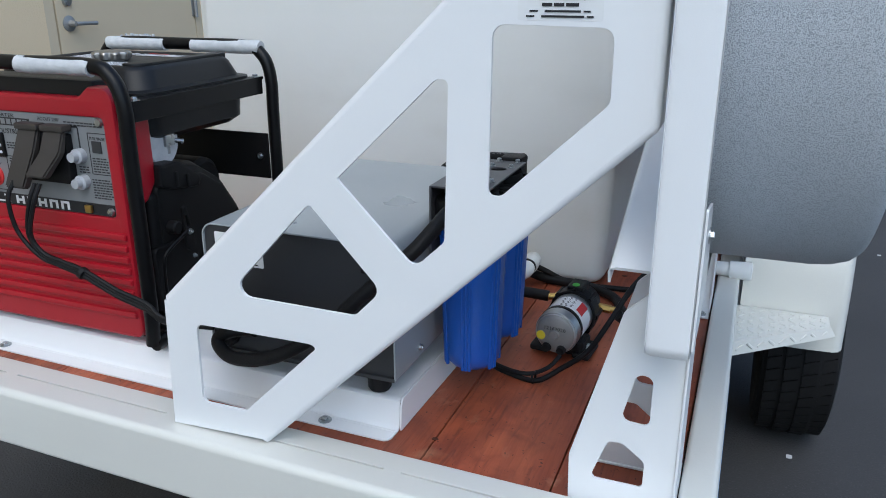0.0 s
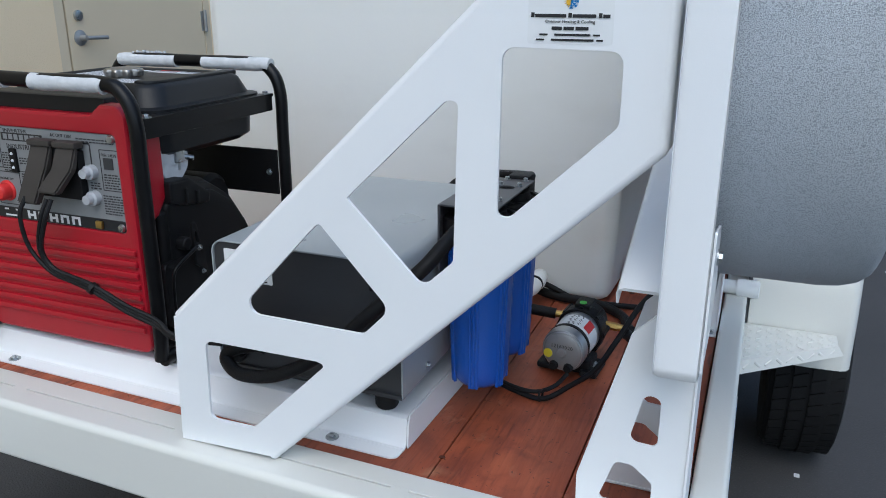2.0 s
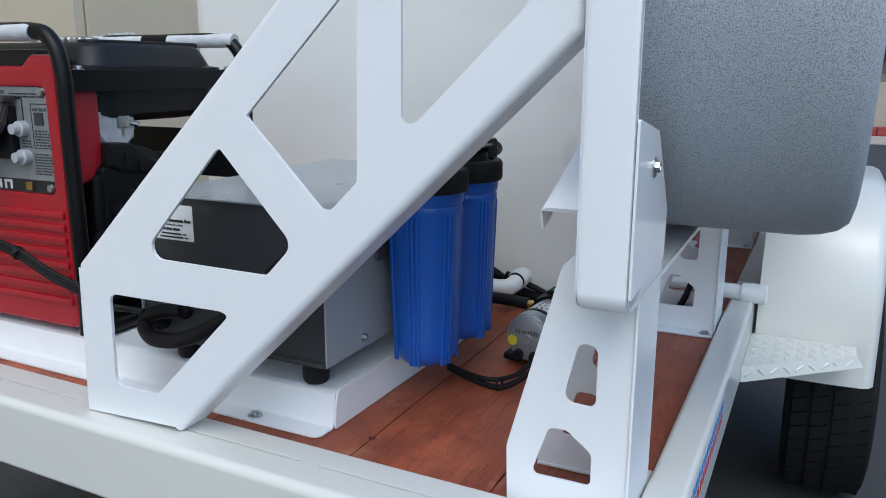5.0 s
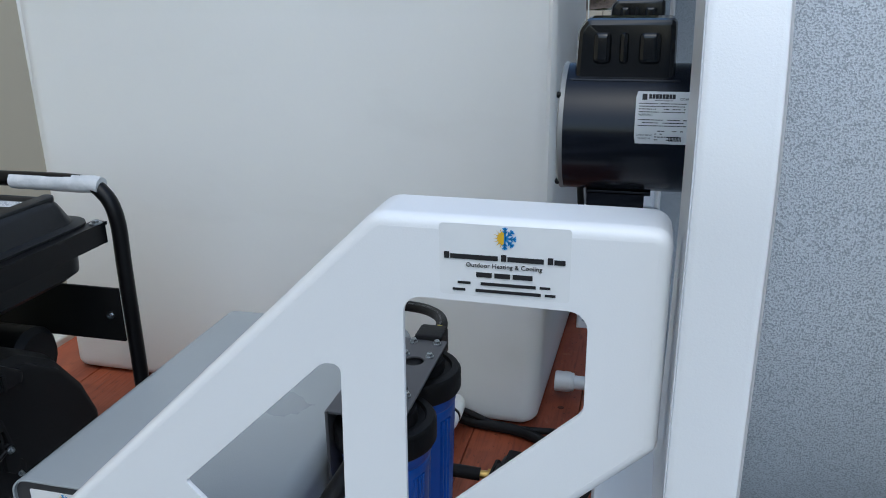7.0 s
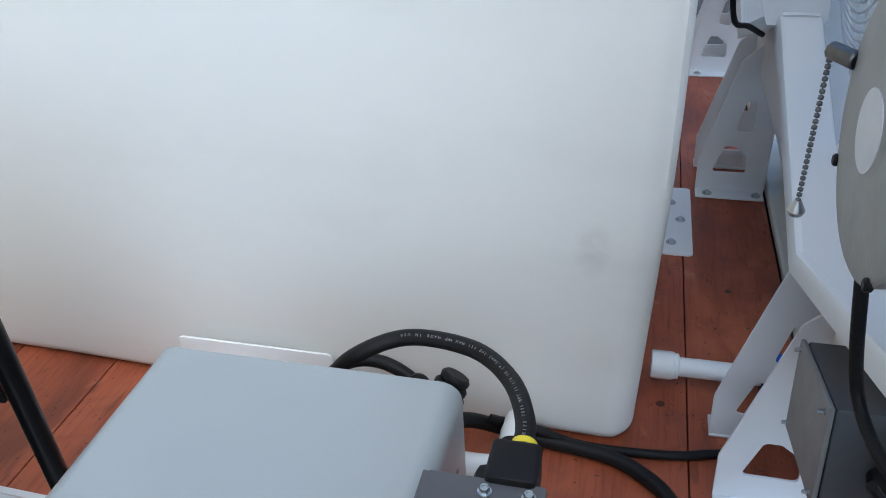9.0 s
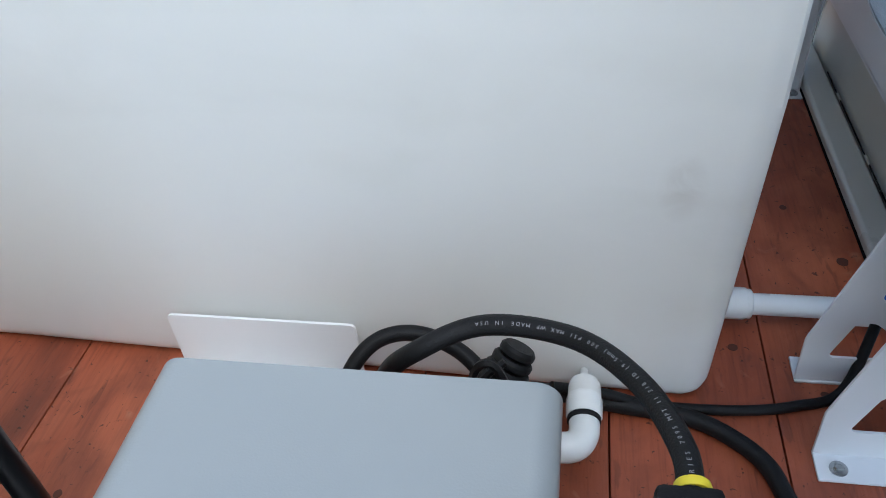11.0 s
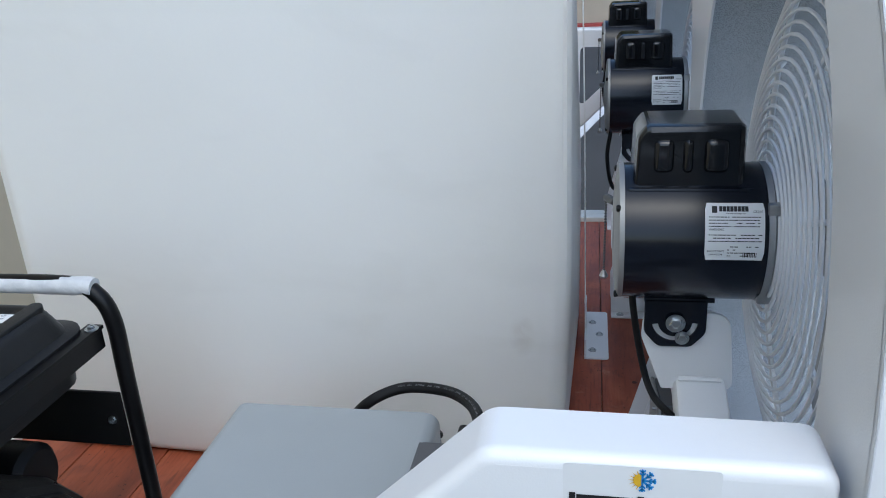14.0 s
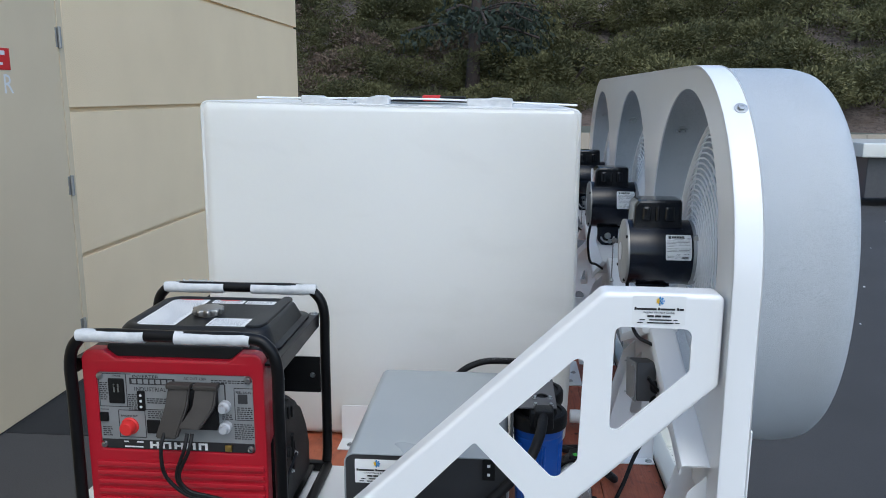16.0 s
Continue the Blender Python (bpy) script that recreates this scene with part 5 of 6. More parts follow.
def pump_cabinet():
    root = empty("pump_cabinet", at(-0.51, 1.22, 0.614), label="grey sheet-metal pump cabinet with a dark front", category="cabinet")
    x0, x1, y0, y1, z0, z1 = -0.681, -0.347, 0.984, 1.478, 0.661, 0.880
    outer = fillet([(x0, z0), (x1, z0), (x1, z1), (x0, z1)], [0.001, 0.001, 0.022, 0.022], 6)
    inner = fillet([(x0 + .003, z0 + .003), (x1 - .003, z0 + .003), (x1 - .003, z1 - .003), (x0 + .003, z1 - .003)], [0.001, 0.001, 0.019, 0.019], 6)
    part("hood", plate(outer, [inner], y1 - y0, 0.001, at(0, y0, 0, FRONT)), CABGREY, root)
    fr = part("front_panel", plate(inner, thick=0.004, bevel=0.0005, m=at(0, y0 + 0.004, 0, FRONT)), DARKGREY, root, "dark grey front panel")
    part("lower_lip", boxed((x0 + 0.002, y0 - 0.001, z0 - 0.001), (x1 - 0.002, y0 + 0.008, z0 + 0.006), 0.001), DARKGREY, root)
    part("back_panel", plate(inner, thick=0.004, bevel=0.0005, m=at(0, y1 - 0.006, 0, FRONT)), DARKGREY, root)
    logo_sticker(fr, at(-0.615, y0 + 0.0035, 0.840, FRONT), 0.088, 0.052)
    sw = part("power_switch", boxed((-0.399, y0 - 0.002, 0.832), (-0.373, y0 + 0.005, 0.878), 0.002), BLACKPLASTIC, fr, "black twin socket")
    for dz in (0.845, 0.864):
        part("socket_slot", boxed((-0.389, y0 - 0.0026, dz - .003), (-0.383, y0 - 0.0015, dz + .003), 0.0004), LABEL, sw)
    for x in (-0.395, -0.630):
        for y in (1.026, 1.41):
            part("rubber_foot", lathe(bmesh.new(), [(0, 0), (0.016, 0), (0.019, 0.005), (0.020, 0.040), (0, 0.040)], at(x, y, TRAY + 0.0002), 20), RUBBER, root)
    bolts(root, [((x1, 1.078, 0.678), (1, 0, 0)), ((x1, 1.42, 0.678), (1, 0, 0))], 0.0045, 0.0065, "small pan-head screw", "screw")
    part("cord_gland", rod(bmesh.new(), (-0.640, y0 + 0.012, 0.690), (-0.640, y0 - 0.018, 0.690), 0.014, 6, 0.003), RUBBER, fr)
    part("hose_fitting", rod(bmesh.new(), (-0.596, y0 + 0.012, 0.712), (-0.596, y0 - 0.012, 0.712), 0.015, 6, 0.003), BLACKPLASTIC, fr)
    part("inlet_hose", sweep(bmesh.new(), [(-0.596, y0 - 0.008, 0.712), (-0.628, 0.962, 0.708), (-0.648, 0.956, 0.692), (-0.618, 0.938, 0.680), (-0.575, 0.930, 0.683), (-0.525, 0.926, 0.699), (-0.478, 0.927, 0.725), (-0.432, 0.932, 0.760), (-0.390, 0.940, 0.803), (-0.345, 0.952, 0.846), (-0.306, 0.975, 0.885), (-0.284, 1.02, 0.918), (-0.275, 1.075, 0.935)], 0.0108, 12, 8), RUBBER, root, "thick black rubber hose")


def filter_housings():
    root = empty("water_filter", at(-0.28, 1.25, 0.61), label="pair of blue cartridge water filters on a grey bracket", category="water filter")
    for y in (1.155, 1.285):
        x = -0.274
        prof = [(0, 0.000), (0.022, 0.000), (0.036, 0.004), (0.044, 0.014), (0.0465, 0.03), (0.052, 0.225), (0.0535, 0.228), (0.0535, 0.236), (0.052, 0.239), (0.0545, 0.243), (0.0565, 0.262), (0, 0.262)]
        su = part("sump", lathe(bmesh.new(), prof, at(x, y, 0.624), 40), BLUE, root, "blue plastic filter sump")
        ribs = bmesh.new()
        for k in range(6):
            for d in (-0.13, 0, 0.13):
                a = math.radians(60 * k + 35) + d
                rod(ribs, (x + 0.0445 * math.cos(a), y + 0.0445 * math.sin(a), 0.630), (x + 0.0520 * math.cos(a), y + 0.0520 * math.sin(a), 0.850), 0.0030, 8)
        part("grip_rib", ribs, BLUE, su)
        part("cap", lathe(bmesh.new(), [(0, 0.258), (0.0600, 0.258), (0.062, 0.262), (0.062, 0.284), (0.059, 0.289), (0.05, 0.290), (0.048, 0.286), (0.040, 0.286), (0.038, 0.300), (0.02, 0.303), (0, 0.303)], at(x, y, 0.624), 40), BLACKPLASTIC, root, "black filter cap")
    part("neck", boxed((-0.296, 1.090, 0.897), (-0.256, 1.345, 0.931), 0.008), BLACKPLASTIC, root)
    hs = [circle(-0.267, 1.183, .013, 20), circle(-0.267, 1.257, .013, 20)]
    br = part("bracket", plate(fillet(rect(-0.330, 1.112, -0.238, 1.324), 0.004), hs, 0.003, 0.0006, at(0, 0, 0.935)), BRACKETGREY, root, "grey steel mounting bracket")
    part("bracket_back", boxed((-0.3335, 1.112, 0.78), (-0.3295, 1.324, 0.9345), 0.001), BRACKETGREY, br)
    bolts(br, [((x, y, 0.935), (0, 0, 1)) for y in (1.126, 1.166, 1.272, 1.311) for x in (-0.283, -0.250)], 0.0042, 0.0055, "small screw", "screw")
    for y, s in ((1.350, 1), (1.088, -1)):
        part("port", boxed((-0.286, min(y + s * .012, y - s * .03), 0.900), (-0.246, max(y + s * .012, y - s * .03), 0.9415), 0.005), BLACKPLASTIC, root)
        part("yellow_ring", lathe(bmesh.new(), [(0.008, 0), (0.0108, 0), (0.0116, 0.003), (0.0108, 0.006), (0.008, 0.006)], along((-0.262, y + s * (0.016 if s > 0 else 0.002), 0.925 if s > 0 else 0.930), (-0.262, y + s * 0.04, 0.926 if s > 0 else 0.925)), 24), YELLOW, root, "yellow fitting ring")
    root.matrix_world = at(-0.007, -0.007, 0.006) @ root.matrix_world


HOSE_OUT = [(-0.268, 1.330, 0.928), (-0.271, 1.348, 0.931), (-0.272, 1.390, 0.930), (-0.296, 1.455, 0.916), (-0.342, 1.504, 0.904), (-0.412, 1.520, 0.895), (-0.467, 1.508, 0.873), (-0.502, 1.516, 0.825), (-0.514, 1.520, 0.750), (-0.512, 1.520, 0.650)]


def hoses():
    r = empty("outlet_hose", at(-0.4, 1.48, 0.62), label="black rubber hose with white print arching behind the cabinet", category="hose")
    part("hose", sweep(bmesh.new(), HOSE_OUT, 0.0088, 14, 10), RUBBER, r)
    # white print along the crown of the hose
    words = "SERIES 7095 MPT II 3/8 ID (9.5mm) 300 PSI MAX WP MADE IN USA"
    line = curve_points(HOSE_OUT, 24)
    seg, dist = [], 0.0
    for a, b in zip(line, line[1:]):
        seg.append((dist, a, b))
        dist += (b - a).length
    bm = bmesh.new()
    s0 = 0.03
    view = Vector((-0.02, -0.55, 0.83))
    for i, ch in enumerate(words):
        s = s0 + i * 0.0042
        if ch == " ":
            continue
        for d, a, b in seg:
            if d <= s < d + (b - a).length:
                t = (b - a).normalized()
                p = a + t * (s - d)
                n = (view - t * view.dot(t)).normalized()
                up = n.cross(t)
                m = Matrix.Translation(p + n * 0.00885) @ Matrix((t, up, n)).transposed().to_4x4()
                add(bm, lettering(ch, 0.0044, m, thick=0.0001))
                break
    part("print", bm, HOSEPRINT, r, "white hose marking")
    r = empty("power_cable", at(-0.5, 1.53, 0.62), label="thin black cable looping behind the cabinet", category="cable")
    part("cable", sweep(bmesh.new(), [(-0.602, 1.575, 0.58), (-0.596, 1.604, 0.645), (-0.582, 1.628, 0.690), (-0.560, 1.652, 0.713), (-0.530, 1.664, 0.722), (-0.494, 1.666, 0.718), (-0.457, 1.658, 0.702), (-0.427, 1.636, 0.683), (-0.405, 1.615, 0.655)], 0.0092, 12, 8), RUBBER, r)
    r = empty("strainer", at(-0.39, 1.56, 0.61), label="black plastic line strainer with ribbed cap beside the tank", category="strainer")
    m = along((-0.442, 1.588, 0.650), (-0.392, 1.640, 0.742))
    part("body", lathe(bmesh.new(), [(0, 0), (0.028, 0), (0.032, 0.006), (0.032, 0.046), (0.027, 0.052), (0.027, 0.07), (0, 0.07)], m, 24), BLACKPLASTIC, r)
    cap = bmesh.new()
    for k in range(4):
        h, q = 0.066 + k * 0.0125, 0.028 - k * 0.0028
        lathe(cap, [(0, h), (q - .003, h), (q, h + .003), (q, h + .008), (q - .003, h + .0115), (0, h + .0115)], m, 24)
    part("cap", cap, BLACKPLASTIC, r, "ribbed black cap")
    part("tie", sweep(bmesh.new(), [(-0.436, 1.560, 0.760), (-0.426, 1.556, 0.800), (-0.412, 1.556, 0.806), (-0.400, 1.552, 0.785), (-0.390, 1.548, 0.745), (-0.388, 1.550, 0.70)], 0.0045, 6, 5), RUBBER, r)
    part("lead", sweep(bmesh.new(), [(-0.470, 1.560, 0.66), (-0.448, 1.575, 0.70), (-0.425, 1.59, 0.745), (-0.405, 1.60, 0.76)], 0.0045, 8, 5), RUBBER, r)
    r = empty("pipe_elbow", at(-0.317, 1.64, 0.60), label="white plastic elbow on the tank outlet", category="pipe fitting")
    part("nut", lathe(bmesh.new(), [(0, 0), (0.020, 0), (0.021, 0.003), (0.0205, 0.026), (0.018, 0.028), (0, 0.028)], along((-0.322, 1.668, 0.628), (-0.322, 1.64, 0.626)), 10), PVC, r)
    part("seal", rod(bmesh.new(), (-0.322, 1.6405, 0.6264), (-0.322, 1.6355, 0.6262), 0.0190, 20), RUBBER, r)
    part("bulkhead", lathe(bmesh.new(), [(0, 0), (0.016, 0), (0.0185, 0.006), (0.0195, 0.026), (0, 0.026)], along((-0.322, 1.692, 0.628), (-0.322, 1.66, 0.627)), 24), POLY, r, "moulded tank outlet")
    part("neck", rod(bmesh.new(), (-0.322, 1.748, 0.606), (-0.322, 1.688, 0.614), 0.0045, 12), POLY, r)
    part("elbow", sweep(bmesh.new(), [(-0.322, 1.670, 0.628), (-0.322, 1.645, 0.626), (-0.322, 1.622, 0.623), (-0.331, 1.608, 0.620), (-0.352, 1.604, 0.619), (-0.42, 1.604, 0.617)], 0.0172, 18, 6), PVC, r)
    r = empty("suction_hose", at(-0.2, 1.6, DECK), label="thick black hose lying on the deck to the pump", category="hose")
    z = DECK + 0.0135
    part("hose", sweep(bmesh.new(), [(-0.41, 1.630, 0.665), (-0.382, 1.672, 0.630), (-0.338, 1.700, 0.592), (-0.29, 1.703, z), (-0.20, 1.690, z), (-0.150, 1.664, z), (-0.118, 1.630, z), (-0.100, 1.58, z), (-0.065, 1.52, z + .004), (-0.065, 1.45, z + 0.03), (-0.085, 1.425, z + .055)], 0.0105, 12, 8), RUBBER, r)
    r = empty("deck_cable", at(-0.1, 1.68, DECK), label="thin black cable lying across the deck", category="cable")
    z = DECK + 0.008
    part("cable", sweep(bmesh.new(), [(-0.36, 1.68, 0.63), (-0.30, 1.700, 0.60), (-0.237, 1.709, z), (-0.143, 1.710, z), (-0.072, 1.723, z), (-0.013, 1.750, z + .003), (0.02, 1.80, 0.66)], 0.0065, 10, 8), RUBBER, r)
    r = empty("pump_hose", at(-0.2, 1.4, 0.66), label="black hose from the filter to the pump", category="hose")
    part("hose", sweep(bmesh.new(), [(-0.345, 1.425, 0.652), (-0.31, 1.432, 0.651), (-0.27, 1.437, 0.649), (-0.224, 1.440, 0.646)], 0.0108, 12, 6), RUBBER, r)
    part("barb", rod(rod(bmesh.new(), (-0.230, 1.440, 0.646), (-0.172, 1.443, 0.644), 0.007, 12, 0.002), (-0.212, 1.4405, 0.646), (-0.198, 1.441, 0.645), 0.010, 6), BRASS, r)
    # cable from the pump, tied, and up to the rail
    r = empty("pump_cable", at(-0.2, 1.25, DECK), label="black pump wiring tied with cable ties", category="cable")
    z = DECK + 0.006
    part("cable", sweep(bmesh.new(), [(-0.30, 1.268, z), (-0.245, 1.24, z), (-0.19, 1.228, z + .001), (-0.147, 1.238, 0.600), (-0.105, 1.242, 0.638), (-0.075, 1.258, 0.690), (-0.045, 1.295, 0.745), (-0.008, 1.350, 0.783), (0.018, 1.395, 0.812), (0.025, 1.424, 0.832)], 0.0048, 10, 8), RUBBER, r)
    part("lead", sweep(bmesh.new(), [(-0.30, 1.262, z + .009), (-0.245, 1.238, z + .008), (-0.205, 1.236, z + .008), (-0.178, 1.262, z + .012), (-0.162, 1.287, 0.598)], 0.004, 8, 8), RUBBER, r)
    part("tie", lathe(bmesh.new(), [(0.010, 0), (0.0115, 0), (0.0115, 0.004), (0.010, 0.004), (0.010, 0)], along((-0.198, 1.234, z + .003), (-0.19, 1.2335, z + .003)), 16), RUBBER, r)

def booster_pump():
    root = empty("booster_pump", at(-0.14, 1.37, DECK), label="small silver electric booster pump on a black foot", category="pump")
    p0 = Vector((-0.185, 1.305, 0.622))
    d = Vector((0.10, 0.98, 0.0)).normalized()
    m = along(p0, p0 + d)
    r = 0.041
    mo = part("motor", lathe(bmesh.new(), [(0, 0.006), (r * .9, 0.004), (r, 0.010), (r, 0.026), (r - .002, 0.027), (r - .002, 0.075), (r, 0.076), (r, 0.088), (0, 0.088)], m, 40), ALU, root, "silver motor can")
    fc = lathe(bmesh.new(), [(0, -0.003), (0.008, -0.003), (0.010, 0.0), (0.030, 0.001), (0.036, 0.004), (r * .97, 0.007), (0, 0.008)], m, 40)
    part("end_plate", fc, BELLGREY, mo)
    part("band", lathe(bmesh.new(), [(r - .0025, 0.0275), (r + .0006, 0.0275), (r + .0006, 0.0345), (r - .0025, 0.0345)], m, 40), BLACKPLASTIC, mo)
    part("rating_label", lathe(bmesh.new(), [(r - .0025, 0.034), (r - .0006, 0.034), (r - .0006, 0.087), (r - .0025, 0.087)], m, 40), LABEL, mo, "white label with red box")
    up = Vector((0, 0, 1))
    side = d.cross(up).normalized()
    bb, rb = bmesh.new(), bmesh.new()
    for k in range(12):
        for j in range(3):
            a = math.radians(70 + j * 13 + (k % 3) * 2)
            n = side * math.cos(a) + up * math.sin(a)
            q = p0 + d * (0.040 + k * 0.0033) + n * (r - .0004)
            if (k + j) % 4:
                box(bb, (-.0007, -.0018, 0), (.0007, .0018, .0003), m=Matrix.Translation(q) @ Matrix((d, n.cross(d), n)).transposed().to_4x4())
    for k in range(5):
        a = math.radians(36 + 4 * k)
        n = side * math.cos(a) + up * math.sin(a)
        q = p0 + d * 0.060 + n * (r - .0004)
        box(rb, (-.016, -.0024, 0), (.016, .0024, .0004), m=Matrix.Translation(q) @ Matrix((d, n.cross(d), n)).transposed().to_4x4())
    part("label_print", bb, INK, mo)
    part("red_box", rb, INKRED, mo)
    part("yellow_dot", lathe(bmesh.new(), [(0, -0.0005), (0.0085, -0.0005), (0.0085, 0.003), (0, 0.003)], Matrix.Translation(p0 - side * 0.026 - up * 0.006) @ m.to_3x3().to_4x4(), 20), YELLOW, mo, "yellow dot sticker")
    part("date_print", lettering("12162020", 0.0095, Matrix.Translation(p0 - d * 0.0004 + up * 0.011) @ Matrix((side, up, -d)).transposed().to_4x4(), 0.040), INK, mo)
    bz = bmesh.new()
    for s in (-0.014, 0.014):
        q = p0 + side * s - up * 0.028
        lathe(bz, [(0, 0), (0.007, 0), (0.009, 0.006), (0.009, 0.014), (0, 0.014)], Matrix.Translation(q - d * .006) @ m.to_3x3().to_4x4(), 16)
    part("grommet", bz, RUBBER, mo)
    hd = bmesh.new()
    lathe(hd, [(0, 0.088), (0.046, 0.088), (0.047, 0.092), (0.047, 0.112), (0.040, 0.118), (0.036, 0.15), (0.030, 0.156), (0, 0.156)], m, 32)
    box(hd, (-0.016, -0.020, 0), (0.016, 0.02, 0.02), 0.004, 2, Matrix.Translation(p0 + d * 0.115 + up * 0.033) @ Matrix((side, d, up)).transposed().to_4x4())
    hp = part("pump_head", hd, BLACKPLASTIC, root, "black plastic pump head")
    for k in range(8):
        a = math.radians(45 * k)
        n = side * math.cos(a) + up * math.sin(a)
        q = p0 + n * 0.044
        part("head_post", rod(bmesh.new(), q + d * 0.09, q + d * 0.124, 0.006, 8), BLACKPLASTIC, hp)
    part("green_dot", lathe(bmesh.new(), [(0, 0), (0.007, 0), (0.007, 0.001), (0, 0.001)], Matrix.Translation(p0 + d * 0.103 + up * 0.0535 - side * .0), 18), INKGREEN, hp, "green dot sticker")
    q = p0 + d * 0.135 + side * 0.03
    b = rod(bmesh.new(), q, q + side * 0.032, 0.008, 6)
    rod(b, q + side * 0.016, q + side * 0.044, 0.0065, 12, 0.001)
    part("brass_fitting", b, BRASS, hp, "brass hose fitting")
    ft = bmesh.new()
    for s in (-1, 1):
        box(ft, (-0.017, -0.03, -0.003), (0.017, 0.03, 0.010), 0.005, 2, Matrix.Translation(p0 + d * 0.055 + side * s * 0.042 + up * (DECK + 0.0035 - p0.z)) @ Matrix((side, d, up)).transposed().to_4x4())
    box(ft, (-0.045, -0.022, 0.0), (0.045, 0.022, 0.030), 0.006, 2, Matrix.Translation(p0 + d * 0.055 + up * (DECK + 0.001 - p0.z)) @ Matrix((side, d, up)).transposed().to_4x4())
    fo = part("foot", ft, RUBBER, root, "black rubber-mounted foot")
    bolts(fo, [(tuple(p0 + d * 0.055 + side * 0.047 + up * (DECK + .0135 - p0.z)), (0, 0, 1))], 0.005, 0.008)
    root.matrix_world = at(0.005, 1.311, 0.004) @ Matrix.Diagonal((1, 1.2, 1, 1)) @ at(0, -1.305, 0) @ root.matrix_world


def junction_box():
    root = empty("junction_box", at(-0.02, 1.50, 0.83), label="grey electrical box with a light grey lid and cable glands", category="junction box")
    m = at(-0.010, 1.510, 0.866) @ pose(0, 0, 0, -13, 0, 0)
    part("body", box(bmesh.new(), (-0.012, -0.068, -0.050), (0.056, 0.062, 0.048), 0.004, 2, m), BOXGREY, root, "grey plastic box")
    part("lid", box(bmesh.new(), (-0.018, -0.069, -0.051), (-0.0125, 0.063, 0.049), 0.002, 2, m), BELLGREY, root, "light grey lid")
    bolts(root, [(tuple(m @ Vector((-0.018, a, b))), (-1, 0, 0)) for a in (-.060, .054) for b in (-.042, .040)], 0.002, 0.003, "lid screw", "screw")
    for z in (0.872, 0.834):
        g = lathe(bmesh.new(), [(0, 0), (0.013, 0), (0.013, 0.006), (0.0155, 0.007), (0.0155, 0.020), (0.010, 0.028), (0, 0.028)], along((0.026, 1.449, z), (0.026, 1.42, z - .004)), 12)
        part("gland", g, RUBBER, root)
    part("cable", sweep(bmesh.new(), [(0.026, 1.424, 0.870), (0.026, 1.405, 0.872), (0.012, 1.394, 0.89), (-0.004, 1.391, 0.912)], 0.0046, 8, 6), RUBBER, root)


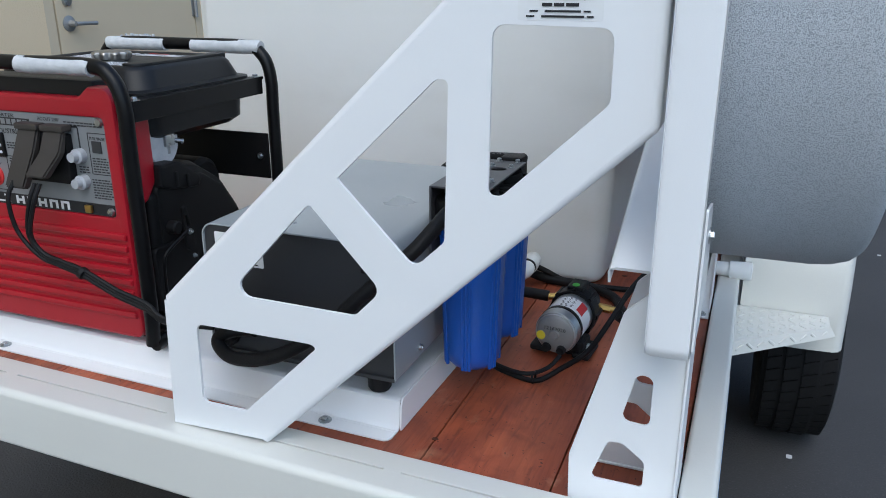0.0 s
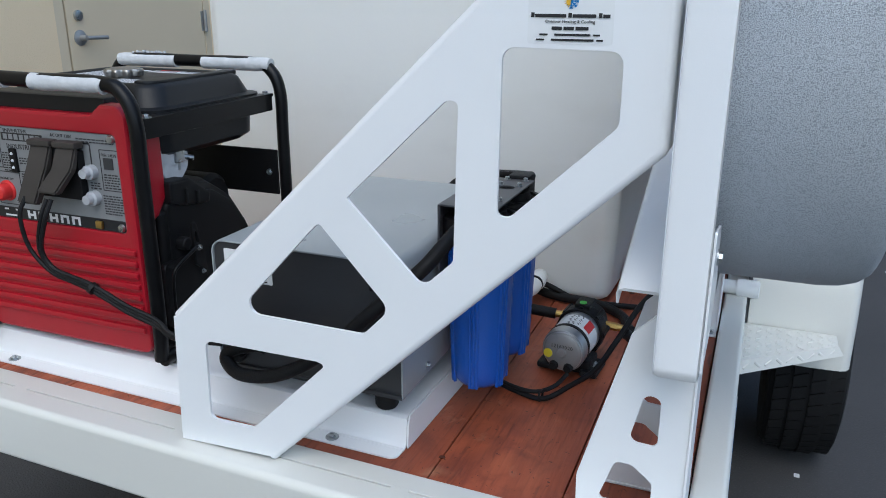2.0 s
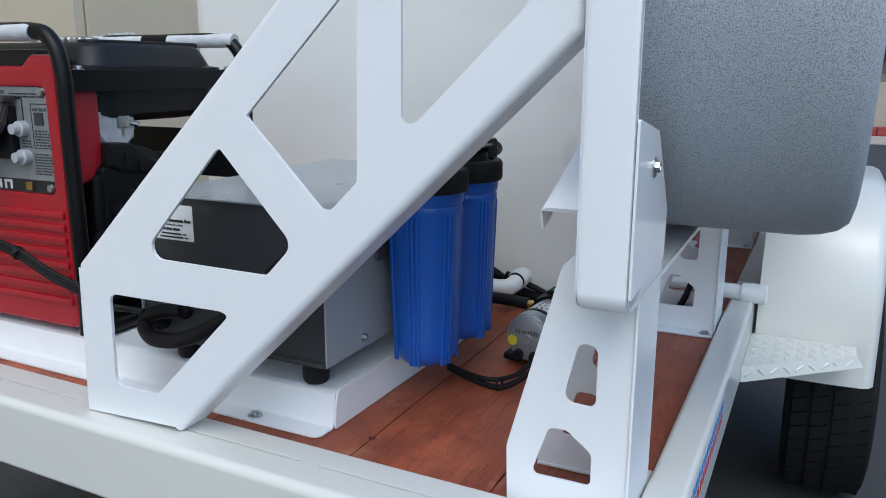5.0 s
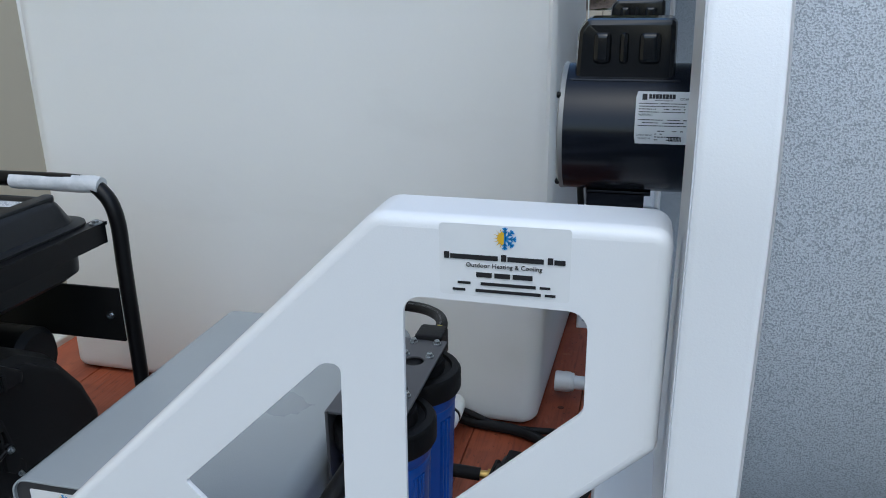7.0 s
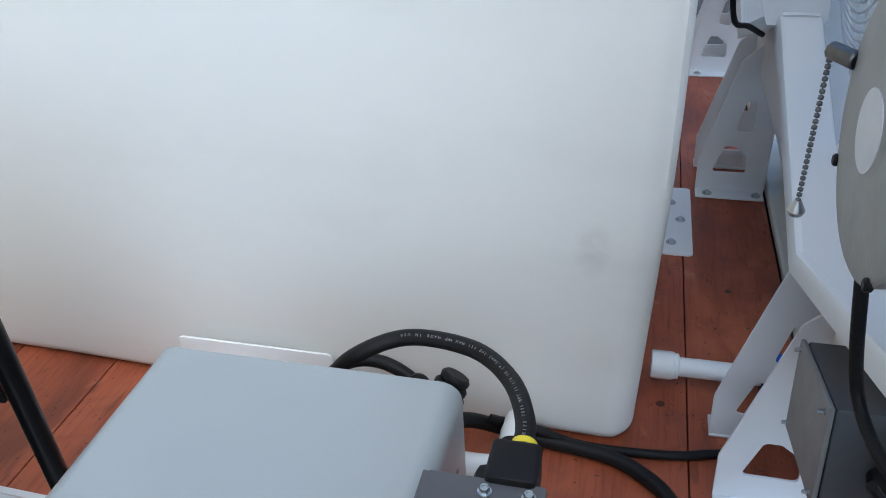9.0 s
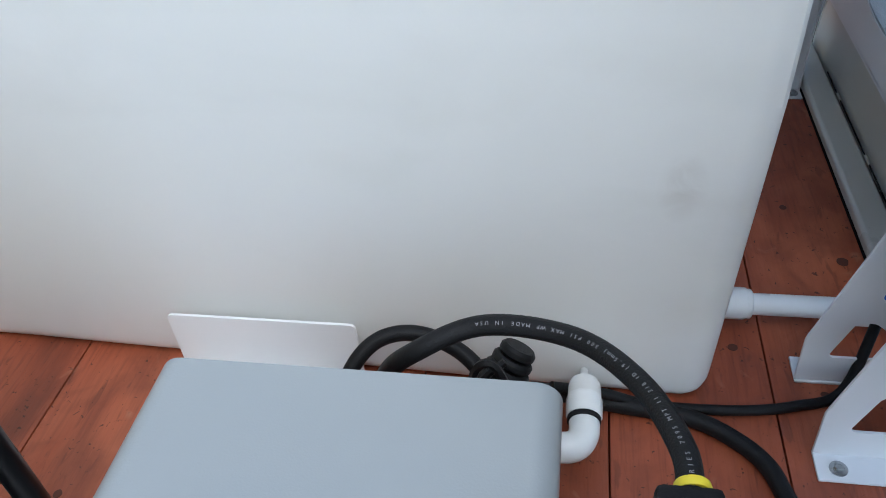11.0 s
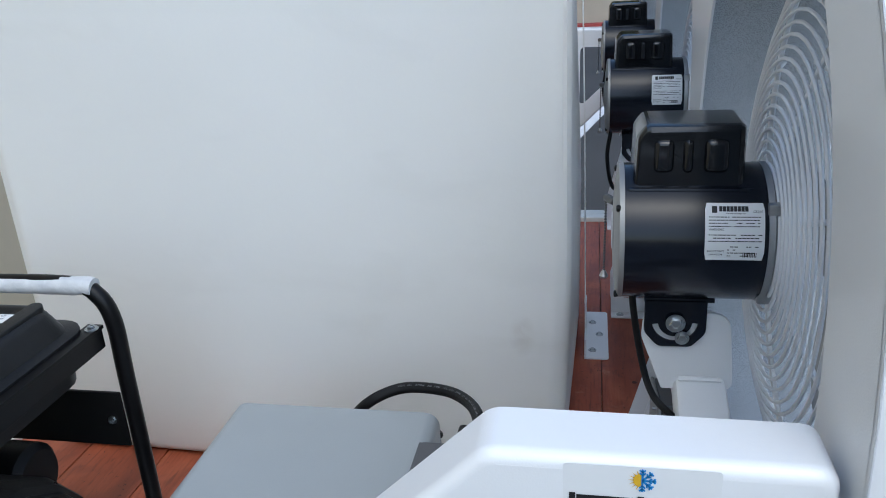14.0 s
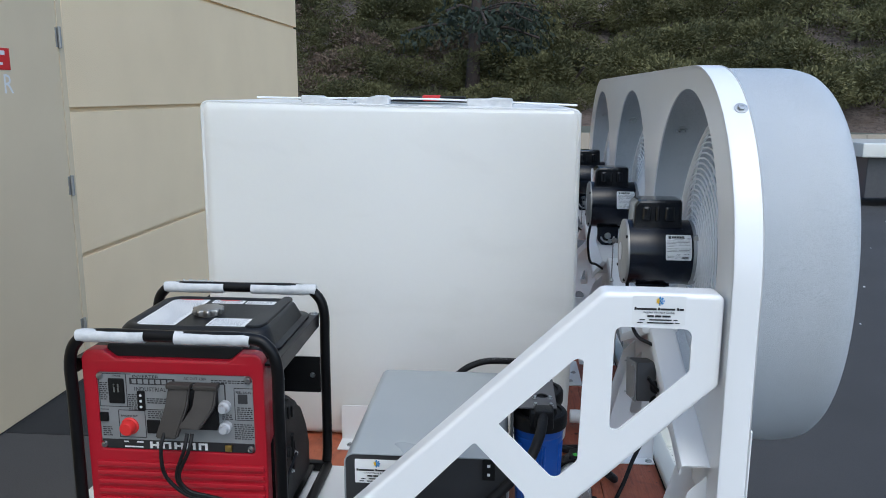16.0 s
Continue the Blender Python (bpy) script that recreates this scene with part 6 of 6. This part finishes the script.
def generator():
    root = empty("generator", at(-1.015, 1.19, 0.614), label="red and black portable generator with foam-wrapped frame", category="generator")
    X0, X1 = -1.218, -0.832
    y0 = 1.000
    # red front shell: sides wrap back, top corners swept up, window for the panel
    sh = bmesh.new()
    W = fillet([(X0, 0.628), (X1, 0.628), (X1, 1.069), (X1 - 0.050, 1.069), (X1 - 0.072, 1.052), (X0 + 0.072, 1.052), (X0 + 0.050, 1.069), (X0, 1.069)], [0.02, 0.02, 0.030, 0.008, 0.010, 0.010, 0.008, 0.030])
    P = rect(-1.187, 0.851, -0.858, 1.019)
    add(sh, plate(W, [fillet(P, 0.008)], 0.034, 0.006, at(0, y0, 0, FRONT)))
    for xx in (X1, X0 + 0.026):
        add(sh, plate(fillet([(1.026, 0.858), (1.056, 0.870), (1.080, 0.900), (1.080, 1.006), (1.072, 1.022), (1.026, 1.030)], [0.002, 0.008, 0.016, 0.008, 0.006, 0.002], 5), thick=0.026, bevel=0.005, m=at(xx, 0, 0) @ YZ))
    shell = part("front_shell", sh, RED, root, "red moulded front shell")
    part("tank_apron", boxed((X0 + 0.050, y0 + 0.014, 1.035), (X1 - 0.050, y0 + 0.075, 1.078), 0.006), TANKBLACK, root, "black apron between shell and tank")
    gr = bmesh.new()
    for i in range(8):
        z = 0.818 - i * 0.0205
        o = fillet([(X0 + 0.018, z - .0065), (X1 - 0.006, z - .0065), (X1 - 0.006, z + .0065), (X0 + 0.018, z + .0065)], 0.003)
        add(gr, plate(o, thick=0.010, bevel=0.0035, m=at(0, y0 - 0.0055, 0, FRONT)))
    part("louvre", gr, RED, shell, "red moulded louvre ribs")
    # control panel
    pl = part("control_panel", boxed((-1.188, y0 + 0.004, 0.850), (-0.857, y0 + 0.012, 1.020), 0.002), PANEL, root, "grey control panel with sockets and switches")
    part("name_strip", boxed((-1.186, y0 + 0.0025, 0.8515), (-0.859, y0 + 0.0045, 0.8715), 0.0005), INK, pl, "black name strip")
    f = at(0, y0 + 0.0022, 0, FRONT)
    for k in range(5):
        x = -1.080 + k * 0.0262
        b = [(x, 0.8617, 0.0055, 0.0150), (x + 0.014, 0.8617, 0.0055, 0.0150), (x + 0.007, 0.8617 + (0.0 if k in (0, 2) else 0.0055), 0.010, 0.0042)]
        part("name_block", bars(b, f), WHITEPRINT, pl)
    part("small_print", bars([(-1.118, 0.8565, .040, .003), (-1.134, 0.8675, .010, .003), (-1.104, 0.8675, .014, .003)], f), WHITEPRINT, pl)
    g = at(0, y0 + 0.0038, 0, FRONT)
    for txt, x, z, size, w in (("INVERTER", -1.084, 1.0120, 0.0090, 0.056), ("INDUSTRIAL", -1.075, 0.984, 0.0125, 0.068), ("AC OUT 120V", -0.978, 1.0105, 0.0085, 0.048), ("FUEL VALVE", -0.877, 0.984, 0.0075, 0.032), ("CHOKE", -1.146, 1.0120, 0.005, 0.018), ("ENGINE SW", -1.124, 0.924, 0.0055, 0.036)):
        part("word", lettering(txt, size, g @ at(x, z, 0.0002), w), INK, pl)
    md = part("model_plate", bars([(-1.070, 1.0015, 0.097, 0.0140)], g), INK, pl)
    part("model_print", bars([(-1.1085 + i * 0.0128, 1.0015, 0.0095, 0.0092) for i in range(7)], at(0, y0 + 0.0033, 0, FRONT)), PANEL, md)
    rnd = random.Random(8)
    spec = []
    for x0, x1, za, zc in ((-0.900, -0.862, 0.882, 0.915), (-0.893, -0.862, 0.928, 0.952), (-1.124, -1.106, 0.940, 0.972), (-1.184, -1.166, 0.880, 0.902), (-1.184, -1.170, 0.960, 1.000), (-0.945, -0.865, 1.004, 1.012), (-1.084, -1.045, .955, .966), (-1.084, -1.05, .922, .936), (-0.925, -0.905, .925, .934)):
        z = za
        while z < zc:
            x = x0
            while x < x1:
                w = rnd.uniform(.003, .009)
                spec.append((x + w / 2, z, w * .8, 0.0022))
                x += w + .001
            z += 0.0045
    part("panel_print", bars(spec, g), INK, pl)["kind"] = "stuff"
    lines = [(-0.965, 1.0015, 0.098, .0030), (-1.013, 0.996, .0026, .010), (-0.916, 0.983, .0026, .034), (-0.930, 0.9085, .018, .0026), (-1.150, .9445, .070, .0014), (-1.185, .981, .0014, .072), (-1.126, .981, .0014, .072), (-1.150, 1.0165, .070, .0014), (-1.176, .9375, .018, .0014), (-1.147, .907, .0014, .060), (-1.090, .907, .0014, .060), (-1.118, .877, .056, .0014), (-1.118, .937, .056, .0014), (-0.8965, .958, .0014, .070), (-0.877, .993, .038, .0014), (-0.877, .9235, .038, .0014), (-1.066, .940, .044, .0014)]
    for one in lines:
        part("panel_rule", bars([one], g), INK, pl)
    part("socket", boxed((-1.164, y0 - 0.001, 0.952), (-1.130, y0 + 0.005, 1.007), 0.006), BLACKPLASTIC, pl)
    for dx in (-1.152, -1.143):
        part("pin", boxed((dx, y0 - .002, 0.978), (dx + .003, y0, 0.996)), ZINC, pl)
    part("lamp_block", boxed((-1.103, y0 - 0.001, 0.938), (-1.087, y0 + 0.005, 0.981), 0.002), BLACKPLASTIC, pl)
    for k in range(3):
        part("lamp", lathe(bmesh.new(), [(0, 0), (0.003, 0), (0.002, 0.002), (0, 0.002)], at(-1.095, y0 - .001, 0.947 + k * .0125, pose(0, 0, 0, 90, 0, 0)), 10), SILVERLABEL, pl)
    part("twin_socket", boxed((-1.086, y0 - 0.001, 0.888), (-1.058, y0 + 0.005, 0.918), 0.002), BLACKPLASTIC, pl)
    part("switch", boxed((-1.186, y0 - .002, 0.912), (-1.168, y0 + .004, 0.932), 0.002), BLACKPLASTIC, pl)
    part("fuel_symbol", boxed((-0.889, y0 + .0015, 0.960), (-0.869, y0 + .004, 0.980), 0.001), DARKGREY, pl)
    part("stop_button", lathe(bmesh.new(), [(0, -0.018), (0.012, -0.018), (0.0155, -0.013), (0.0155, 0.0), (0.019, 0.002), (0.019, 0.006), (0, 0.006)], at(-1.124, y0, 0.902, pose(0, 0, 0, -90, 0, 0)), 24), INKRED, pl, "red engine switch")
    for z in (0.954, 0.909):
        part("breaker", lathe(bmesh.new(), [(0, -0.020), (0.008, -0.020), (0.009, -0.010), (0.0125, -0.008), (0.0125, 0.004), (0, 0.004)], at(-0.916, y0, z, pose(0, 0, 0, -90, 0, 0)), 20), INKGREY, pl, "clear-capped breaker button")
    for x in (-1.181, -0.866):
        for z in (0.860, 1.012):
            part("screw", lathe(bmesh.new(), [(0, -0.005), (0.006, -0.004), (0.0075, 0.0), (0, 0.002)], at(x, y0 + 0.002, z, pose(0, 0, 0, -90, 0, 0)), 12), ZINC, pl)
    part("ground_post", boxed((-0.920, y0 - 0.004, 0.855), (-0.905, y0 + .002, 0.869), 0.002), BRASS, pl)
    # sockets with hanging rubber covers, plugs and cords
    part("socket_block", boxed((-1.030, y0 - 0.012, 0.905), (-0.930, y0 + 0.004, 0.990), 0.003), BLACKPLASTIC, pl)
    for top, bot, low in (((-1.028, -0.983), (-1.049, -1.005), 0.899), ((-0.971, -0.927), (-1.000, -0.956), 0.921)):
        c = bmesh.new()
        v = []
        for zz, yy, (xa, xb), th in ((1.000, y0 - 0.016, top, 0.008), (0.962, y0 - 0.030, (top[0] - .003, top[1] - .002), 0.014), (low, y0 - 0.046, bot, 0.016)):
            v.append([c.verts.new(q) for q in ((xa, yy - .0, zz), (xb, yy, zz), (xb, yy + th, zz - .004), (xa, yy + th, zz - .004))])
        for a, b in zip(v, v[1:]):
            for i in range(4):
                c.faces.new((a[i], a[(i + 1) % 4], b[(i + 1) % 4], b[i]))
        c.faces.new(v[0][::-1])
        c.faces.new(v[-1])
        bmesh.ops.recalc_face_normals(c, faces=c.faces)
        bmesh.ops.bevel(c, geom=c.edges[:], offset=0.003, segments=2, affect="EDGES")
        part("plug_cover", c, COVERGREY, pl, "grey-black rubber plug cover")
        part("cover_hood", boxed((top[0] - .003, y0 - 0.022, 0.995), (top[1] + .003, y0, 1.006), 0.003), COVERGREY, pl)
    for k, (x, end) in enumerate(((-1.030, 0.0), (-0.982, 0.007), (-0.972, 0.012))):
        part("cord", sweep(bmesh.new(), [(x, y0 - 0.040, 0.910), (x - .003, y0 - 0.055, 0.880), (x * .5 - .515, y0 - 0.050, 0.822), (-0.994 + end * .6, y0 - 0.045, 0.780 + end * .7), (-0.950, y0 - 0.042, 0.766 + end * .8), (-0.903, y0 - 0.040, 0.752 + end), (-0.841, y0 - 0.036, 0.724 + end), (-0.785, y0 - 0.032, 0.706 + end), (-0.745, y0 - 0.036, 0.692 + end * .5), (-0.66, y0 - 0.022, 0.690)], 0.0040, 8, 8), RUBBER, root, "black power cord")
    part("cord_tie", rod(bmesh.new(), (-0.911, y0 - .040, 0.761), (-0.904, y0 - 0.040, 0.757), 0.011, 10), RUBBER, root)
    # fuel tank with a flat top, rim and lower bowl
    tk = bmesh.new()
    def slab(inset, z, s):
        return [s.verts.new((x, y, z)) for x, y in fillet([(-1.203 + inset, 1.078 + inset), (-0.838 - inset, 1.078 + inset), (-0.838 - inset, 1.385 - inset), (-1.203 + inset, 1.385 - inset)], max(0.006, 0.045 - inset * 0.3), 5)]
    rings = [slab(i, z, tk) for i, z in ((0.05, 0.956), (0.020, 0.960), (0.004, 0.972), (0.0, 1.040), (-0.012, 1.042), (-0.012, 1.050), (0.003, 1.053), (0.016, 1.082), (0.023, 1.0895), (0.031, 1.0915), (0.037, 1.0900), (0.042, 1.0866), (0.12, 1.0866))]
    for a, b in zip(rings, rings[1:]):
        for i in range(len(a)):
            j = (i + 1) % len(a)
            tk.faces.new((a[i], a[j], b[j], b[i]))
    tk.faces.new(rings[0][::-1])
    tk.faces.new(rings[-1])
    bmesh.ops.recalc_face_normals(tk, faces=tk.faces)
    tank = part("fuel_tank", tk, TANKBLACK, root, "black fuel tank", sharp=30)
    cap = bmesh.new()
    rings = []
    for h, r0, k in ((0.0, 0.027, 0), (0.006, 0.027, 0), (0.008, 0.032, 1), (0.017, 0.034, 1), (0.021, 0.032, 0.8), (0.023, 0.024, 0), (0.024, 0.010, 0)):
        rings.append([cap.verts.new((-1.026 + (r0 + k * 0.0032 * math.cos(10 * a)) * math.cos(a), 1.217 + (r0 + k * 0.0032 * math.cos(10 * a)) * math.sin(a), 1.082 + h)) for a in [2 * math.pi * i / 80 for i in range(80)]])
    for a, b in zip(rings, rings[1:]):
        for i in range(80):
            cap.faces.new((a[i], a[(i + 1) % 80], b[(i + 1) % 80], b[i]))
    cap.faces.new(rings[-1])
    bmesh.ops.recalc_face_normals(cap, faces=cap.faces)
    part("fuel_cap", cap, CAPMETAL, tank, "scalloped metal fuel cap")
    def tank_label(x0, y0_, x1, y1_, rows, red=False):
        lb = part("label", boxed((x0, y0_, 1.0868), (x1, y1_, 1.0876)), LABEL, tank, "white warning label")
        sp = []
        for r in range(rows):
            yy = y1_ - (r + .8) * (y1_ - y0_) / (rows + .6)
            x = x0 + .004
            while x < x1 - .01:
                w = rnd.uniform(.002, .008)
                if x + w < x1 - .003:
                    sp.append((x + w / 2, yy, w * .85, (y1_ - y0_) / rows * .22))
                x += w + .0012
        part("text_print", bars(sp, at(0, 0, 1.0876)), INKPALE, lb)
        if red:
            part("warning_bar", bars([((x0 + x1) / 2, y1_ - .004, (x1 - x0) * .6, .004)], at(0, 0, 1.0882)), INKRED, lb)
    tank_label(-1.158, 1.126, -1.068, 1.340, 26, True)
    tank_label(-1.055, 1.312, -0.978, 1.340, 5, True)
    tank_label(-0.972, 1.310, -0.900, 1.336, 5)
    tank_label(-1.000, 1.128, -0.912, 1.186, 8)
    for xx in (X1 + 0.009, X0 - 0.009):
        part("side_bar", boxed((xx - 0.012, 1.01, 1.040), (xx + 0.013, 1.395, 1.046), 0.001), BLACKPIPE, root)
        part("side_bar_web", boxed((xx - (0.012 if xx < -1 else -0.009), 1.015, 1.012), (xx + (-0.009 if xx < -1 else 0.013), 1.39, 1.041), 0.001), BLACKPIPE, root)
    bolts(root, [((X1 + 0.014, 1.035, 1.046), (0, 0, 1)), ((X1 + 0.014, 1.378, 1.046), (0, 0, 1)), ((X0 - .014, 1.378, 1.046), (0, 0, 1))], 0.006, 0.010)
    # two tube hoops with foam sleeves
    for k, y in enumerate((0.993, 1.408)):
        xa, xb, zt2 = -1.236, -0.801, 1.104
        pts = [(xa + .004, y, 0.628), (xa, y, 0.70), (xa, y, 0.95), (xa, y, zt2 - 0.06), (xa + 0.018, y, zt2 - 0.016), (xa + 0.06, y, zt2), (-1.017, y, zt2), (xb - 0.06, y, zt2), (xb - 0.018, y, zt2 - 0.016), (xb, y, zt2 - 0.06), (xb, y, 0.95), (xb, y, 0.70), (xb - .004, y, 0.628)]
        hp = part("hoop", sweep(bmesh.new(), pts, 0.0125, 14, 5), BLACKPIPE, root, "black tubular frame hoop")
        for a, b in (((-1.214, -1.072), (-1.008, -0.854)) if k == 0 else ((-1.210, -1.056), (-0.985, -0.820))):
            fm = bmesh.new()
            line = []
            n = 14
            for i in range(n + 1):
                x = a + (b - a) * i / n
                dip = 0.002 if (i == 0 and a < -1.1) or (i == n and b > -0.9) else 0
                line.append((x, y - 0.001, zt2 - dip - 0.002))
            sweep(fm, line, 0.0140, 14, 1)
            for v in fm.verts:
                v.co += Vector((0, 0.0010, 0.0010)) * noise.noise(v.co * 90) + Vector((0, .0010, .0010)) * noise.noise(v.co * 25)
            if k == 1 and a < -1.1:
                for i in range(26):
                    x = rnd.uniform(a + .03, b - .03)
                    box(fm, (x, y - .003, zt2 + .006), (x + rnd.uniform(.002, .005), y + .002, zt2 + .0135 + rnd.uniform(0, .005)), 0.0008, 1)
            part("foam_sleeve", fm, FOAM, hp, "torn white foam sleeve")
    for yb in (1.030, 1.390):
        part("base_bar", boxed((-1.231, yb, 0.6145), (-0.801, yb + 0.024, 0.640), 0.006), BLACKPIPE, root)
    for xx in (-1.231, -0.801):
        part("skid", sweep(bmesh.new(), [(xx, 0.993, 0.628), (xx, 1.2, 0.628), (xx, 1.402, 0.628)], 0.0125, 12, 2), BLACKPIPE, root)
    part("base_plate", boxed((-1.20, 1.02, 0.632), (-0.83, 1.38, 0.640), 0.002), BLACKPIPE, root)
    part("rear_plate", boxed((-1.21, 1.396, 0.832), (-0.812, 1.402, 0.928), 0.002), BLACKPLASTIC, root, "black rear cross plate")
    bolts(root, [((-0.832, 1.3955, 0.880), (0, -1, 0)), ((-0.86, 1.37, 0.640), (0, 0, 1)), ((-0.87, 1.33, .640), (0, 0, 1))], 0.005, 0.007)
    # engine body: rounded black shroud, silver bits, fuel valve
    prof = fillet([(1.050, 0.645), (1.345, 0.645), (1.345, 0.735), (1.318, 0.800), (1.270, 0.866), (1.205, 0.908), (1.150, 0.920), (1.075, 0.926), (1.050, 0.905)], [.01, .02, .04, .04, .05, .05, .03, .02, .02], 6)
    shroud = part("engine_shroud", plate(prof, thick=0.30, bevel=0.030, m=at(-0.832, 0, 0) @ YZ), BLACKPLASTIC, root, "black rounded engine shroud")
    inner = [(1.195 + (a - 1.195) * 0.86, 0.76 + (b - 0.76) * 0.86) for a, b in prof]
    part("recoil_cover", plate(inner, thick=0.02, bevel=0.009, m=at(-0.826, 0, 0) @ YZ), BLACKPLASTIC, shroud)
    part("muffler", rod(bmesh.new(), (-1.0, 1.30, 0.84), (-0.9, 1.30, 0.84), 0.05, 20, 0.01), BLACKPLASTIC, root)
    part("air_cleaner", lathe(bmesh.new(), [(0, 0), (0.040, 0), (0.044, 0.004), (0.044, 0.030), (0.041, 0.032), (0.041, 0.036), (0.044, 0.038), (0.044, 0.098), (0.038, 0.104), (0, 0.104)], at(-0.955, 1.130, 0.955, pose(0, 0, 0, 0, 90, 0)), 28), FOAM, root, "pale grey ribbed canister")
    part("carburettor", box(boxed((-0.905, 1.145, 0.925), (-0.868, 1.185, 0.955), 0.006), (-0.93, 1.12, 0.905), (-0.865, 1.16, .932), 0.006), ALU, root)
    part("fuel_valve", rod(box(rod(bmesh.new(), (-0.858, 1.142, 0.992), (-0.858, 1.142, 0.932), 0.008, 12, .002), (-0.870, 1.130, 0.948), (-0.846, 1.156, 0.970), 0.003), (-0.858, 1.15, 0.958), (-0.842, 1.172, 0.952), 0.005, 10, .001), ZINC, root, "steel fuel valve")
    part("fuel_line", sweep(bmesh.new(), [(-0.860, 1.135, 0.945), (-0.872, 1.10, 0.940), (-0.90, 1.085, 0.942)], 0.004, 8, 5), RUBBER, root)
    part("side_cover", boxed((-0.862, 1.056, 0.665), (-0.830, 1.135, 0.880), 0.012, 3), BLACKPLASTIC, root, "black side cover")
    # air-intake hood over the shroud, with its slots
    hood = part("intake_hood", plate(fillet([(1.074, 0.890), (1.100, 0.880), (1.178, 0.868), (1.184, 0.886), (1.130, 0.925), (1.076, 0.928)], [.004, .01, .006, .008, .02, .006], 4), thick=0.060, bevel=0.005, m=at(-0.818, 0, 0) @ YZ), BLACKPLASTIC, shroud, "black slotted intake hood")
    for k in range(2):
        y, z = 1.110 + k * 0.030, 0.894 - k * 0.0075
        part("slot_rib", box(bmesh.new(), (-0.8185, y, z - 0.012), (-0.8145, y + 0.007, z + 0.016 - k * 0.003), 0.0015), BLACKPLASTIC, root)
    for yy in (1.205, 1.262):
        part("shroud_seam", sweep(bmesh.new(), [(-0.833, yy - 0.030, 0.690), (-0.830, yy - 0.014, 0.76), (-0.836, yy, 0.82), (-0.846, yy + 0.004, 0.862)], 0.0022, 6, 5), RUBBER, root)
    part("gear_cover", plate(fillet([(1.045, 0.660), (1.150, 0.660), (1.160, 0.755), (1.120, 0.785), (1.045, 0.785)], 0.012, 4), thick=0.014, bevel=0.004, m=at(-0.822, 0, 0) @ YZ), BLACKPLASTIC, root, "black lower cover")
    bolts(root, [((-0.822, 1.056, 0.672), (1, 0, 0)), ((-0.822, 1.140, 0.672), (1, 0, 0)), ((-0.822, 1.144, 0.742), (1, 0, 0))], 0.003, 0.0045, "small cover screw", "screw")
    lever = plate(fillet([(1.108, 0.846), (1.118, 0.848), (1.136, 0.770), (1.124, 0.756), (1.110, 0.768)], 0.004, 3), [fillet([(1.1125, 0.830), (1.116, 0.830), (1.122, 0.806), (1.1145, 0.806)], 0.002, 3)], 0.007, 0.0015, at(-0.806, 0, 0) @ YZ)
    rod(lever, (-0.835, 1.118, 0.800), (-0.806, 1.118, 0.800), 0.008, 12, 0.001)
    rod(lever, (-0.830, 1.094, 0.812), (-0.808, 1.094, 0.812), 0.012, 16, 0.002)
    lt = part("latch", lever, BLACKPLASTIC, root, "black cover latch")
    bolts(lt, [((-0.806, 1.120, 0.798), (1, 0, 0))], 0.004, 0.006)
    part("shoulder", plate(fillet([(-0.890, 1.362), (-0.888, 1.24), (-0.905, 1.205), (-0.905, 1.108), (-0.872, 1.108), (-0.864, 1.14), (-0.864, 1.35), (-0.874, 1.362)], [.01, .02, .02, .006, .02, .02, .012, .01], 5), thick=0.010, bevel=0.003, m=at(0, 0, 1.0955)), TANKBLACK, tank, sharp=30)
    root.matrix_world = at(-0.015, 0.004, 0.008) @ root.matrix_world
    part("wire_bail", sweep(bmesh.new(), [(-0.822, 1.046, 0.665), (-0.820, 1.046, 0.745), (-0.819, 1.049, 0.778), (-0.818, 1.066, 0.792), (-0.815, 1.112, 0.812)], 0.0030, 8, 5), BLACKPIPE, root)


ground()
building()
slope()
trailer()
fan_frame()
brace(0.870)
brace(3.275, False)
for y in FANS:
    fan(y)
motor_rail()
support_leg(0.925, 0.008)
support_leg(1.660, 0.008)
support_leg(2.495, 0.008)
support_leg(3.207, 0.008, False)
water_tank()
tank_straps()
tank_brackets()
drain_pipe()
base_tray()
pump_cabinet()
filter_housings()
hoses()
booster_pump()
junction_box()
generator()
shrubs()
tree(-1.13, 16.5, 6.0, 21, 0.3)
tree(-3.6, 20.5, 7.0, 22)
tree(5.5, 22.5, 7.0, 23, -0.4)
far_trailer()
deck()
